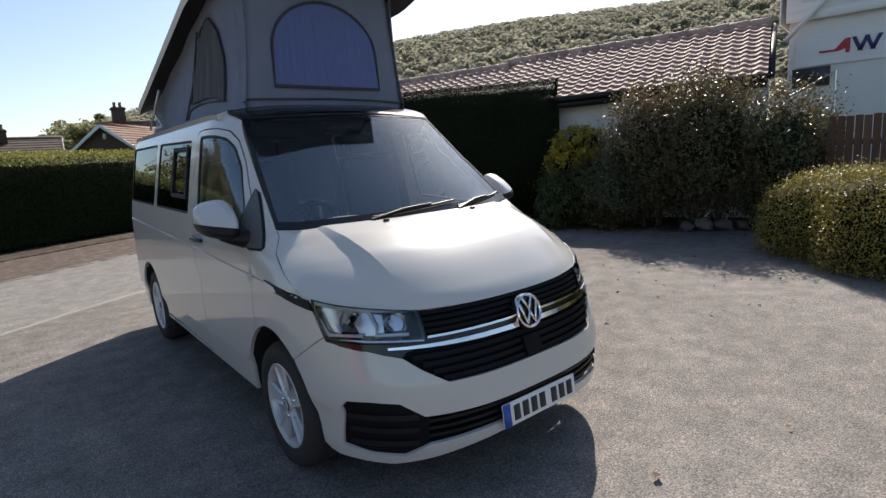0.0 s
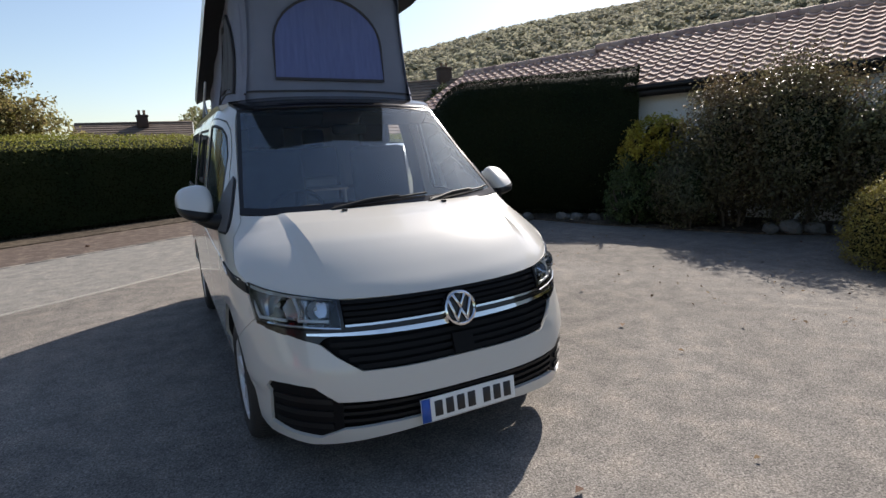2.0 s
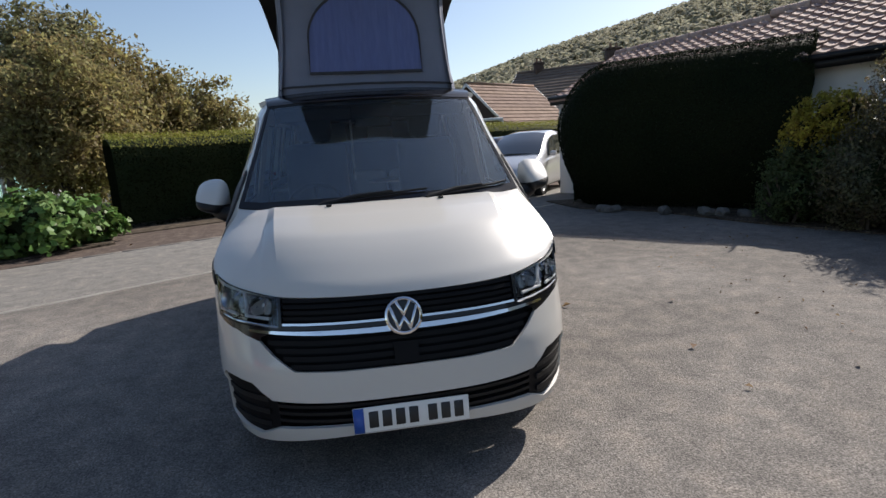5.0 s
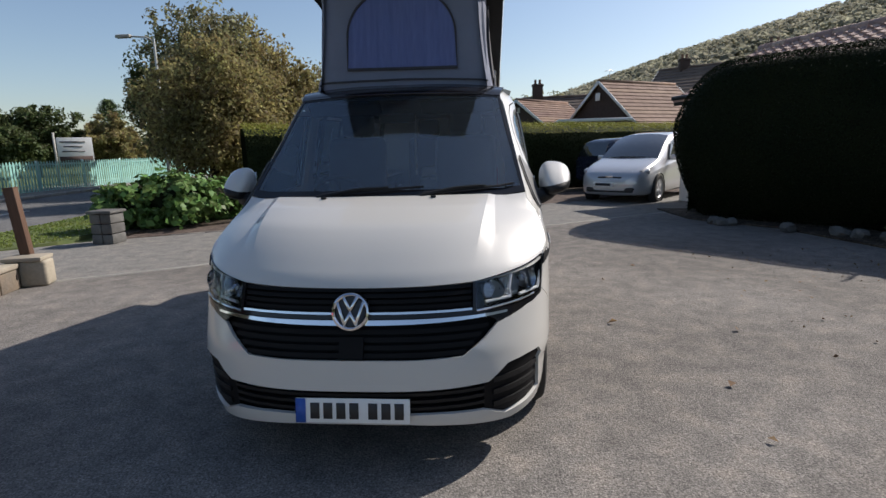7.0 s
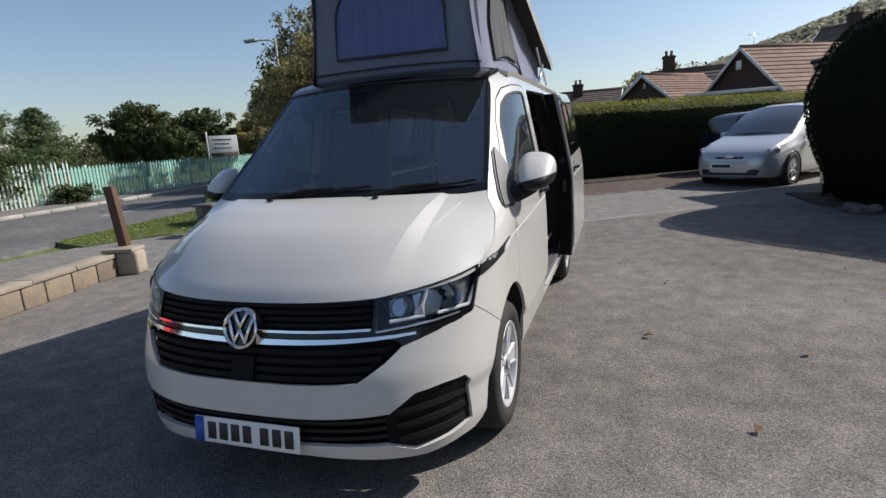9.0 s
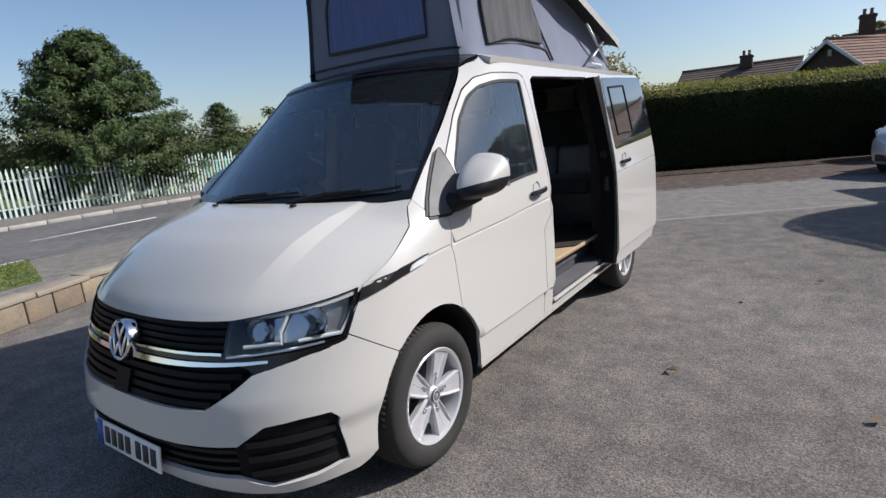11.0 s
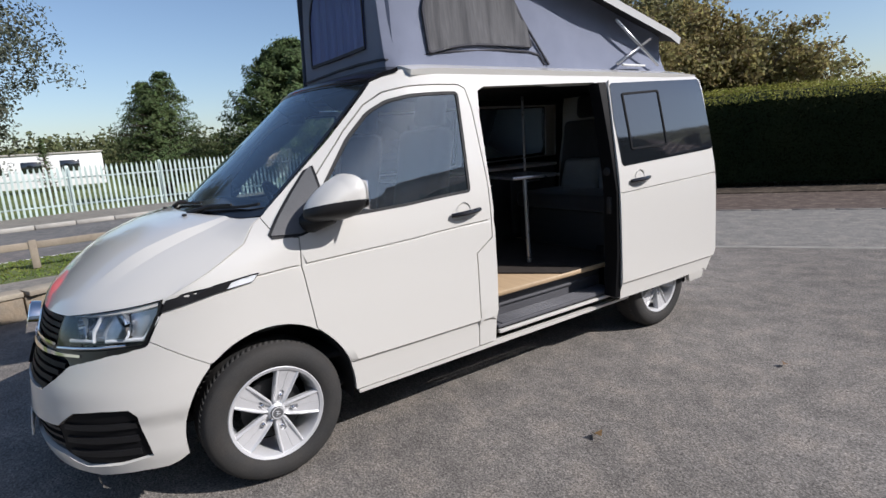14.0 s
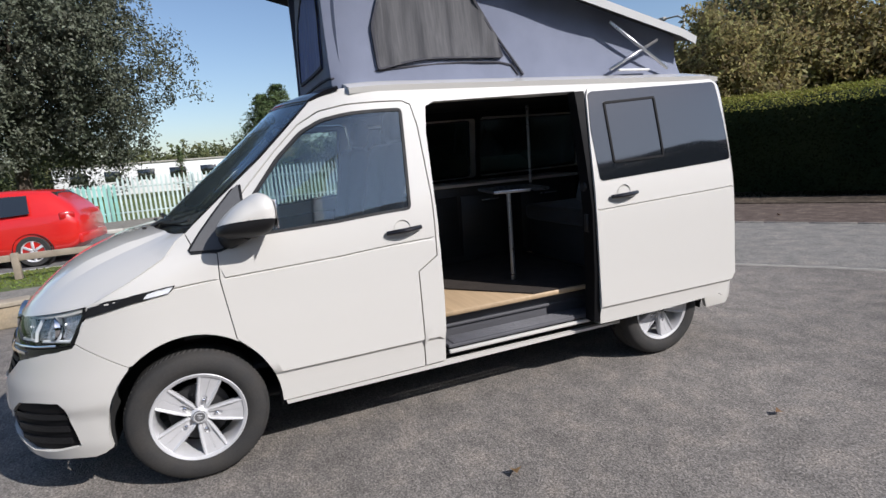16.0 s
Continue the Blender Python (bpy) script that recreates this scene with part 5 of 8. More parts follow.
# Pale, greyed leaf colour for the hill: distance haze is painted in.
WOODS_HAZED = leafmat("far_woodland", (0.33, 0.325, 0.235), (0.37, 0.35, 0.265), 0.8, 0.55, 0.2, 0.012)


# ---------------------------------------------------------------- ground, road, path
def slab(name, outline, z, h, material, label="", kind="structure", parent=None):
    bm = prism(outline, h, Matrix.Translation((0, 0, z - h)))
    ob = part(name, bm, material, parent, label, smooth=False)
    return tagged(ob, label, kind=kind)


def soft_disc():
    bm = bmesh.new()
    ring_ = []
    for r in (0.0, 40, 120, 400, 1500, 4000):
        if r == 0:
            ring_.append([bm.verts.new((0, 0, -0.06))])
            continue
        ring_.append([bm.verts.new((r * math.cos(2 * math.pi * i / 48), r * math.sin(2 * math.pi * i / 48), -0.06)) for i in range(48)])
    for i in range(48):
        bm.faces.new((ring_[0][0], ring_[1][i], ring_[1][(i + 1) % 48]))
    for a, b in zip(ring_[1:], ring_[2:]):
        for i in range(48):
            bm.faces.new((a[i], b[i], b[(i + 1) % 48], a[(i + 1) % 48]))
    return bm


tagged(part("ground", soft_disc(), FIELD, smooth=False, turn=False), "grassy ground reaching the horizon", kind="structure")


def along(p, ang, d, off=0.0):
    c, s = math.cos(radians(ang)), math.sin(radians(ang))
    return (p[0] + c * d - s * off, p[1] + s * d + c * off)


SEAM_P, SEAM_A = (-0.46, 5.77), 33.5
EDGE_P, EDGE_A = (-2.24, 8.45), 31.0
HEDGE_P, HEDGE_A = (0.0, 14.1), 31.0
slab("forecourt", [(-2.4, -14), (16, -14), (16, 13.5), along(SEAM_P, SEAM_A, 14), along(SEAM_P, SEAM_A, -5.4), (-4.62, 0.93), (-3.8, -0.9), (-3.4, -2.6), (-3.1, -5.5)], 0.0, 0.2, TARMAC, "worn grey tarmac forecourt")
slab("apron", [along(SEAM_P, SEAM_A, -5.2, 0.02), along(SEAM_P, SEAM_A, 14, 0.02), along(EDGE_P, EDGE_A, 16), along(EDGE_P, EDGE_A, -3.4), (-6.6, 5.9), (-7.9, 4.6), (-8.2, 3.2), (-5.3, 2.95)], 0.004, 0.2, APRON, "pale concrete drive apron")
slab("red_path", [along(EDGE_P, EDGE_A, -4.6, 0.03), along(EDGE_P, EDGE_A, 18, 0.03), along(HEDGE_P, HEDGE_A, 17, -1.2), along(HEDGE_P, HEDGE_A, -8.2, -1.2)], 0.012, 0.2, REDPATH, "reddish tarmac path below the hedge")
slab("planting_bed", [along(HEDGE_P, HEDGE_A, -9, -1.2), along(HEDGE_P, HEDGE_A, 18, -1.2), along(HEDGE_P, HEDGE_A, 18, 2.2), along(HEDGE_P, HEDGE_A, -9, 2.2)], 0.03, 0.2, SOIL, "dark soil bed under the hedge")
slab("planting_bed", [(4.5, 9.6), (4.6, 7.9), (5.6, 6.6), (6.1, 4.6), (7.1, 2.2), (8.1, 1.0), (9.5, 0.4), (12.5, 2.5), (10.5, 9)], 0.03, 0.2, SOIL, "dark soil bed below the shrubs")
slab("planting_bed", [(-6.6, 6.3), (-4.9, 8.2), (-5.6, 9.6), (-7.8, 8.4)], 0.05, 0.2, SOIL, "soil bed under the broad-leaved shrub")
# narrow raised joint between tarmac and apron
tagged(part("joint", tube([(*along(SEAM_P, SEAM_A, -5.3 + 0.5 * i, 0.015 * math.sin(1.7 * i)), 0.0) for i in range(40)], 0.016, 6), KERB), "thin pale joint between tarmac and apron", kind="structure")
for i in range(26):
    p = along(EDGE_P, EDGE_A, -3.4 + 0.606 * i)
    tagged(part("kerb", box((0.60, 0.07, 0.06), (p[0], p[1], -0.012), Matrix.Rotation(radians(EDGE_A), 4, "Z"), 0.006, 1), APRON), "concrete edging kerb along the path", "kerb", "path edging", kind="structure")

# road on the far side of the low wall, running past the drive
def road_x(off, y):
    return -11.35 - 0.125 * y + off


ys = [-60, -30, -10, 0, 10, 20, 40, 80, 140]
slab("road", [(road_x(3.0, y), y) for y in ys] + [(road_x(-3.2, y), y) for y in reversed(ys)], 0.0, 0.3, ROADT, "grey asphalt road")
slab("pavement", [(road_x(-3.35, y), y) for y in ys] + [(road_x(-7.0, y), y) for y in reversed(ys)], 0.09, 0.3, PAVE, "buff tarmac pavement beside the road")
slab("pavement", [(road_x(3.0, -30), -30), (road_x(3.0, -5), -5), (road_x(3.0, 3.3), 3.3), (-5.3, 2.9), (-3.6, -3), (-2.4, -14), (-1, -30)], 0.02, 0.3, PAVE, "worn tarmac pavement behind the low wall")
for i in range(80):
    y = -24 + 0.92 * i
    ob = part("kerb", box((0.14, 0.91, 0.13), (road_x(-3.28, y), y, 0.055), Matrix.Rotation(math.atan(0.125), 4, "Z"), 0.015, 1), KERB)
    tagged(ob, "pale concrete road kerb", "kerb", "road kerbs", kind="structure")
for i in range(9):
    y = -14 + 6.0 * i
    tagged(part("road_marking", box((0.10, 3.0, 0.008), (road_x(0.0, y), y, 0.004), Matrix.Rotation(math.atan(0.125), 4, "Z")), LINE), "white dashed centre line on the road", "road marking", "centre line dashes", kind="structure")
ys2 = [-12 + 1.5 * i for i in range(10)]
tagged(raw("road_marking", [(road_x(2.7 - dx, y), y, 0.006) for y in ys2 for dx in (0, 0.1)], [(2 * i, 2 * i + 1, 2 * i + 3, 2 * i + 2) for i in range(len(ys2) - 1)], LINE, smooth=False), "worn white edge line on the road", "road marking", kind="structure")

verge_a = [(-6.35, -14), (-6.05, -3.0), (-6.3, 0.9), (road_x(2.9, 1.3), 1.5), (road_x(2.9, -6), -6), (road_x(2.9, -14), -14)]
verge_b = [(-7.8, 4.4), (-7.1, 5.8), (-7.3, 9.5), (-6.9, 13), (road_x(2.9, 14), 14), (road_x(2.9, 9), 9), (road_x(2.9, 5.6), 5.6), (road_x(2.9, 4.8), 4.8)]
for v in (verge_a, verge_b):
    slab("verge", v, 0.03, 0.25, TURF, "mown grass verge beside the road")


def turf(name, poly, z, dens, size, seed, label):
    rng = np.random.default_rng(seed)
    xs, ys_ = [p[0] for p in poly], [p[1] for p in poly]
    n = int((max(xs) - min(xs)) * (max(ys_) - min(ys_)) * dens)
    p = np.column_stack([rng.uniform(min(xs), max(xs), n), rng.uniform(min(ys_), max(ys_), n), np.full(n, z + size * 0.25)])
    p = p[[inside((a[0], a[1]), poly) for a in p]]
    nr = np.column_stack([rng.normal(0, 1, len(p)), rng.normal(0, 1, len(p)), np.full(len(p), 0.3)])
    return tagged(leafmesh(name, leaves(rng, p, nr, size, 0.3, 0.3, 0.1), GRASS), label, "grass", kind="stuff")


turf("grass", verge_a, 0.03, 620, 0.05, 3, "short green verge grass")
turf("grass", verge_b, 0.03, 620, 0.05, 4, "short green verge grass")


# ---------------------------------------------------------------- plants
def hedge_mass(name, fn, nu, core, n, leaf, material, seed, label, category="hedge", jitter=0.8, depth=0.08, fuzz=None, lit_mat=None):
    """A clipped mass: a dark inner body, standing in for the shade behind the leaves, and leaves over its skin. fn(u,
    v) for u, v in 0..1 gives a point of the skin.
    """
    rng = np.random.default_rng(seed)
    root = thing(name, label=label, category=category)
    bm = bmesh.new()
    k = nu
    g = [[bm.verts.new(fn(i / k, j / 16) * 1.0) for j in range(17)] for i in range(k + 1)]
    mid = Vector((0, 0, 0))
    for row in g:
        for v in row:
            mid += v.co
    mid /= (k + 1) * 17
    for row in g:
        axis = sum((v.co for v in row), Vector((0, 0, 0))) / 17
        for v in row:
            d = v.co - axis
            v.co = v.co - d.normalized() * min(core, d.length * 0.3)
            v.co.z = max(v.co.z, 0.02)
    for i in range(k):
        for j in range(16):
            bm.faces.new((g[i][j], g[i + 1][j], g[i + 1][j + 1], g[i][j + 1]))
    bmesh.ops.recalc_face_normals(bm, faces=bm.faces[:])
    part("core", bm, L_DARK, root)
    # sample the skin evenly by area
    m1, m2 = 160, 60
    uu, vv = np.meshgrid(np.linspace(0, 1, m1 + 1), np.linspace(0, 1, m2 + 1), indexing="ij")
    P = np.array([[fn(a, b) for a, b in zip(ra, rb)] for ra, rb in zip(uu, vv)])
    e1, e2 = P[1:, :-1] - P[:-1, :-1], P[:-1, 1:] - P[:-1, :-1]
    N = np.cross(e1, e2)
    A = np.linalg.norm(N, axis=2)
    c = np.array(mid)
    cen = (P[1:, :-1] + P[:-1, 1:]) / 2
    flip = np.sign(np.sum(N * (cen - c), axis=2))
    N = N * flip[..., None] / (A[..., None] + 1e-9)
    idx = rng.choice(A.size, n, p=(A / A.sum()).ravel())
    i, j = np.unravel_index(idx, A.shape)
    r1, r2 = rng.random((n, 1)), rng.random((n, 1))
    pts = P[i, j] + e1[i, j] * r1 + e2[i, j] * r2
    nr = N[i, j]
    pts = pts + nr * (rng.normal(0, depth, (n, 1)) - depth * 0.5)
    if fuzz:
        pts += nr * fuzz(pts)[:, None]
    ok = pts[:, 2] > 0.03
    # Upward-facing leaves near the top get the painted sunlit colour.
    if lit_mat:
        top_mask = ok & (nr[:, 2] > 0.25) & (pts[:, 2] > pts[:, 2].max() - 0.62 + rng.normal(0, 0.04, n))
        leafmesh("top_growth", leaves(rng, pts[top_mask], nr[top_mask], leaf, jitter), lit_mat, root)
        ok = ok & ~top_mask
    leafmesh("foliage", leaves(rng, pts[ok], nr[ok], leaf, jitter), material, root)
    return root


def box_hedge(p, ang, d0, d1, width, h, roundness=0.2, lean=0.0):
    """The skin of a straight hedge: front foot, up, over the top, down the back."""
    def fn(u, v):
        d = d0 + (d1 - d0) * u
        prof = [(0.0, 0.02), (-0.05, h * 0.5), (0.0, h - roundness * 1.6), (roundness * 0.5, h - roundness * 1.0), (roundness * 2.4, h - roundness * 0.25), (roundness * 3.4, h), (width - roundness, h), (width, h - roundness), (width, 0.02)]
        cum = [0.0]
        for a, b in zip(prof, prof[1:]):
            cum.append(cum[-1] + math.hypot(b[0] - a[0], b[1] - a[1]))
        s = v * cum[-1]
        o, z = float(np.interp(s, cum, [q[0] for q in prof])), float(np.interp(s, cum, [q[1] for q in prof]))
        w = noise.noise(Vector((d * 0.7, o * 0.7, z * 0.8)))
        x, y = along(p, ang, d, o + 0.06 * w)
        return Vector((x, y, z + (0.04 * noise.noise(Vector((d * 0.5, 3, o))) if z > 0.3 else 0)))
    return fn


hedge_mass("long_hedge", box_hedge(HEDGE_P, HEDGE_A, -6.6, 17, 1.3, 2.28), 60, 0.12, 90000, 0.055, L_HEDGE, 11, "long clipped evergreen hedge, its flat top coloured yellow-green as if sunlit", jitter=0.7, depth=0.035, lit_mat=L_HEDGE_LIT)


def round_hedge(u, v):
    """A clipped hedge, full and rounded at one end, cut square at the other."""
    p, ang, L = (4.02, 8.62), -46.0, 5.02
    q = Vector((0, 0, 0))
    # profile across, then along
    d = L * u
    end = min(1.0, max(0.0, d / 1.35))
    k = math.sqrt(max(0.0, 1 - (1 - end) ** 2))
    h = 0.55 + (3.07 - 0.55) * k ** 0.8 + 0.02 * u
    wid = 2.2 * max(0.06, k)
    a = math.pi * v
    n = 3.2
    c, s = math.cos(a), math.sin(a)
    r = (abs(c) ** n + abs(s) ** n) ** (-1 / n)
    o = -c * r * wid / 2 + 1.0
    z = s * r * h
    bul = 0.22 * math.sin(math.pi * min(1, z / 2.2)) * k
    o += bul * (1 if o > 1.0 else -1) * (0.8 if abs(c) > 0.2 else 0.0)
    under = max(0, 1 - z / 2.0) ** 1.2
    o += 0.45 * under * (1 - 2 * v)
    x, y = along(p, ang, d + 0.52 * under * max(0, 1 - d / 2.0), o - 0.05)
    w = 0.05 * noise.noise(Vector((x, y, z)) * 0.9)
    return Vector((x + w, y + w, max(0.02, z)))


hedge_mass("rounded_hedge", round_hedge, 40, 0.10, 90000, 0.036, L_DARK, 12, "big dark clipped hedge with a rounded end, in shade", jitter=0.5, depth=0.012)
# square cut end of the rounded hedge
rng = np.random.default_rng(5)
cut_uv = [(o, z) for o, z in zip(rng.uniform(0.0, 2.0, 9000), rng.uniform(0.03, 3.05, 9000))]
cp = np.array([[*along((4.02, 8.62), -46.0, 4.98 + 0.03 * math.sin(9 * z), o), z] for o, z in cut_uv])
hobj = bpy.data.objects["rounded_hedge"]
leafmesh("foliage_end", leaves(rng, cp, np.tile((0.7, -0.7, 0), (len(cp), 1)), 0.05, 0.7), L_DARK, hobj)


def bush(name, lumps, n, leaf, material, seed, label, category="shrub", jitter=1.0, shape=0.55, twigs=True, shell_=0.55, up=0.0):
    """A loose shrub: stems from the ground and leaves in clusters through several swellings (x, y, z, rx, ry, rz, share)."""
    rng = np.random.default_rng(seed)
    root = thing(name, label=label, category=category)
    tot = sum(l[6] for l in lumps)
    allp, alln = [], []
    for (x, y, z, rx, ry, rz, w) in lumps:
        m = int(n * w / tot)
        nc = max(12, m // 55)
        dirs_ = rng.normal(0, 1, (nc, 3))
        dirs_ /= np.linalg.norm(dirs_, axis=1)[:, None]
        rad = shell_ + (1 - shell_) * rng.random((nc, 1)) ** 0.7
        rad *= 1 + 0.12 * np.clip(rng.normal(0, 1, (nc, 1)), -2, 0.7)
        cen = dirs_ * rad
        pick = rng.integers(0, nc, m)
        sp = 0.13
        pts = cen[pick] + rng.normal(0, sp, (m, 3)) * rng.uniform(0.5, 1.2, (nc, 1))[pick]
        pw = pts * np.array((rx, ry, rz)) + np.array((x, y, z))
        allp.append(pw)
        alln.append(dirs_[pick] + np.array((0, 0, up)))
    p, nr = np.concatenate(allp), np.concatenate(alln)
    ok = p[:, 2] > 0.05
    leafmesh("foliage", leaves(rng, p[ok], nr[ok], leaf, jitter, shape), material, root)
    if twigs:
        bm = bmesh.new()
        for (x, y, z, rx, ry, rz, w) in lumps:
            for i in range(7):
                a = rng.uniform(0, 6.28)
                e = Vector((x + rx * 0.75 * math.cos(a), y + ry * 0.75 * math.sin(a), z + rz * rng.uniform(0.1, 0.7)))
                b0 = Vector((x + rx * 0.2 * math.cos(a), y + ry * 0.2 * math.sin(a), 0.02))
                m_ = b0.lerp(e, 0.5) + Vector((rng.normal(0, 0.1), rng.normal(0, 0.1), 0.12))
                tube([b0, m_, e], [0.03, 0.02, 0.006], 5, bm)
        tagged(part("branchwork", bm, BARK, root), kind="stuff")
        # dark solid body standing in for the shade inside the shrub
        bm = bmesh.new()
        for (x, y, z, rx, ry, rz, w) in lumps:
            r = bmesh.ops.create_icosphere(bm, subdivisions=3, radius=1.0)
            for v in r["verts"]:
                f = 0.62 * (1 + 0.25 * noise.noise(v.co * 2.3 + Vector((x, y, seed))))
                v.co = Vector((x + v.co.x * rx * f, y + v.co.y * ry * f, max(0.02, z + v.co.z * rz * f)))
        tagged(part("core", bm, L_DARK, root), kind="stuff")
    return root


bush("large_shrub", [(7.5, 2.9, 1.35, 0.85, 0.85, 1.22, 1.0), (7.75, 2.0, 1.45, 1.0, 1.0, 1.30, 1.2), (8.25, 0.9, 1.2, 0.95, 0.8, 1.15, 0.8), (6.9, 3.3, 0.7, 0.65, 0.65, 0.7, 0.5)],
     80000, 0.052, L_SHRUB, 21, "tall glossy shrub with green and bronze leaves", jitter=0.9)
bush("yellow_shrub", [(7.30, 4.25, 1.62, 0.48, 0.48, 0.42, 0.9), (7.00, 4.45, 1.34, 0.42, 0.42, 0.40, 0.7)],
     9000, 0.055, L_YELLOW, 22, "yellow-leaved shrub rising beside the dark hedge")
bush("green_shrub", [(6.95, 4.40, 0.72, 0.60, 0.60, 0.70, 1.0), (6.55, 4.25, 0.45, 0.50, 0.50, 0.46, 0.6), (7.10, 3.85, 0.65, 0.55, 0.60, 0.65, 0.7), (7.05, 3.4, 0.5, 0.5, 0.5, 0.5, 0.4)],
     20000, 0.055, L_GREEN, 24, "dense dark green shrub at the foot of the yellow one")


def gold(u, v):
    """A low golden hedge with soft shoulders."""
    p, L = (6.2, 0.5), 6.5
    d = L * u
    k = math.sqrt(max(0.0, 1 - max(0, 1 - d / 0.8) ** 2))
    a = math.pi * v
    c, s = math.cos(a), math.sin(a)
    n = 3.0
    r = (abs(c) ** n + abs(s) ** n) ** (-1 / n)
    h = (1.02 + 0.12 * min(1, d / 1.6)) * (0.55 + 0.45 * k)
    wid = (1.1 + 0.45 * min(1, d / 1.5)) * max(0.1, k)
    step_ = 0.42 * min(1, max(0, (d - 0.9) / 0.35))
    x, y = along(p, -97, d, (c * r * wid / 2) - 0.1)
    w = 0.09 * noise.noise(Vector((x, y, s)) * 1.6)
    return Vector((x - step_ + w + 0.25, y + w, max(0.02, s * r * h)))


hedge_mass("golden_hedge", gold, 40, 0.14, 75000, 0.031, L_GOLD, 13, "low rounded golden-leaved hedge", jitter=0.9, depth=0.05)
bush("broad_leaved_shrub", [(-6.1, 7.9, 0.55, 0.85, 0.95, 0.66, 1.0), (-6.9, 7.3, 0.42, 0.65, 0.65, 0.52, 0.6), (-5.55, 8.7, 0.45, 0.6, 0.65, 0.55, 0.6)],
     7000, 0.15, L_BROAD, 23, "bright green broad-leaved shrub beside the drive", jitter=0.7, shape=0.75, up=0.7)


def limbed_tree(name, at, h, crown, n, leaf, material, seed, label, trunk_r=0.18, fork=0.35, gaps=0.35, category="tree", droop=0.0, jitter=1.1, shape=0.5, spread=0.095):
    """A tapered trunk that forks into limbs, and a crown of leaf clusters at their ends. crown: (rx, ry, rz, centre height)."""
    rng = np.random.default_rng(seed)
    root = thing(name, at, label=label, category=category)
    rx, ry, rz, cz = crown
    bm = bmesh.new()
    lean = rng.normal(0, 0.05, 2)
    top = Vector((lean[0] * h, lean[1] * h, h * fork))
    tube([(0, 0, -0.05), top * 0.5, top], [trunk_r, trunk_r * 0.85, trunk_r * 0.65], 8, bm)
    tips = []
    nl = 9
    for i in range(nl):
        a = 2 * math.pi * i / nl + rng.uniform(-0.3, 0.3)
        el = rng.uniform(0.25, 1.35)
        e = Vector((rx * 0.8 * math.cos(a) * math.cos(el * 0.8), ry * 0.8 * math.sin(a) * math.cos(el * 0.8), cz + rz * 0.75 * math.sin(el * 1.2 - 0.4)))
        mid_ = top.lerp(e, 0.5) + Vector((rng.normal(0, 0.1), rng.normal(0, 0.1), 0.12 * h * 0.3))
        tube([top * 0.9, mid_, e], [trunk_r * 0.5, trunk_r * 0.3, trunk_r * 0.07], 6, bm)
        for j in range(4):
            q = mid_.lerp(e, rng.uniform(0.1, 0.9))
            t_ = q + Vector((rng.normal(0, rx * 0.3), rng.normal(0, ry * 0.3), rng.uniform(0.0, rz * 0.4)))
            tube([q, t_], [trunk_r * 0.12, trunk_r * 0.03], 4, bm)
    part("trunk", bm, BARK, root)
    leaf *= 1.3
    nc = max(40, n // 70)
    d = rng.normal(0, 1, (nc, 3))
    d /= np.linalg.norm(d, axis=1)[:, None]
    rad = (gaps + (1 - gaps) * rng.random((nc, 1)) ** 0.6) * (1 + 0.10 * np.clip(rng.normal(0, 1, (nc, 1)), -2, 1.2))
    lumpy = np.array([noise.noise(Vector(v) * 1.6 + Vector((seed * 3.3, 0, 0))) for v in d])[:, None]
    cen = d * rad * (1 + 0.42 * lumpy)
    pick = rng.integers(0, nc, n)
    pts = cen[pick] + np.clip(rng.normal(0, 1, (n, 3)), -1.7, 1.7) * spread * rng.uniform(0.5, 1.3, (nc, 1))[pick]
    if droop:
        pts[:, 2] -= droop * rng.random(n) ** 2
    p = pts * np.array((rx, ry, rz)) + np.array((0, 0, cz))
    p = p[p[:, 2] > 0.1]
    leafmesh("crown", leaves(rng, p, d[pick][:len(p)] * 0.6 + np.array((0, 0, 0.4)), leaf, jitter, shape), material, root)
    return root


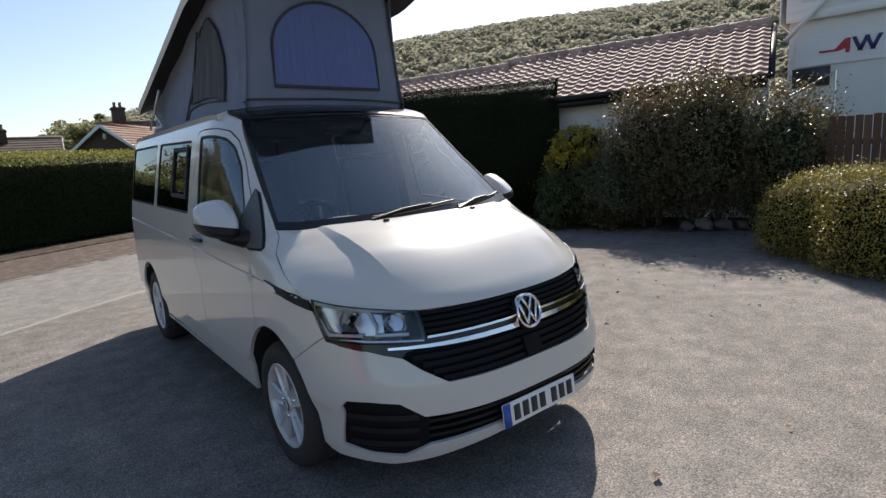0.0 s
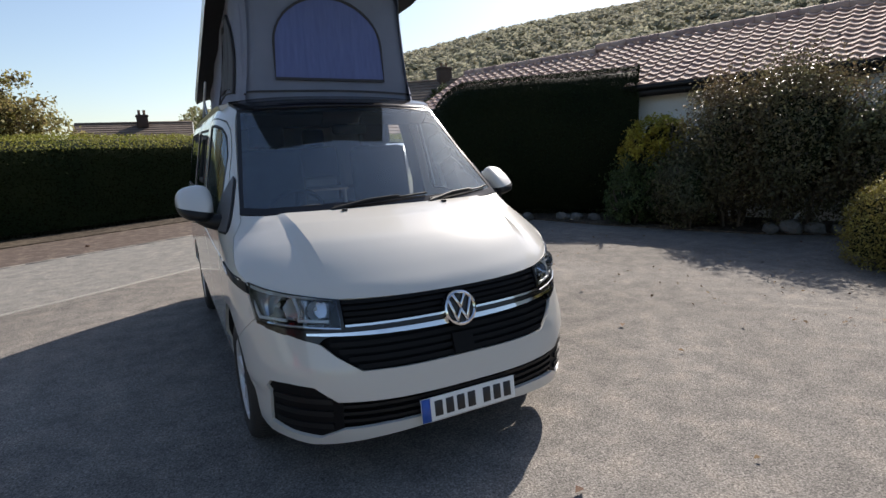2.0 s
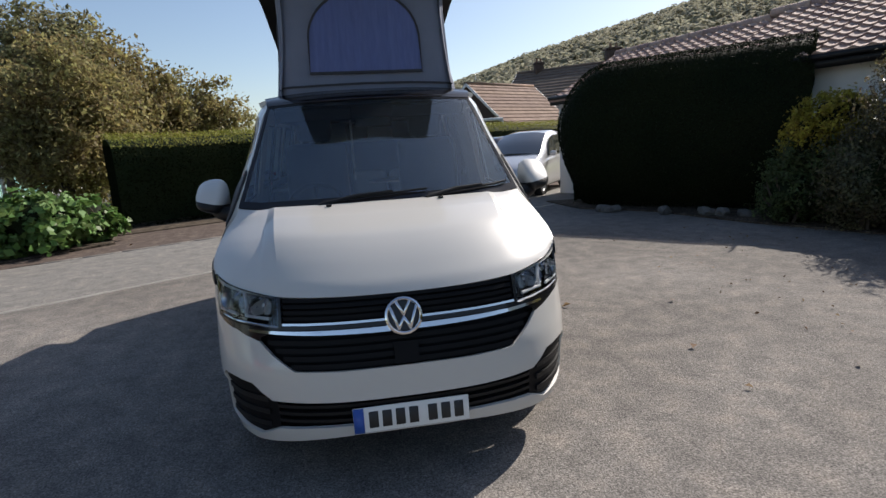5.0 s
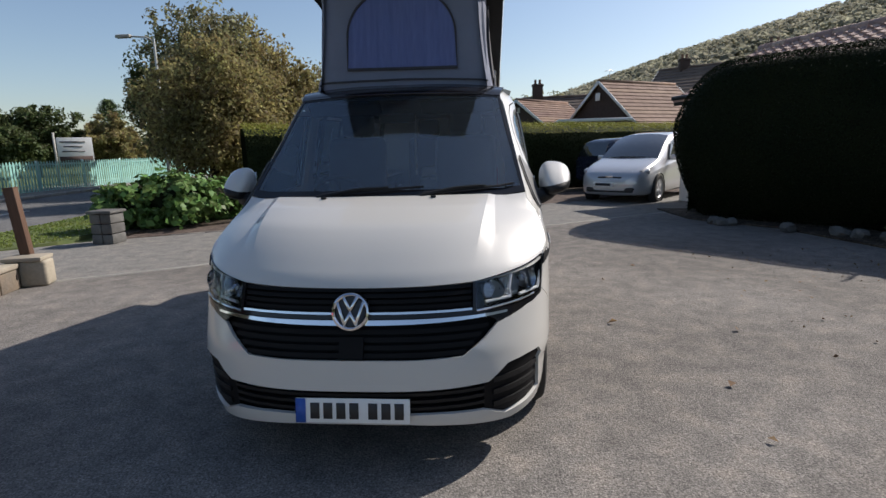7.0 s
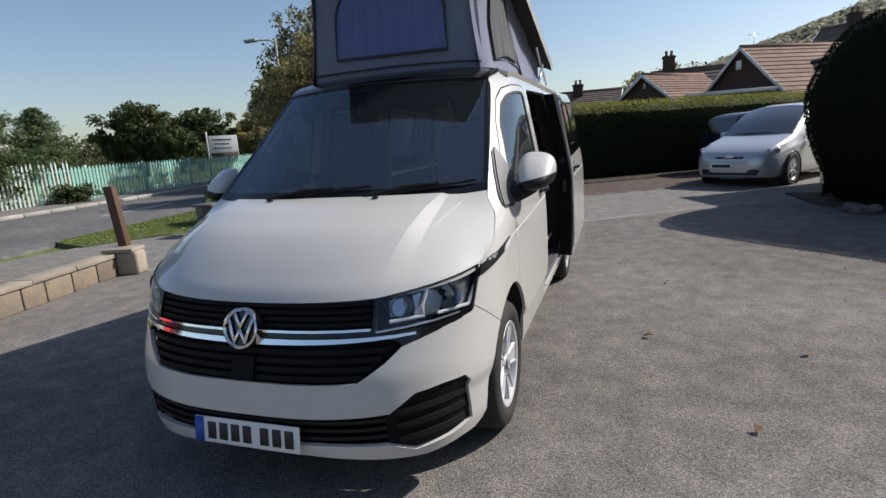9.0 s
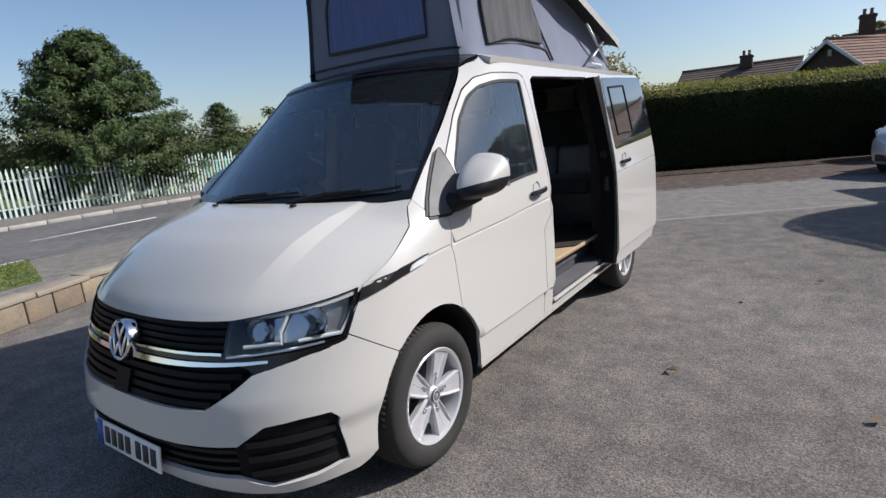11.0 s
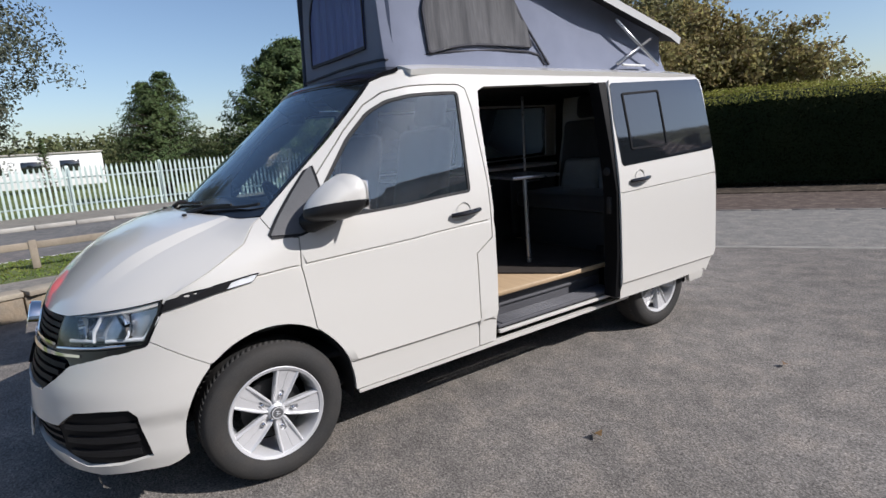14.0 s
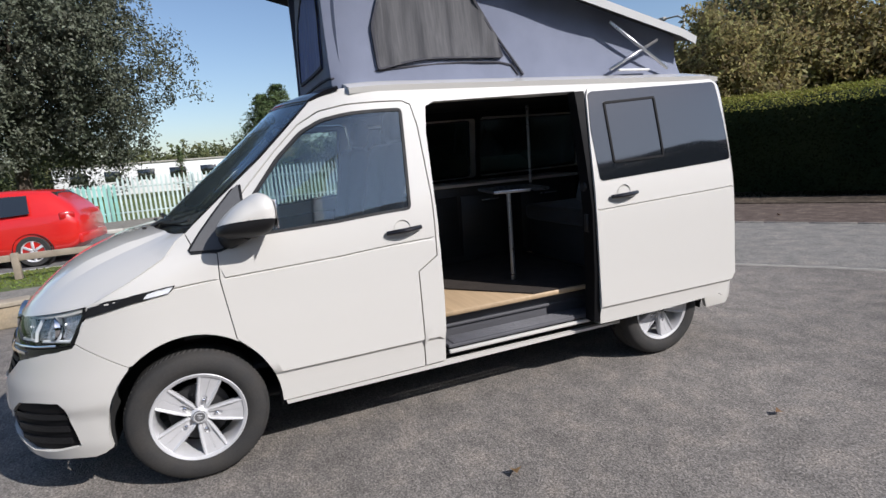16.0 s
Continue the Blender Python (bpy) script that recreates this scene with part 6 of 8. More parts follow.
def conifer(name, at, h, r, n, leaf, seed, label, bare=0.06, ragged=0.25, tips=1):
    """A trunk with whorls of upswept, drooping branches, thinner towards the tip; tips: how many leaders it has."""
    rng = np.random.default_rng(seed)
    root = thing(name, at, label=label, category="tree")
    bm = bmesh.new()
    allp, alln = [], []
    for k in range(tips):
        hh, rr = h * (1 - 0.07 * k), r * (1.0 if tips == 1 else 0.85)
        ox, oy = (0.0, 0.0) if tips == 1 else (0.20 * r * math.cos(2.4 * k + 1.2), 0.20 * r * math.sin(2.4 * k + 1.2))
        tube([(ox * 0.3, oy * 0.3, -0.05), (ox, oy, hh * 0.5), (ox, oy, hh * 0.98)], [h * 0.022, h * 0.014, 0.01], 7, bm)
        nb = 420
        ang = rng.uniform(0, 6.283, nb)
        f = rng.random(nb) ** 0.85
        zz = hh * (bare + (0.985 - bare) * f)
        prof = (1 - f) ** 0.66 * np.clip(0.70 + f * 3, 0, 1)
        ln = rr * (0.05 + 0.95 * prof) * np.clip(1 + ragged * rng.normal(0, 0.6, nb), 0.45, 1.5)
        for i in range(0, nb, 4):
            e = Vector((ox + ln[i] * math.cos(ang[i]), oy + ln[i] * math.sin(ang[i]), zz[i] + 0.12 * ln[i]))
            tube([(ox, oy, zz[i]), e], [0.02, 0.004], 4, bm)
        per = n // (nb * tips)
        t = rng.random((nb, per)) ** 0.6
        x = ln[:, None] * t
        side = rng.normal(0, 0.085, (nb, per)) * rr * (1.15 - t)
        z = zz[:, None] + 0.30 * ln[:, None] * t - 0.12 * ln[:, None] * t ** 2 + rng.normal(0, 0.02, (nb, per)) * rr
        allp.append(np.stack([ox + x * np.cos(ang)[:, None] - side * np.sin(ang)[:, None], oy + x * np.sin(ang)[:, None] + side * np.cos(ang)[:, None], z], axis=2).reshape(-1, 3))
        alln.append(np.tile((0, 0, 0.8), (nb * per, 1)) + 0.7 * np.repeat(np.stack([np.cos(ang), np.sin(ang), 0 * ang], axis=1), per, axis=0))
    part("trunk", bm, BARK, root)
    leafmesh("crown", leaves(rng, np.concatenate(allp), np.concatenate(alln), leaf, 0.4, 0.26, 0.15), L_CON, root)
    return root


limbed_tree("autumn_tree", (-11.3, 20.5, 0), 7.2, (2.5, 2.6, 3.0, 4.3), 24000, 0.15, L_OLIVE, 31, "tall olive-green tree with thinning crown", gaps=0.3)
limbed_tree("autumn_tree", (-9.6, 20.0, 0), 6.2, (3.3, 2.6, 2.7, 3.6), 40000, 0.14, L_AUTUMN, 32, "rusty autumn tree behind the hedge", gaps=0.3)
limbed_tree("autumn_tree", (-6.9, 21.3, 0), 5.0, (2.9, 2.4, 2.2, 2.6), 30000, 0.13, L_AUTUMN, 33, "brown-green tree behind the hedge", gaps=0.3)
limbed_tree("autumn_tree", (-14.4, 22.5, 0), 6.4, (2.0, 2.0, 2.7, 3.9), 15000, 0.15, L_GREEN, 34, "dark green tree near the road bend", gaps=0.3)
limbed_tree("autumn_tree", (-8.3, 14.2, 0), 4.9, (2.3, 2.0, 2.1, 2.6), 34000, 0.11, L_AUTUMN, 35, "tangled brown-leaved thicket tree at the hedge's end", gaps=0.25)
limbed_tree("grey_leaved_tree", (-21.8, -6.5, 0), 11.5, (4.4, 5.4, 4.8, 6.4), 150000, 0.115, L_EUC, 36, "large grey-green tree hanging over the steel fence", trunk_r=0.3, gaps=0.38, droop=0.08, shape=0.5, spread=0.045)
conifer("spruce", (-20.2, 8.2, 0), 6.2, 4.2, 80000, 0.19, 41, "broad green conifer behind the steel fence", 0.02, 0.16)
conifer("spruce", (-24.0, 3.1, 0), 5.4, 2.5, 26000, 0.17, 42, "dark double-topped conifer behind the steel fence", tips=3)
conifer("spruce", (-34.6, 23.0, 0), 5.1, 2.8, 14000, 0.20, 43, "distant conifer beyond the fence", 0.03)
conifer("spruce", (-34.0, 45.0, 0), 6.6, 3.0, 9000, 0.26, 44, "dark distant conifer beside the road sign", 0.03, 0.35)
conifer("spruce", (-26.5, -1.2, 0), 3.0, 0.5, 1500, 0.12, 45, "thin young conifer beyond the steel fence")
for i, (x, y, hh, r) in enumerate(((-39.8, 35.6, 6.3, 3.2), (-37.2, 39.9, 5.9, 2.8), (-35.2, 35.4, 3.8, 1.8), (-32.6, 42.9, 4.5, 2.4), (-29.0, 52.4, 6.0, 4.0))):
    limbed_tree("roadside_tree", (x, y, 0), hh, (r, r, hh * 0.42, hh * 0.56), 16000, 0.24, L_GREEN if i != 3 else L_AUTUMN, 50 + i, "round leafy tree beyond the road", gaps=0.45, trunk_r=0.25)
bush("fence_bush", [(-17.9, 12.0, 0.35, 0.9, 0.9, 0.45, 1.0)], 2500, 0.09, L_GREEN, 61, "low green bush at the fence's foot")
bush("fence_bush", [(-19.3, 9.5, 1.2, 1.6, 1.8, 1.1, 1.0), (-19.5, 5.6, 1.0, 1.0, 1.2, 0.9, 0.6)], 6000, 0.12, L_GREEN, 62, "dark bushes behind the steel fence")


# ---------------------------------------------------------------- walls, posts, fences
wall_line = [(-4.92, 2.62), (-4.55, 0.93), (-3.75, -0.9), (-3.35, -2.6), (-3.0, -5.5)]
lw = thing("low_wall", label="low wall of buff walling stone with pale coping", category="wall", kind="structure")
def on_line(pts, d):
    for a, b in zip(pts, pts[1:]):
        l = math.dist(a, b)
        if d <= l:
            return (a[0] + (b[0] - a[0]) * d / l, a[1] + (b[1] - a[1]) * d / l, math.degrees(math.atan2(b[1] - a[1], b[0] - a[0])))
        d -= l
    return (*pts[-1], 0)


rnd = random.Random(7)
d = 0.0
while d < 8.2:
    l = rnd.uniform(0.30, 0.46)
    x, y, a = on_line(wall_line, d + l / 2)
    part("stone", box((l - 0.012, 0.20, 0.24), (x - 0.08, y, 0.12), Matrix.Rotation(radians(a), 4, "Z") @ Matrix.Rotation(rnd.uniform(-0.02, 0.02), 4, "X"), 0.018, 2), STONE, lw)
    d += l
d = 0.0
while d < 8.2:
    l = rnd.uniform(0.55, 0.8)
    x, y, a = on_line(wall_line, d + l / 2)
    part("coping_stone", box((l - 0.01, 0.27, 0.055), (x - 0.10, y, 0.272 + rnd.uniform(-0.004, 0.004)), Matrix.Rotation(radians(a + rnd.uniform(-1, 1)), 4, "Z"), 0.012, 2), COPING, lw)
    d += l
pier = thing("wall_pier", label="rough stone block at the end of the low wall", category="wall", kind="structure")
part("stone", box((0.30, 0.26, 0.31), (-4.84, 2.82, 0.155), Matrix.Rotation(0.35, 4, "Z"), 0.035, 3), COPING, pier)
part("stone", box((0.13, 0.24, 0.30), (-5.06, 2.74, 0.15), Matrix.Rotation(0.35, 4, "Z"), 0.02, 2), STONE, pier)
part("coping_stone", box((0.42, 0.32, 0.05), (-4.92, 2.80, 0.335), Matrix.Rotation(0.30, 4, "Z"), 0.012, 2), COPING, pier)
post = thing("timber_post", (-5.28, 2.92, 0), label="leaning brown timber post behind the low wall", category="post")
part("shaft", box((0.115, 0.115, 1.17), (0.0, 0.0, 0.585), None, 0.008, 2), TIMBER, post)
part("cap", box((0.12, 0.12, 0.02), (0, 0, 1.172), None, 0.006, 2), TIMBER, post)
post.matrix_world = Matrix.Translation((-5.01, 2.94, 0.0)) @ pose(0, 0, 0, 0, -4.5, 18)
pl2 = thing("gate_pier", label="squat dark stone pier beside the broad-leaved shrub", category="wall", kind="structure")
for i in range(3):
    for j in range(2):
        part("stone", box((0.19, 0.36, 0.17), (-6.18 + 0.20 * j, 5.78, 0.09 + 0.18 * i), None, 0.02, 2), ROCK, pl2)
part("coping_stone", box((0.46, 0.42, 0.05), (-6.08, 5.78, 0.565), None, 0.012), ROCK, pl2)
lw2 = thing("garden_wall", label="low dark wall beyond the broad-leaved shrub", category="wall", kind="structure")
part("stone", box((0.5, 1.6, 0.5), (-9.0, 12.4, 0.25), Matrix.Rotation(0.4, 4, "Z"), 0.03, 2), ROCK, lw2)

rail = thing("knee_rail", label="weathered timber knee rail along the grass verge", category="fence")
for i in range(6):
    y = 0.58 - 1.75 * i
    x = -7.15 + 0.06 * i
    part("post", box((0.10, 0.10, 0.44), (x, y, 0.26), None, 0.01, 2), GREYWOOD, rail)
    if i:
        part("rail", box((0.06, 1.80, 0.11), (x - 0.03, y + 0.875, 0.40), Matrix.Rotation(0.034, 4, "Z"), 0.012, 2), GREYWOOD, rail)

# steel palisade fence beyond the road
def fence_x(y):
    return -18.3 - 0.02 * y


pf = thing("palisade_fence", label="steel palisade fence, pale grey and faded green, with pointed pales", category="fence")
pale = prism([(-0.034, 0.0), (0.034, 0.0), (0.034, 1.42), (0.018, 1.50), (0.0, 1.56), (-0.018, 1.50), (-0.034, 1.42)], 0.008, pose(0, 0, 0, 90, 0, 90))
pm = bpy.data.meshes.new("pale")
pale.to_mesh(pm)
pale.free()
pg = pm.copy()
for v in pg.vertices:
    v.co.y *= 1.5
    v.co.z *= 0.86
pm.materials.append(PALISADE)
pg.materials.append(PALISADE_G)
n = 0
y = -12.0
rest = {0: [], 1: []}
while y < 34:
    green = y < -2.9 or y > 12.5 or (10.8 < y < 12.5 and n % 3 == 0)
    at = (fence_x(y) + 0.02, y, 0.05)
    if -10.0 <= y < 26:
        ob = new("pale", pg if green else pm)
        ob.location = at
        ob.parent = pf
    else:
        rest[int(green)].append(at)
    n += 1
    y += 0.152 if y < 14 else 0.16
for gi, pts in rest.items():
    if pts:
        src = pg if gi else pm
        co = [v.co for v in src.vertices]
        fs = [tuple(f.vertices) for f in src.polygons]
        ob = raw("far_pales", [c + Vector(p) for p in pts for c in co], [tuple(i + k * len(co) for i in f) for k in range(len(pts)) for f in fs], PALISADE_G if gi else PALISADE, pf, smooth=False)
        tagged(ob, kind="stuff")
for i in range(17):
    y = -11.5 + 2.75 * i
    hp_ = 1.62 if -2.9 < y < 12.5 else 1.40
    part("post", box((0.07, 0.10, hp_), (fence_x(y) - 0.05, y, hp_ / 2), None, 0.006, 1), PALISADE, pf)
    for z in (0.35, 1.22):
        part("cross_rail", box((0.03, 2.75, 0.05), (fence_x(y + 1.37) - 0.02, y + 1.37, z), Matrix.Rotation(0.02, 4, "Z"), 0, 1), PALISADE, pf)

# stones at the foot of the rounded hedge
for i in range(9):
    r = random.Random(100 + i)
    t = r.random()
    x, y = along((4.45, 8.35), -52, 0.6 + 3.2 * t)
    x += -0.28 + r.uniform(-0.15, 0.15)
    y += -0.35 + r.uniform(-0.15, 0.15)
    s = r.uniform(0.06, 0.13)
    bm = bmesh.new()
    bmesh.ops.create_icosphere(bm, subdivisions=2, radius=1.0)
    for v in bm.verts:
        k = 1 + 0.35 * noise.noise(v.co * 1.3 + Vector((i * 5.1, 0, 0)))
        v.co = Vector((v.co.x * s * k * 1.2, v.co.y * s * k, v.co.z * s * 0.8 * k))
    ob = part("rockery_stone", bm, ROCK, smooth=False)
    ob.matrix_world = pose(x, y, s * 0.55, r.uniform(-15, 15), r.uniform(-15, 15), r.uniform(0, 180))
    tagged(ob, "rough grey limestone rock at the hedge's foot", "rock", "rockery stones")

for i, (x, y, s) in enumerate(((7.25, 2.05, 0.11), (7.45, 1.85, 0.15), (7.62, 1.60, 0.13), (7.80, 1.36, 0.10), (8.0, 1.1, 0.12))):
    r = random.Random(140 + i)
    bm = bmesh.new()
    bmesh.ops.create_icosphere(bm, subdivisions=2, radius=1.0)
    for v in bm.verts:
        k = 1 + 0.35 * noise.noise(v.co * 1.3 + Vector((i * 3.7, 2, 0)))
        v.co = Vector((v.co.x * s * k * 1.2, v.co.y * s * k, v.co.z * s * 0.85 * k))
    ob = part("rockery_stone", bm, ROCK, smooth=False)
    ob.matrix_world = pose(x, y, 0.03 + s * 0.55, r.uniform(-15, 15), r.uniform(-15, 15), r.uniform(0, 180))
    tagged(ob, "rough grey limestone rock under the tall shrub", "rock", "rockery stones")

# bent hoop under the large shrub
hoop = thing("garden_hoop", (7.72, 1.78, 0.06), label="pale bent plastic hoop standing under the shrub", category="hoop")
part("bar", tube([Vector((0.19 * math.cos(math.pi * i / 14), -0.14 * math.cos(math.pi * i / 14), -0.05 + 0.34 * math.sin(math.pi * i / 14))) for i in range(15)], 0.014, 8), WHITEPL, hoop)

# fallen leaves
rng = np.random.default_rng(9)
spots = [(1.67, 1.40, 0.07), (2.13, 0.18, 0.06), (2.62, 1.22, 0.09), (2.05, -0.48, 0.05), (3.2, 2.4, 0.05), (0.3, -1.35, 0.06), (2.4, 3.6, 0.06), (1.2, -1.6, 0.05), (4.2, 3.0, 0.05), (3.7, 0.6, 0.05), (-2.6, 9.2, 0.10), (-4.5, 7.9, 0.1), (2.9, -0.4, 0.045), (1.9, 2.9, 0.05)]
for i, (x, y, s) in enumerate(spots):
    v = leaves(rng, np.array([[x, y, 0.018]]), np.array([[0.0, 0.0, 1.0]]), s, 0.25, 0.7, 0.5)
    tagged(leafmesh("fallen_leaf", v, DRYLEAF), "dry brown leaf lying on the tarmac", "leaf", "fallen leaves")
p = np.column_stack([rng.uniform(3.0, 8.0, 260), rng.uniform(-1.5, 5.0, 260), np.full(260, 0.015)])
tagged(leafmesh("leaf_litter", leaves(rng, p, np.tile((0, 0, 1.0), (260, 1)), 0.035, 0.4, 0.7, 0.3), DRYLEAF), "small scattered leaf litter by the shrubs", "leaf litter", kind="stuff")

# lamp posts and sign board
LAMPPOST = mat("pale_grey_column", (0.55, 0.55, 0.52), 0.5, 0.2, var=0.1)


def street_lamp(x, y, h, rz):
    l = thing("street_lamp", (x, y, 0), rz, "slim grey steel street lamp beside the road", "street lamp", "street lamps")
    part("column", tube([(0, 0, 0), (0, 0, 1.2), (0, 0, h)], [0.08, 0.06, 0.04], 10), LAMPPOST, l)
    part("arm", tube([(0, 0, h - 0.1), (0.25, 0, h + 0.06), (1.0, 0, h + 0.12)], 0.03, 8), KERB, l)
    part("lantern", box((0.55, 0.2, 0.12), (1.1, 0, h + 0.12), None, 0.04, 2), KERB, l)


street_lamp(-11.1, 16.0, 5.55, 180)
street_lamp(-36.5, 50.0, 5.0, 180)
sb = thing("sign_board", (-22.9, 26.2, -0.12), 43, "white sign board with grey and brown panels on a post", "sign")
for x in (-0.85,):
    part("post", rod((x, 0, 0), (x, 0, 3.0), 0.06, None, 10), KERB, sb)
part("board", box((1.7, 0.06, 1.45), (0.1, 0, 2.0), None, 0.02), WHITEPL, sb)
part("panel", box((1.6, 0.01, 0.34), (0.1, -0.038, 1.50), None), BRICK, sb)
for i, (w, z) in enumerate(((1.2, 2.48), (0.9, 2.22), (1.1, 1.95))):
    part("text_bar", box((w, 0.01, 0.07), (0.0, -0.038, z), None), DARKMETAL, sb)


# ---------------------------------------------------------------- houses
def roof_slope(bm, a, b, c, d, rows, material_index=0, wave=0.0, cols=0):
    """Tile courses from the eave a-b up to the ridge d-c: each course laps the one below."""
    a, b, c, d = Vector(a), Vector(b), Vector(c), Vector(d)
    nrm = (b - a).cross(d - a).normalized()
    for i in range(rows):
        t0, t1 = i / rows, (i + 1.12) / rows
        p, q = a.lerp(d, t0), b.lerp(c, t0)
        r, s = b.lerp(c, min(1, t1)), a.lerp(d, min(1, t1))
        up, lo = nrm * 0.05, nrm * 0.015
        v = [bm.verts.new(x) for x in (p + up, q + up, r + lo, s + lo, p, q)]
        bm.faces.new((v[0], v[1], v[2], v[3])).material_index = material_index
        bm.faces.new((v[4], v[5], v[1], v[0])).material_index = material_index


def chimney(x, y, z0, z1, w, parent, label=""):
    ch = part("chimney", box((w, w * 0.8, z1 - z0), (x, y, (z0 + z1) / 2), None, 0.01, 1), BRICK, parent)
    part("chimney_cap", box((w * 1.15, w * 0.95, 0.10), (x, y, z1 - 0.1), None, 0.01, 1), BRICK, ch)
    for i in (-1, 1):
        part("chimney_pot", turned([(0.09, 0), (0.10, 0.05), (0.08, 0.10), (0.085, 0.28), (0.10, 0.30), (0.07, 0.30)], 12, None, Matrix.Translation((x + i * w * 0.22, y, z1))), TILE_B, ch)


def house(name, g0, g1, half, eave, ridge, tile, label, chim=None, gable=BRICK, rows=12, barge=True):
    """A house with a gable at g0 and g1, the ridge between them; half: half its width."""
    h = thing(name, label=label, category="house")
    g0, g1 = Vector((*g0, 0)), Vector((*g1, 0))
    d = (g1 - g0).normalized()
    n = Vector((-d.y, d.x, 0))
    up = Vector((0, 0, 1))
    bm = bmesh.new()
    q = [g0 - n * half, g0 + n * half, g1 + n * half, g1 - n * half]
    lo = [bm.verts.new(p) for p in q]
    hi = [bm.verts.new(p + up * eave) for p in q]
    t0, t1 = bm.verts.new(g0 + up * (ridge - 0.05)), bm.verts.new(g1 + up * (ridge - 0.05))
    for i in range(4):
        j = (i + 1) % 4
        if i in (0, 2):
            bm.faces.new((lo[i], lo[j], hi[j], t0 if i == 0 else t1, hi[i]))
        else:
            bm.faces.new((lo[i], lo[j], hi[j], hi[i]))
    bmesh.ops.recalc_face_normals(bm, faces=bm.faces[:])
    part("wall", bm, gable, h, smooth=False)
    ov, oh = 0.35, 0.3
    k = (ridge - eave) / half
    rf = part("roof", tube([g0 - d * oh + up * (ridge + 0.02), g1 + d * oh + up * (ridge + 0.02)], 0.11, 8), tile, h)
    for s in (1, -1):
        e0 = g0 - d * oh + n * s * (half + ov) + up * (eave - ov * k)
        e1 = g1 + d * oh + n * s * (half + ov) + up * (eave - ov * k)
        r0, r1 = g0 - d * oh + up * ridge, g1 + d * oh + up * ridge
        lo_a, lo_b, hi_b, hi_a = (e1, e0, r0, r1) if s > 0 else (e0, e1, r1, r0)
        for i in range(rows):
            t0, t1 = i / rows, (i + 1) / rows
            bm = bmesh.new()
            roof_slope(bm, lo_a.lerp(hi_a, t0), lo_b.lerp(hi_b, t0), lo_b.lerp(hi_b, t1), lo_a.lerp(hi_a, t1), 1)
            part("tile_course", bm, tile, rf, smooth=False)
    for g, sg_ in ((g0, -1), (g1, 1)):
        for s in (1, -1):
            a = g + d * sg_ * (oh + 0.02) + n * s * (half + ov) + up * (eave - ov * k - 0.06)
            b = g + d * sg_ * (oh + 0.02) + up * (ridge - 0.04)
            m = Matrix.Translation((a + b) / 2) @ (b - a).to_track_quat("Y", "Z").to_matrix().to_4x4()
            part("bargeboard", box((0.03, (b - a).length, 0.16), m.translation, m.to_3x3().to_4x4()), WHITEPL, h)
    for s in (1, -1):
        a = g0 - d * oh + n * s * (half + ov + 0.04) + up * (eave - ov * k - 0.05)
        b = g1 + d * oh + n * s * (half + ov + 0.04) + up * (eave - ov * k - 0.05)
        part("gutter", tube([a, b], 0.055, 8), WHITEPL, h)
    if chim:
        for cx, cy, z0, z1, w in chim:
            chimney(cx, cy, z0, z1, w, h)
    return h


hA = house("bungalow", (2.58, 31.6), (5.9, 35.5), 2.2, 2.7, 4.30, TILE_B, "brown-tiled bungalow with a brick gable behind the hedge")
part("vent", box((0.25, 0.05, 0.3), (2.58, 31.55, 3.7), Matrix.Rotation(0.7, 4, "Z"), 0.01, 1), WHITEPL, hA)
hB = house("bungalow", (7.5, 31.1), (12.6, 34.4), 2.9, 2.75, 5.2, TILE_B, "brown-tiled bungalow with white bargeboards and dark gable")
part("vent", box((0.35, 0.05, 0.45), (7.22, 30.92, 4.3), Matrix.Rotation(-0.99, 4, "Z"), 0.01, 1), WHITEPL, hB)
house("bungalow", (13.44, 39.05), (23.68, 30.57), 4.8, 3.15, 6.67, TILE_G, "grey-brown tiled house with chimneys on the slope behind the round hedge", [(18.88, 34.57, 6.11, 7.63, 0.95), (14.56, 38.09, 6.27, 7.31, 0.65)], rows=16)
house("bungalow", (-5.5, 40.5), (1.0, 40.0), 3.0, 2.5, 4.2, TILE_G, "low dark-roofed house behind the hedge", [(-1.8, 39.8, 3.9, 4.75, 0.7)], RENDERW)
house("bungalow", (3.4, 37.5), (10.0, 36.2), 3.2, 2.5, 4.85, TILE_G, "dark-tiled house with a brick chimney beyond the bungalows", [(4.15, 36.6, 4.5, 5.75, 0.7)])
gar = thing("garage", label="flat-roofed garage with a white fascia behind the hedge", category="garage")
part("wall", box((3.0, 4.5, 2.55), (5.7, 25.2, 1.275), Matrix.Rotation(-0.06, 4, "Z"), 0.01, 1), BRICK, gar)
part("roof", box((3.3, 4.8, 0.14), (5.7, 25.2, 2.62), Matrix.Rotation(-0.06, 4, "Z"), 0.01, 1), WHITEPL, gar)
aer = thing("television_aerial", (8.0, 31.5, 5.1), label="thin metal roof aerial", category="aerial")
part("mast", rod((0, 0, 0), (0, 0, 0.8), 0.015, None, 6), ALU, aer)
part("boom", rod((-0.3, 0, 0.75), (0.3, 0.1, 0.75), 0.01, None, 6), ALU, aer)
for i in range(5):
    part("element", rod((-0.25 + 0.12 * i, 0.02 * i - 0.2, 0.75), (-0.25 + 0.12 * i, 0.02 * i + 0.2, 0.75), 0.006, None, 5), ALU, aer)

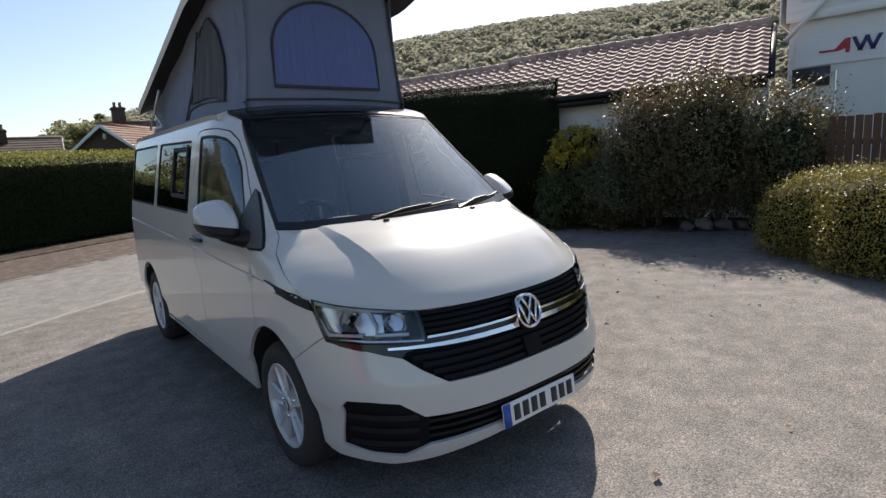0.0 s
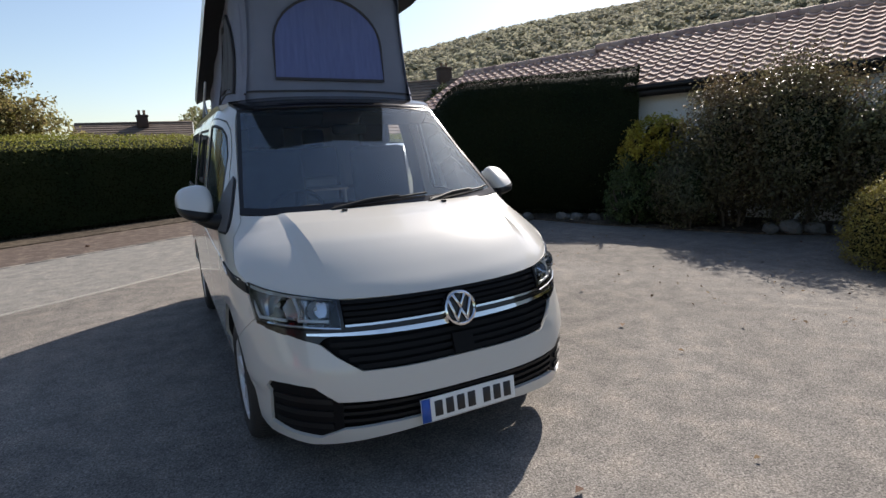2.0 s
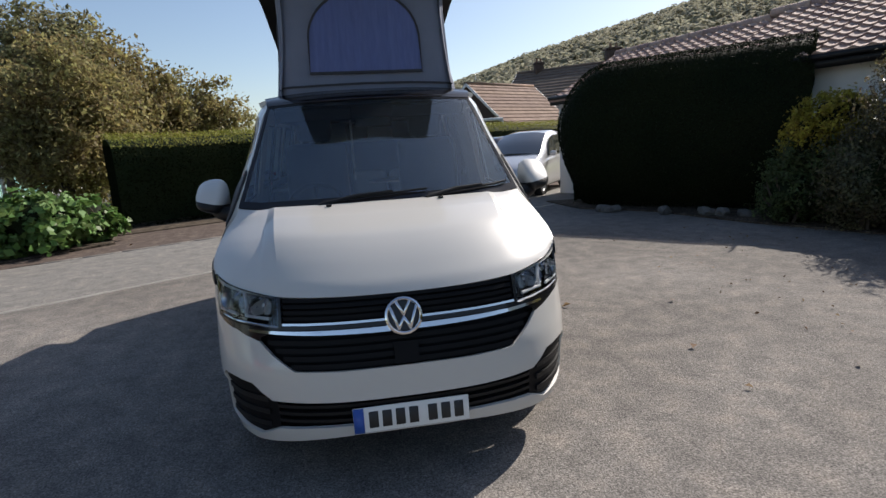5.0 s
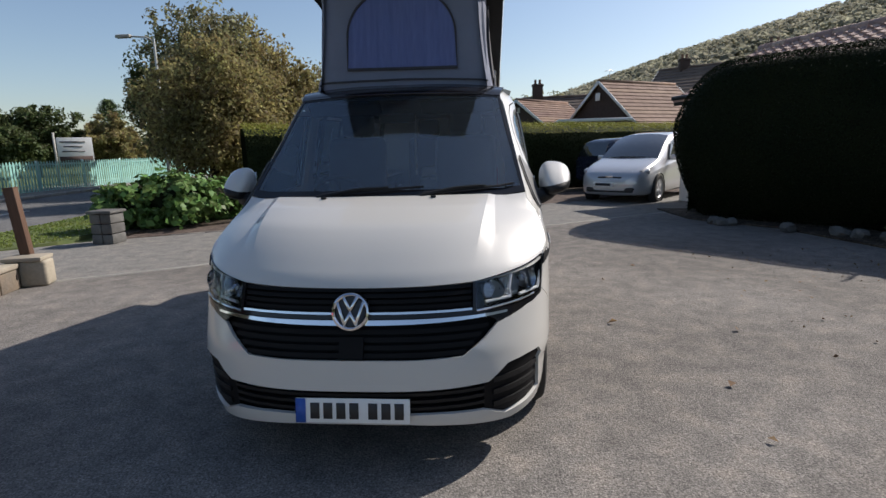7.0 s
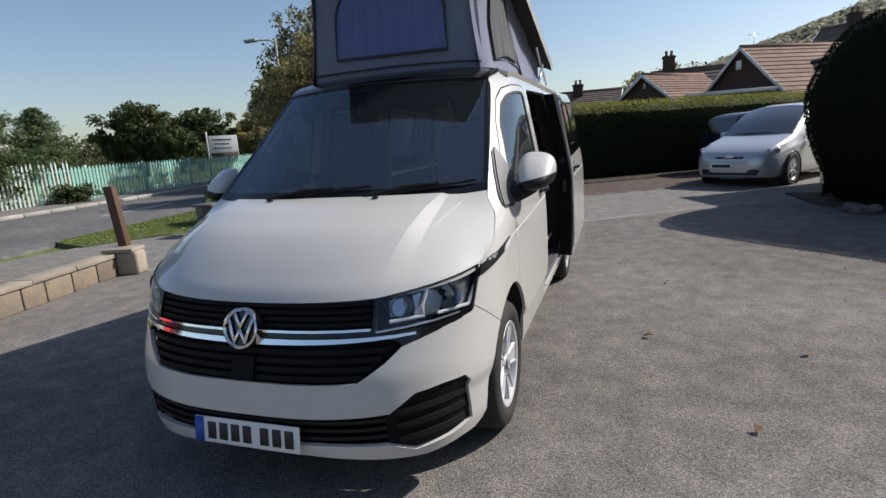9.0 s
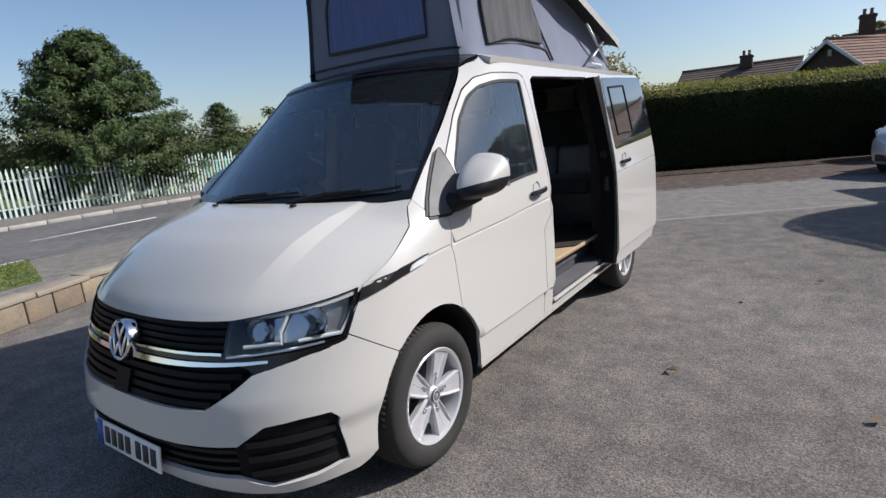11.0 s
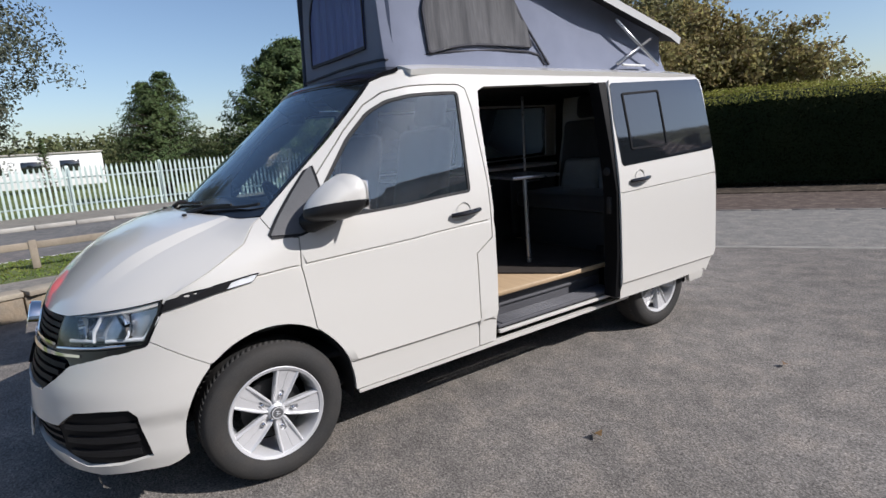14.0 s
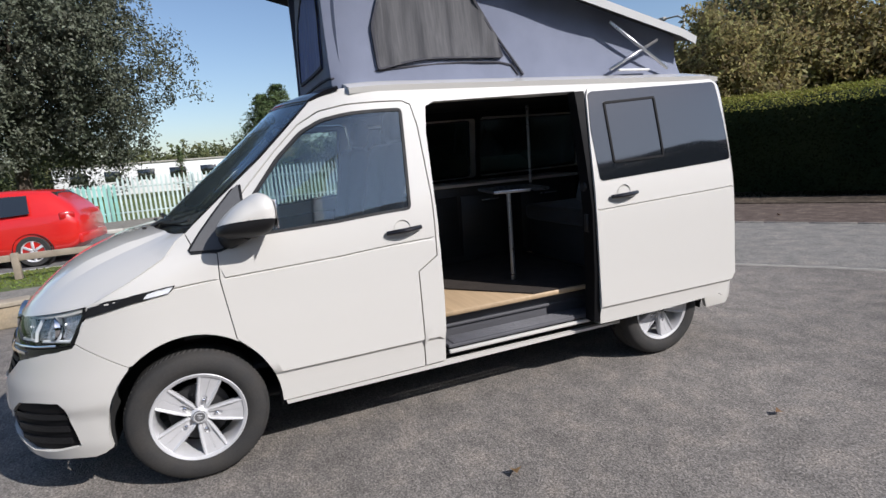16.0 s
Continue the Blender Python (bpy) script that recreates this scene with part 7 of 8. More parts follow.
# long tiled roof beside the shrubs, with its tiles
R0, R1 = Vector((7.75, 12.3, 0)), Vector((11.35, 2.35, 0))
rd = (R1 - R0).normalized()
rn = Vector((rd.y, -rd.x, 0))
if rn.x > 0:
    rn = -rn
long_house = thing("long_bungalow", label="long white bungalow under a red-brown pantiled roof", category="house")
eave_z, ridge_z, run = 2.64, 3.92, 2.55
bm = bmesh.new()
L = (R1 - R0).length
p0, p1 = R0 + rn * (run - 0.3), R1 + rn * (run - 0.3)
p2, p3 = R1 - rn * 2.4, R0 - rn * 2.4
lo = [bm.verts.new(p) for p in (p0, p1, p2, p3)]
hi = [bm.verts.new(p + Vector((0, 0, eave_z + 0.02))) for p in (p0, p1, p2, p3)]
tt = [bm.verts.new(p + Vector((0, 0, ridge_z - 0.1))) for p in (R0, R1)]
bm.faces.new((lo[0], lo[1], hi[1], hi[0]))
bm.faces.new((lo[1], lo[2], hi[2], tt[1], hi[1]))
bm.faces.new((lo[2], lo[3], hi[3], hi[2]))
bm.faces.new((lo[3], lo[0], hi[0], tt[0], hi[3]))
bmesh.ops.recalc_face_normals(bm, faces=bm.faces[:])
part("wall", bm, RENDERW, long_house, smooth=False)
back_e = [R0 - rn * 2.6 + Vector((0, 0, 2.45)), R1 - rn * 2.6 + Vector((0, 0, 2.45))]
bm = bmesh.new()
bm.faces.new([bm.verts.new(p) for p in (back_e[1], back_e[0], R0 + Vector((0, 0, ridge_z)), R1 + Vector((0, 0, ridge_z)))])
lroof = part("roof_back", bm, TILE, long_house, smooth=False)
bm = bmesh.new()
under = [R0 + rn * run + Vector((0, 0, eave_z - 0.04)), R1 + rn * run + Vector((0, 0, eave_z - 0.04)), R1 + Vector((0, 0, ridge_z - 0.05)), R0 + Vector((0, 0, ridge_z - 0.05))]
bm.faces.new([bm.verts.new(p - Vector((0, 0, 0.15))) for p in under])
lfront = part("roof_front", bm, INK, long_house, smooth=False)
part("gutter", tube([under[0] + rn * 0.05, under[1] + rn * 0.05], 0.055, 8), TRIM, long_house)
part("fascia", box((L, 0.03, 0.16), (0, 0, 0)), TRIM, long_house).matrix_world = Matrix.Translation((under[0] + under[1]) / 2 - Vector((0, 0, 0.10)) + rn * 0.0) @ Matrix.Rotation(math.atan2(rd.y, rd.x), 4, "Z")
for g, nm in ((R1, 1),):
    part("bargeboard", tube([under[1] + rd * 0.05, under[2] + rd * 0.05], 0.06, 6), TRIM, long_house)
# one tile, waved across and lapped; shared by all
cw, rows_ = 0.26, 12
tm = bpy.data.meshes.new("roof_tile")
slope_len = math.hypot(run, ridge_z - eave_z)
th = slope_len / rows_ * 1.14
vv, ff = [], []
for j, (yy, lift) in enumerate(((0.0, 0.054), (th, 0.010))):
    for i in range(9):
        x = cw * (i / 8 - 0.5)
        vv.append((x, yy, lift + 0.040 * (0.5 + 0.5 * math.cos(2 * math.pi * i / 8 + math.pi)) ** 2))
vv += [(x, y, z) for x, y, z in vv[:9]] + [(x, 0.0, -0.02) for x, y, z in vv[:9]]
for i in range(8):
    ff.append((i, i + 1, 10 + i, 9 + i))
    ff.append((27 + i, 28 + i, 19 + i, 18 + i))
tm.from_pydata(vv, [], ff)
tm.materials.append(TILE)
tm.polygons.foreach_set("use_smooth", [True] * len(tm.polygons))
sl_up = (Vector((0, 0, ridge_z - eave_z)) - rn * run).normalized()
xdir = rd if rd.cross(sl_up).z > 0 else -rd
zdir = xdir.cross(sl_up).normalized()
basis = Matrix((xdir, sl_up, zdir)).transposed().to_4x4()
ncol = int(L / cw)
far_tiles = []
made_tiles = 0
for c in range(ncol):
    for r in range(rows_):
        base = under[0].lerp(under[1], (c + 0.5) / ncol) + sl_up * (slope_len / rows_ * r - 0.03) + zdir * 0.035
        low_part = (c + 0.5) / ncol < 0.44
        m = Matrix.Translation(base - (Vector((0, 0, 0.10)) if low_part else Vector())) @ basis @ pose(0, 0, 0, rnd.uniform(-0.6, 0.6), 0, rnd.uniform(-0.5, 0.5))
        if (c + 0.5) / ncol > 0.40 and c % 1 == 0 and made_tiles < 290:
            ob = new("roof_tile", tm)
            ob.parent = lfront
            ob.matrix_world = m
            made_tiles += 1
        else:
            far_tiles.append(m)
if far_tiles:
    vs = [m @ Vector(v) for m in far_tiles for v in vv]
    fs = [tuple(i + k * len(vv) for i in f) for k in range(len(far_tiles)) for f in ff]
    tagged(raw("far_roof_tiles", vs, fs, TILE, lfront), kind="stuff")
for i in range(int(L / 0.4)):
    q = R0.lerp(R1, (i + 0.5) / int(L / 0.4))
    low_part = (i + 0.5) / int(L / 0.4) < 0.44
    ob = part("ridge_tile", rod(q - rd * 0.205 + Vector((0, 0, ridge_z + 0.03 - 0.10 * low_part)), q + rd * 0.205 + Vector((0, 0, ridge_z + 0.03 - 0.10 * low_part)), 0.105, 0.115, 10), TILE, lroof)

# workshop with sign, boarded above
C0 = Vector((12.35, 2.35, 0))
wd = Vector((0.20, -0.98, 0)).normalized()
shop = thing("workshop", label="tall white workshop with boarded upper wall and a red sign", category="building")
wn_ = Vector((-0.98, -0.20, 0))
bm = bmesh.new()
q = [C0, C0 + wd * 14, C0 + wd * 14 - wn_ * 8, C0 - wn_ * 8]
prism([(p.x, p.y) for p in q], 4.1, None, bm)
part("wall", bm, RENDERW, shop, smooth=False)
for i in range(20):
    z = 4.0 + 0.17 * i
    c = C0 + wd * 7 + wn_ * (0.12 + 0.05) + Vector((0, 0, z + 0.085))
    part("weatherboard", box((14.1, 0.03, 0.185), c, Matrix.Rotation(math.atan2(wd.y, wd.x), 4, "Z") @ Matrix.Rotation(0.10, 4, "X"), 0.003, 1), BOARDS, shop)
    c2 = C0 - wd * 0.16 - wn_ * 4 + Vector((0, 0, z + 0.085))
    part("weatherboard", box((0.03, 8.4, 0.185), c2, Matrix.Rotation(math.atan2(wd.y, wd.x) + math.pi, 4, "Z"), 0.003, 1), BOARDS, shop)
part("upper_wall", prism([((p).x, (p).y) for p in q], 3.5, Matrix.Translation((0, 0, 4.1))), RENDERW, shop, smooth=False)
part("drain_pipe", tube([C0 + wn_ * 0.25 - wd * 0.05 + Vector((0, 0, 3.6)), C0 + wn_ * 0.22 + wd * 0.9 + Vector((0, 0, 4.6))], 0.05, 8), WHITEPL, shop)
part("window", box((0.7, 0.05, 0.42), C0 + wd * 0.45 + wn_ * 0.02 + Vector((0, 0, 2.78)), Matrix.Rotation(math.atan2(wd.y, wd.x), 4, "Z"), 0.005, 1), DARKMETAL, shop)
sm_ = Matrix.Translation(C0 + wd * 1.05 + wn_ * 0.03 + Vector((0, 0, 3.34))) @ Matrix.Rotation(math.atan2(wd.y, wd.x), 4, "Z") @ Matrix.Rotation(math.pi / 2, 4, "X") @ Matrix.Diagonal((0.62, 0.62, 1, 1))
RED = mat("red_sign_paint", (0.42, 0.02, 0.03), 0.5, var=0.08)
panel = part("sign_panel", box((6.0, 1.05, 0.04), sm_.translation + wd * 0.95, sm_.to_3x3().to_4x4(), 0.005, 1), BOARDS, shop, "white sign panel with red shapes")
part("sign_shape", prism([(-0.75, -0.05), (-0.30, -0.05), (-0.02, 0.28), (0.12, 0.28), (0.12, -0.2), (0.0, -0.2), (0.0, -0.05), (-0.2, -0.12), (-0.75, -0.12)], 0.02, sm_ @ Matrix.Translation((0, 0, 0.02))), RED, panel)
NAVY = mat("navy_sign_paint", (0.03, 0.035, 0.12), 0.5, var=0.08)
for i in range(4):
    lean_ = 0.10 if i % 2 == 0 else -0.10
    x = 0.26 + 0.17 * i
    part("sign_shape", prism([(x - lean_, 0.28), (x - lean_ + 0.12, 0.28), (x + lean_ + 0.12, -0.2), (x + lean_, -0.2)], 0.02, sm_ @ Matrix.Translation((0, 0, 0.02 + 0.003 * (i % 2)))), NAVY, panel)
for i in range(4):
    x = 1.15 + 0.30 * i
    part("sign_shape", prism([(x, 0.28), (x + 0.13, 0.28), (x + 0.13, -0.2), (x, -0.2)], 0.02, sm_ @ Matrix.Translation((0, 0, 0.02))), NAVY, panel)
hr = thing("stair_rail", (0, 0, 0), label="grey tubular stair rail beside the workshop", category="railing")
part("rail", tube([C0 + wn_ * 1.4 + wd * 0.0 + Vector((0, 0, 2.2)), C0 + wn_ * 1.4 + wd * 1.0 + Vector((0, 0, 2.75)), C0 + wn_ * 1.4 + wd * 1.02 + Vector((0, 0, 0.0))], 0.035, 8), ALU, hr)
part("post", rod(C0 + wn_ * 1.4 + wd * 0.0 + Vector((0, 0, 2.2)), C0 + wn_ * 1.4 + Vector((0, 0, 0)), 0.035, None, 8), ALU, hr)
bf = thing("board_fence", label="brown vertical board fence behind the golden hedge", category="fence")
fa, fb = Vector((7.85, 0.15, 0)), Vector((8.6, -6.0, 0))
fd = (fb - fa).normalized()
n = int((fb - fa).length / 0.105)
bmf = box((0.094, 0.02, 1.78), (0, 0, 0.89), None, 0.003, 1)
fm = bpy.data.meshes.new("board")
bmf.to_mesh(fm)
bmf.free()
fm.materials.append(FENCEWOOD)
for i in range(n):
    ob = new("board", fm)
    ob.parent = bf
    ob.matrix_world = Matrix.Translation(fa + fd * 0.105 * i + Vector((0.008 * (i % 2), 0, rnd.uniform(-0.01, 0.01)))) @ Matrix.Rotation(math.atan2(fd.y, fd.x), 4, "Z")
for z in (0.4, 1.4):
    part("rail", box(((fb - fa).length, 0.05, 0.08), (fa + fb) / 2 + Vector((0.05, 0, z)), Matrix.Rotation(math.atan2(fd.y, fd.x), 4, "Z")), FENCEWOOD, bf)

# pale mobile home and far trees beyond the fence
mh = thing("mobile_home", (-47, -4.5, 0), label="long white mobile home beyond the fence", category="mobile home")
part("body", box((3.2, 13, 2.35), (0, 0, 1.45), None, 0.04, 2), BOARDS, mh)
part("roof", box((3.4, 13.2, 0.12), (0, 0, 2.68), None, 0.03, 2), KERB, mh)
for i in range(5):
    part("window", box((0.04, 1.2, 0.8), (1.61, -4.8 + 2.3 * i, 1.75), None, 0.01, 1), CARGLASS, mh)


# ---------------------------------------------------------------- wooded hill and far trees
prof_az = (-60, -20, -5, 5, 13.1, 16.6, 19.7, 26.5, 32.5, 37, 40.5, 49, 57, 70, 95, 130, 170)
prof_el = (0.6, 0.8, 1.6, 3.6, 6.1, 7.0, 7.8, 9.1, 10.2, 10.8, 11.1, 11.6, 11.6, 11.3, 10.0, 7.0, 2.0)


def hill_z(az, r):
    top = math.tan(radians(float(np.interp(az, prof_az, prof_el)))) * 620
    k = min(1, max(0, (r - 130) / 490))
    return top * (k * k * (3 - 2 * k)) ** 0.9 if r < 640 else top * (1 - 0.2 * (r - 640) / 400)


bm = bmesh.new()
azs, rs = [-60 + 2.0 * i for i in range(116)], [130, 180, 240, 300, 360, 420, 480, 540, 590, 640, 760, 1000]
g = [[bm.verts.new((r * math.sin(radians(a)), r * math.cos(radians(a)), hill_z(a, r) - 0.5)) for r in rs] for a in azs]
for a, b in zip(g, g[1:]):
    for j in range(len(rs) - 1):
        bm.faces.new((a[j], a[j + 1], b[j + 1], b[j]))
bmesh.ops.recalc_face_normals(bm, faces=bm.faces[:])
tagged(part("hillside", bm, WOODS_HAZED), "grassy hillside under woodland", kind="structure")
rng = np.random.default_rng(77)
n, per = 6500, 24
az_, r_ = rng.uniform(-14, 82, n), rng.uniform(0, 1, n) ** 0.7 * 460 + 195
hz = np.array([hill_z(a, r) for a, r in zip(az_, r_)])
size_ = rng.uniform(2.4, 5.4, n)
base_ = np.column_stack([r_ * np.sin(np.radians(az_)), r_ * np.cos(np.radians(az_)), hz + 0.2 * size_])
dome = rng.normal(0, 1, (n, per, 3))
dome[..., 2] = np.abs(dome[..., 2])
dome /= np.linalg.norm(dome, axis=2)[..., None]
hp = (base_[:, None] + dome * size_[:, None, None] * rng.uniform(0.75, 1.1, (n, per, 1)) * np.array((1.0, 1.0, 0.9))).reshape(-1, 3)
hn = (dome * 0.8 + np.array((0, 0, 0.7))).reshape(-1, 3)
tagged(leafmesh("hill_woodland", leaves(rng, hp, hn, 2.9, 0.3, 0.85, 0.3), WOODS_HAZED), "dense woodland on the far hill", "woodland", kind="stuff")
fp, fnr = [], []
for i in range(420):
    az = rng.uniform(-125, -8)
    r = rng.uniform(90, 160)
    s = rng.uniform(2.0, 4.2) * (1.0 if az < -60 else 0.8)
    c = np.array((r * math.sin(radians(az)), r * math.cos(radians(az)), s * 0.7 + 0.5))
    dv = rng.normal(0, 1, (260, 3))
    dv /= np.linalg.norm(dv, axis=1)[:, None]
    fp.append(dv * s * np.array((1.1, 1.1, 0.9)) * (0.75 + 0.35 * rng.random((260, 1))) + c)
    fnr.append(dv)
fp, fnr = np.concatenate(fp), np.concatenate(fnr)
keep_ = fp[:, 2] > 0.1
tagged(leafmesh("far_woodland", leaves(rng, fp[keep_], fnr[keep_], 0.7, 0.6, 0.7), WOODS_NEAR), "low line of distant trees", "woodland", kind="stuff")
limbed_tree("garden_tree", (5.5, 60, 0), 7.5, (4.5, 4, 2.4, 5.0), 7000, 0.3, L_OLIVE, 71, "bare-topped tree behind the bungalows", gaps=0.4)
limbed_tree("garden_tree", (17.5, 33, 0), 6.3, (1.3, 1.3, 1.5, 4.6), 3000, 0.16, L_GREEN, 72, "small dark tree behind the roofs", gaps=0.3)


# ---------------------------------------------------------------- parked cars
def car(name, at, rz, stations, paint, label, wheel_y, R=0.32, track=0.74, glass_y=None, plate_y=None, extra=None):
    """A car lofted from stations of (y, sill, belt, top, width at sill, at belt, at top); its nose points to -y."""
    c = thing(name, at, rz, label, "car")
    bm = bmesh.new()
    rows = []
    for (y, z0, z1, z2, w0, w1, w2) in stations:
        sec = [(w0 * 0.92, z0), (w0, z0 + 0.06), ((w0 + w1) / 2 + 0.02, (z0 + z1) / 2), (w1, z1 - 0.05), (w1 - 0.03, z1), (w2 + (w1 - w2) * 0.1, z1 + (z2 - z1) * 0.82), (w2 * 0.86, z1 + (z2 - z1) * 0.97), (w2 * 0.45, z2)]
        pts = [(x, z) for x, z in sec] + [(-x, z) for x, z in reversed(sec)]
        rows.append([bm.verts.new((x, y, z)) for x, z in pts])
    k = len(rows[0])
    for a, b in zip(rows, rows[1:]):
        for i in range(k):
            bm.faces.new((a[i], a[(i + 1) % k], b[(i + 1) % k], b[i]))
    bm.faces.new(rows[0])
    bm.faces.new(rows[-1][::-1])
    bmesh.ops.recalc_face_normals(bm, faces=bm.faces[:])
    bmesh.ops.subdivide_edges(bm, edges=bm.edges[:], cuts=1, use_grid_fill=True, smooth=0.15)
    part("body", bm, paint, c, auto=60)
    for s in (1, -1):
        for y in wheel_y:
            w = thing("wheel")
            w.parent = c
            w.matrix_local = Matrix.Translation((s * track, y, R)) @ Matrix.Rotation(s * math.pi / 2, 4, "Y")
            part("tyre", turned([(R * 0.66, -0.09), (R * 0.9, -0.1), (R, -0.07), (R, 0.09), (R * 0.93, 0.125), (R * 0.68, 0.12)], 36), TYRE, w)
            part("rim", turned([(R * 0.68, 0.12), (R * 0.64, 0.11), (R * 0.60, 0.07)], 36), ALLOY, w)
            part("rim_back", turned([(R * 0.64, 0.05), (0.0, 0.05)], 30), INK, w)
            for i in range(6):
                a = 2 * math.pi * i / 6
                part("spoke", box((R * 0.62, 0.05, 0.02), (R * 0.32 * math.cos(a), R * 0.32 * math.sin(a), 0.095), Matrix.Rotation(a, 4, "Z"), 0.006, 1), ALLOY, w)
            part("arch_trim", turned([(R * 1.14, 0.126), (R * 1.14, -0.05), (R * 1.02, -0.06)], 30), INK, w)
    return c


def strip(name, pts, parent, material, off=0.0):
    """A flat-faced pane through four or more corner points."""
    bm = bmesh.new()
    bm.faces.new([bm.verts.new(p) for p in pts])
    thicken(bm, 0.012)
    return part(name, bm, material, parent, smooth=False)


mpv = car("silver_car", (4.28, 11.88, 0), -36, [(-0.93, 0.32, 0.50, 0.57, 0.42, 0.46, 0.40), (-0.86, 0.22, 0.60, 0.70, 0.66, 0.70, 0.60), (-0.62, 0.20, 0.70, 0.83, 0.83, 0.84, 0.74), (-0.2, 0.20, 0.80, 0.95, 0.88, 0.89, 0.80),
     (0.25, 0.20, 0.88, 1.06, 0.90, 0.90, 0.78), (0.9, 0.20, 0.95, 1.43, 0.90, 0.90, 0.72), (1.45, 0.20, 1.0, 1.64, 0.90, 0.90, 0.68), (2.1, 0.20, 1.0, 1.72, 0.90, 0.90, 0.68), (2.8, 0.22, 1.02, 1.68, 0.90, 0.90, 0.66), (3.2, 0.26, 1.02, 1.50, 0.86, 0.86, 0.60), (3.32, 0.35, 1.0, 1.2, 0.76, 0.76, 0.6)],
     SILVER, "silver people carrier parked in front of the long hedge", (0.0, 2.6), 0.33, 0.81)
mpv.scale = (1.03, 1.03, 1.06)
bm = bmesh.new()
rows = [[bm.verts.new((w * p, y + 0.02 * p * p, z + 0.03 - 0.05 * abs(p) ** 3)) for p in (-1, -0.6, -0.2, 0.2, 0.6, 1)] for y, z, w in ((0.24, 1.075, 0.76), (0.58, 1.285, 0.72), (0.92, 1.465, 0.68), (1.36, 1.635, 0.62))]
for ra, rb in zip(rows, rows[1:]):
    for i in range(5):
        bm.faces.new((ra[i], ra[i + 1], rb[i + 1], rb[i]))
part("windscreen", bm, CARGLASS, mpv)
for s in (1, -1):
    strip("side_window", [(s * 0.893, 0.72, 1.0), (s * 0.893, 1.5, 1.04), (s * 0.77, 1.5, 1.54), (s * 0.77, 1.18, 1.46)], mpv, CARGLASS)
    strip("side_window", [(s * 0.893, 1.56, 1.04), (s * 0.893, 2.6, 1.04), (s * 0.765, 2.6, 1.58), (s * 0.765, 1.56, 1.55)], mpv, CARGLASS)
    hl = part("headlamp", box((0.46, 0.14, 0.12), (s * 0.66, -0.62, 0.735), pose(0, 0, 0, 28, s * -10, s * 38), 0.04, 3), ALLOY, mpv, "clear headlamp")
    part("lamp_bowl", turned([(0.0, 0.0), (0.045, 0.01), (0.05, 0.02)], 16, None, Matrix.Translation((s * 0.70, -0.70, 0.735)) @ pose(0, 0, 0, 90, 0, s * 38)), CHROME, hl)
    part("door_mirror", box((0.2, 0.1, 0.14), (s * 1.0, 0.80, 1.06), None, 0.04, 3), SILVER, mpv)
    part("fog_lamp", box((0.16, 0.06, 0.07), (s * 0.58, -0.87, 0.36), pose(0, 0, 0, 0, 0, s * 28), 0.02, 2), INK, mpv)
part("grille", box((0.62, 0.05, 0.06), (0, -0.89, 0.62), pose(0, 0, 0, 20, 0, 0), 0.02, 2), INK, mpv)
part("badge", box((0.20, 0.04, 0.07), (0, -0.915, 0.64), pose(0, 0, 0, 20, 0, 0), 0.02, 2), CHROME, mpv)
part("lower_grille", box((1.2, 0.06, 0.12), (0, -0.90, 0.33), None, 0.02, 2), INK, mpv)
pp = part("number_plate", box((0.52, 0.02, 0.11), (-0.15, -0.945, 0.46), None, 0.003, 1), PLATE, mpv)
part("plate_bar", box((0.40, 0.006, 0.06), (-0.15, -0.957, 0.46), None), INK, pp)

est = car("dark_car", (6.05, 16.33, 0), 121, [(-2.0, 0.35, 0.7, 0.8, 0.7, 0.75, 0.7), (-1.5, 0.22, 0.85, 0.95, 0.84, 0.86, 0.78), (-0.3, 0.2, 0.92, 1.0, 0.86, 0.87, 0.8), (0.4, 0.2, 1.0, 1.55, 0.84, 0.84, 0.66), (1.5, 0.2, 1.05, 1.72, 0.84, 0.84, 0.66), (2.1, 0.25, 1.08, 1.62, 0.82, 0.82, 0.62), (2.35, 0.35, 1.06, 1.2, 0.78, 0.78, 0.55)],
     DARKPAINT, "dark estate car parked close to the hedge", (-1.3, 1.3), 0.31, 0.74)
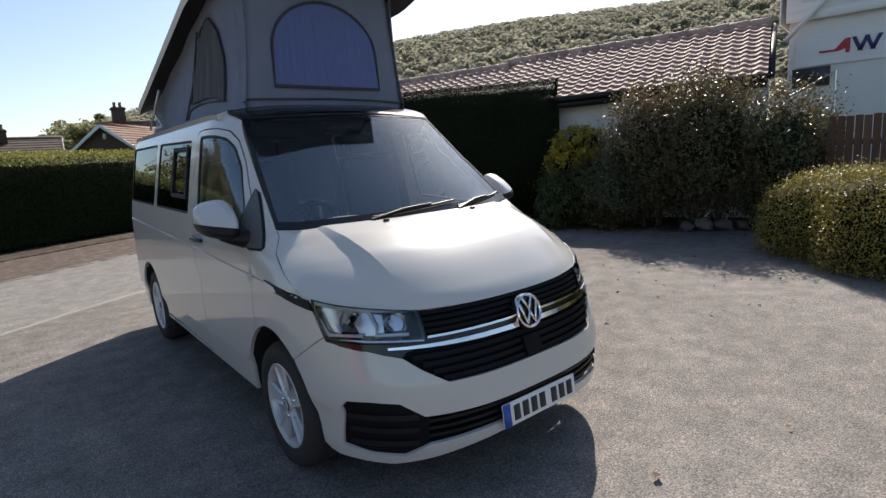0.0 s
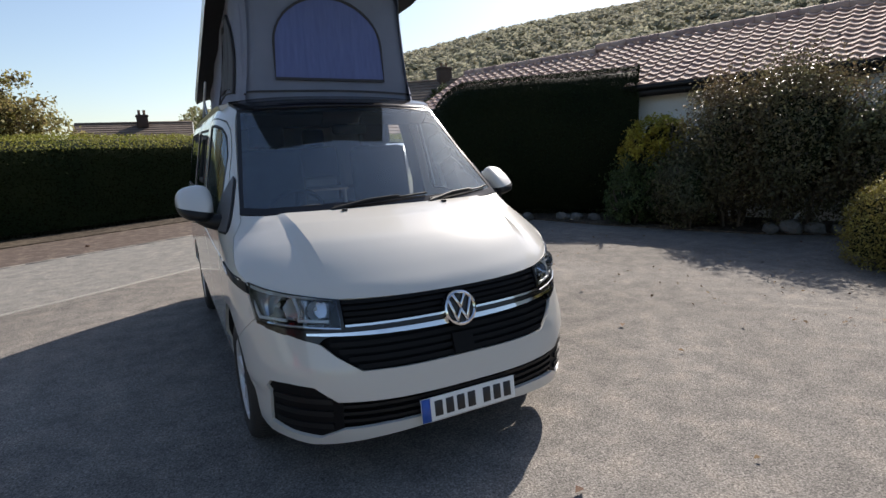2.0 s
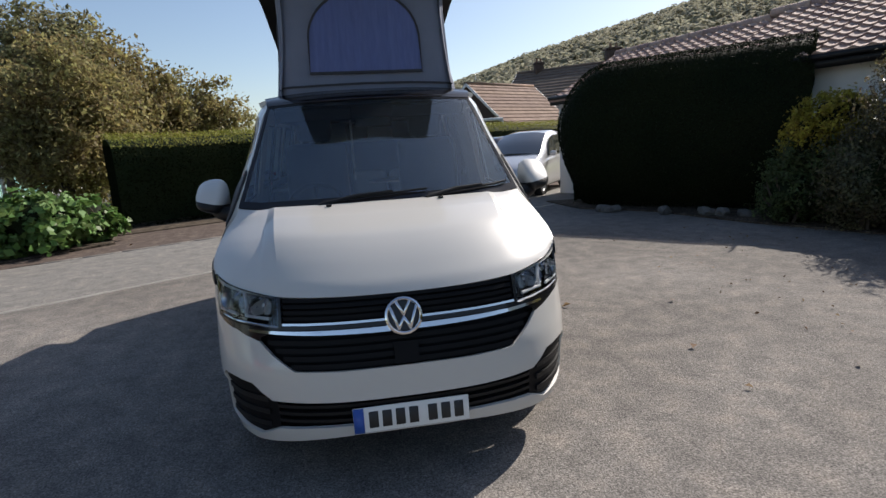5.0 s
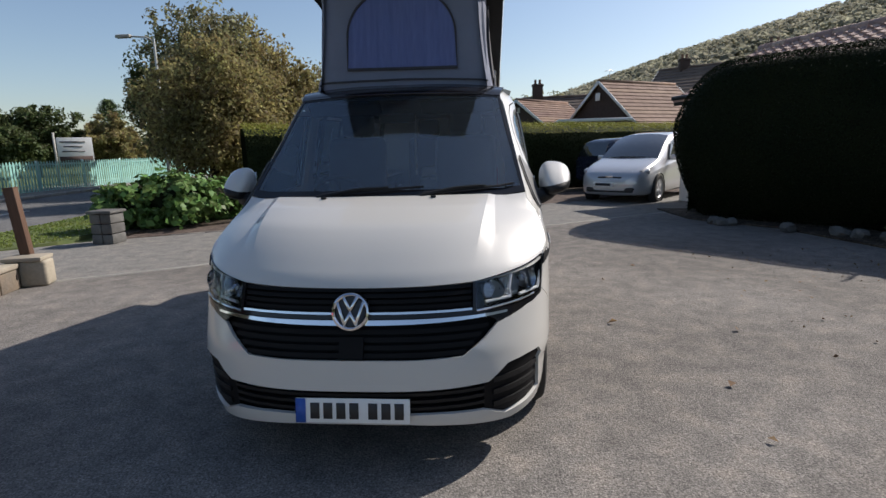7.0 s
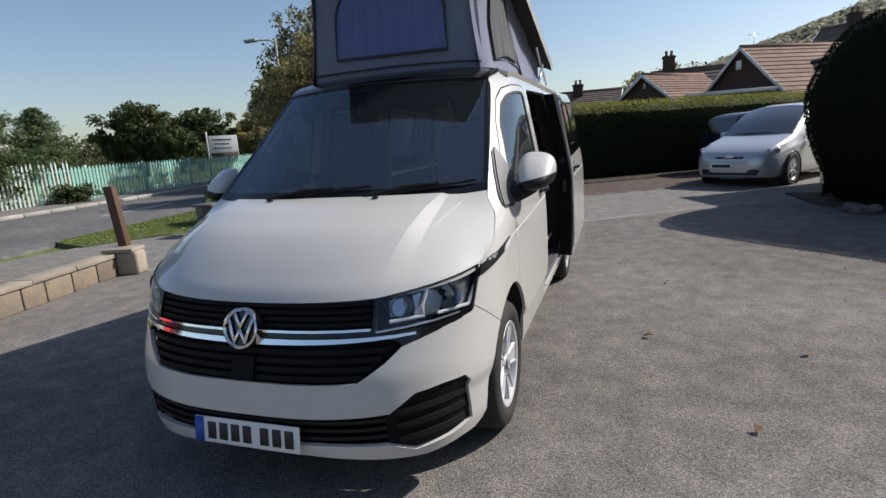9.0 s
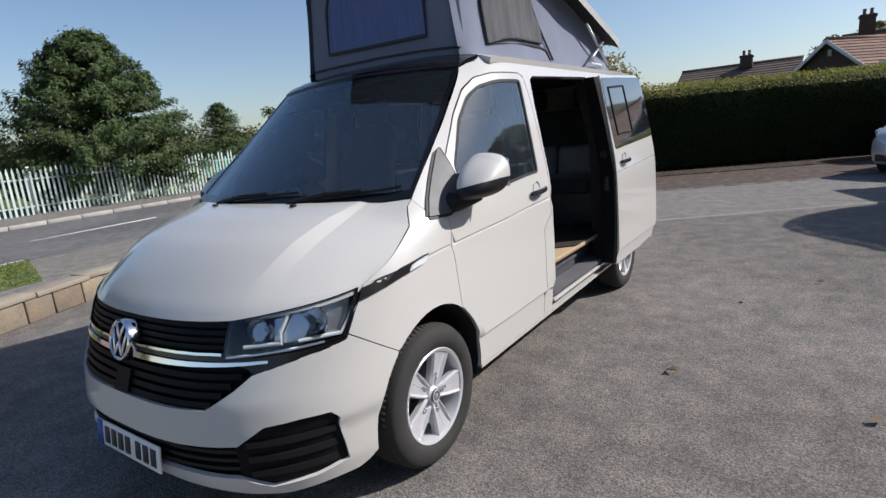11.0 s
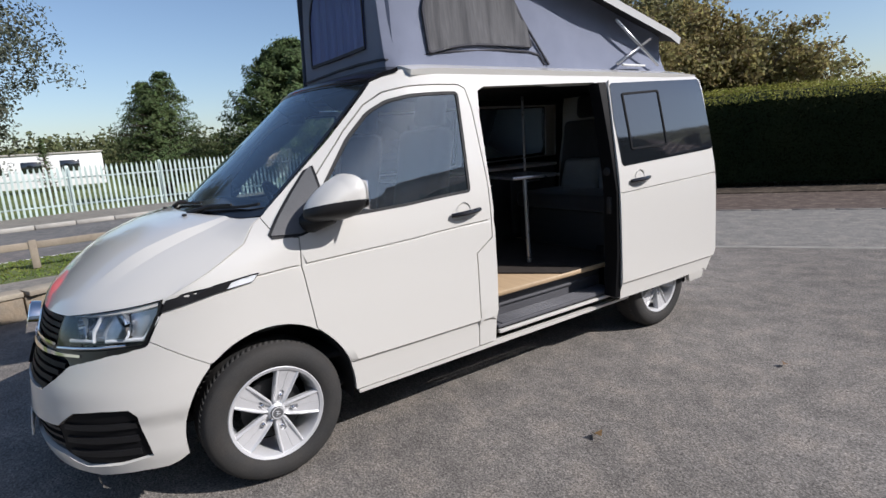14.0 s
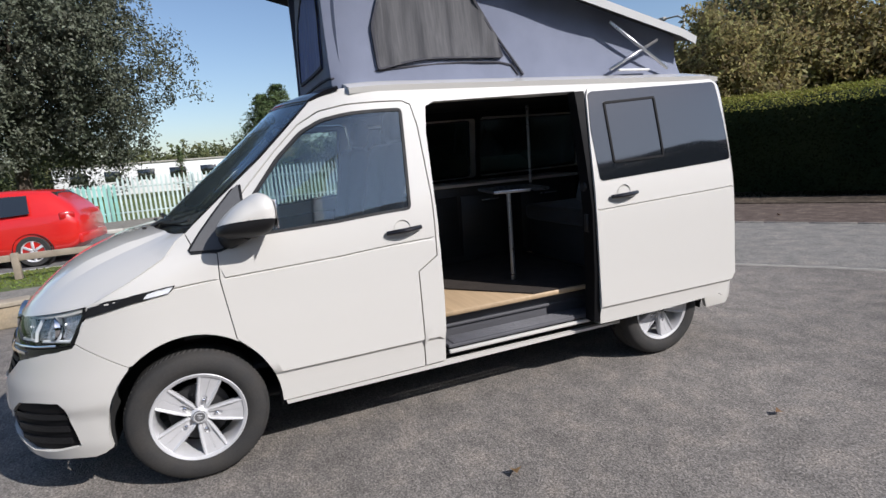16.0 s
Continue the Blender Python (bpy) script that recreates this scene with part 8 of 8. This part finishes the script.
strip("rear_window", [(-0.62, 2.39, 1.14), (0.62, 2.39, 1.14), (0.54, 2.17, 1.56), (-0.54, 2.17, 1.56)], est, CARGLASS)
for s in (1, -1):
    strip("side_window", [(s * 0.845, 0.3, 1.08), (s * 0.84, 2.0, 1.12), (s * 0.71, 2.0, 1.54), (s * 0.71, 0.6, 1.52)], est, CARGLASS)

redc = car("red_car", (-9.75, -4.3, 0), -7, [(-1.75, 0.30, 0.55, 0.65, 0.60, 0.62, 0.55), (-1.55, 0.2, 0.72, 0.84, 0.78, 0.80, 0.72), (-0.9, 0.2, 0.85, 0.98, 0.84, 0.85, 0.76), (-0.5, 0.2, 0.9, 1.12, 0.85, 0.85, 0.70), (0.1, 0.2, 0.92, 1.42, 0.85, 0.85, 0.62), (0.9, 0.2, 0.94, 1.48, 0.85, 0.85, 0.62), (1.6, 0.22, 0.98, 1.42, 0.84, 0.84, 0.58), (1.95, 0.28, 0.98, 1.14, 0.80, 0.80, 0.56), (2.1, 0.40, 0.80, 0.92, 0.7, 0.72, 0.6)],
     REDPAINT, "bright red small hatchback on the road beyond the knee rail", (-1.2, 1.3), 0.30, 0.765)
for s in (1, -1):
    strip("side_window", [(s * 0.862, -0.35, 0.98), (s * 0.862, 0.62, 0.98), (s * 0.70, 0.62, 1.36), (s * 0.70, 0.10, 1.33)], redc, CARGLASS)
    strip("side_window", [(s * 0.862, 0.68, 0.98), (s * 0.855, 1.35, 1.02), (s * 0.70, 1.30, 1.36), (s * 0.70, 0.68, 1.37)], redc, CARGLASS)
    part("tail_lamp", box((0.12, 0.26, 0.14), (s * 0.74, 1.92, 0.92), pose(0, 0, 0, 0, 0, s * 30), 0.03, 2), REDLENS, redc)
strip("rear_window", [(-0.5, 1.96, 1.10), (0.5, 1.96, 1.10), (0.46, 1.64, 1.38), (-0.46, 1.64, 1.38)], redc, CARGLASS)
part("bumper", box((1.5, 0.1, 0.2), (0, 2.08, 0.45), None, 0.04, 2), REDPAINT, redc)
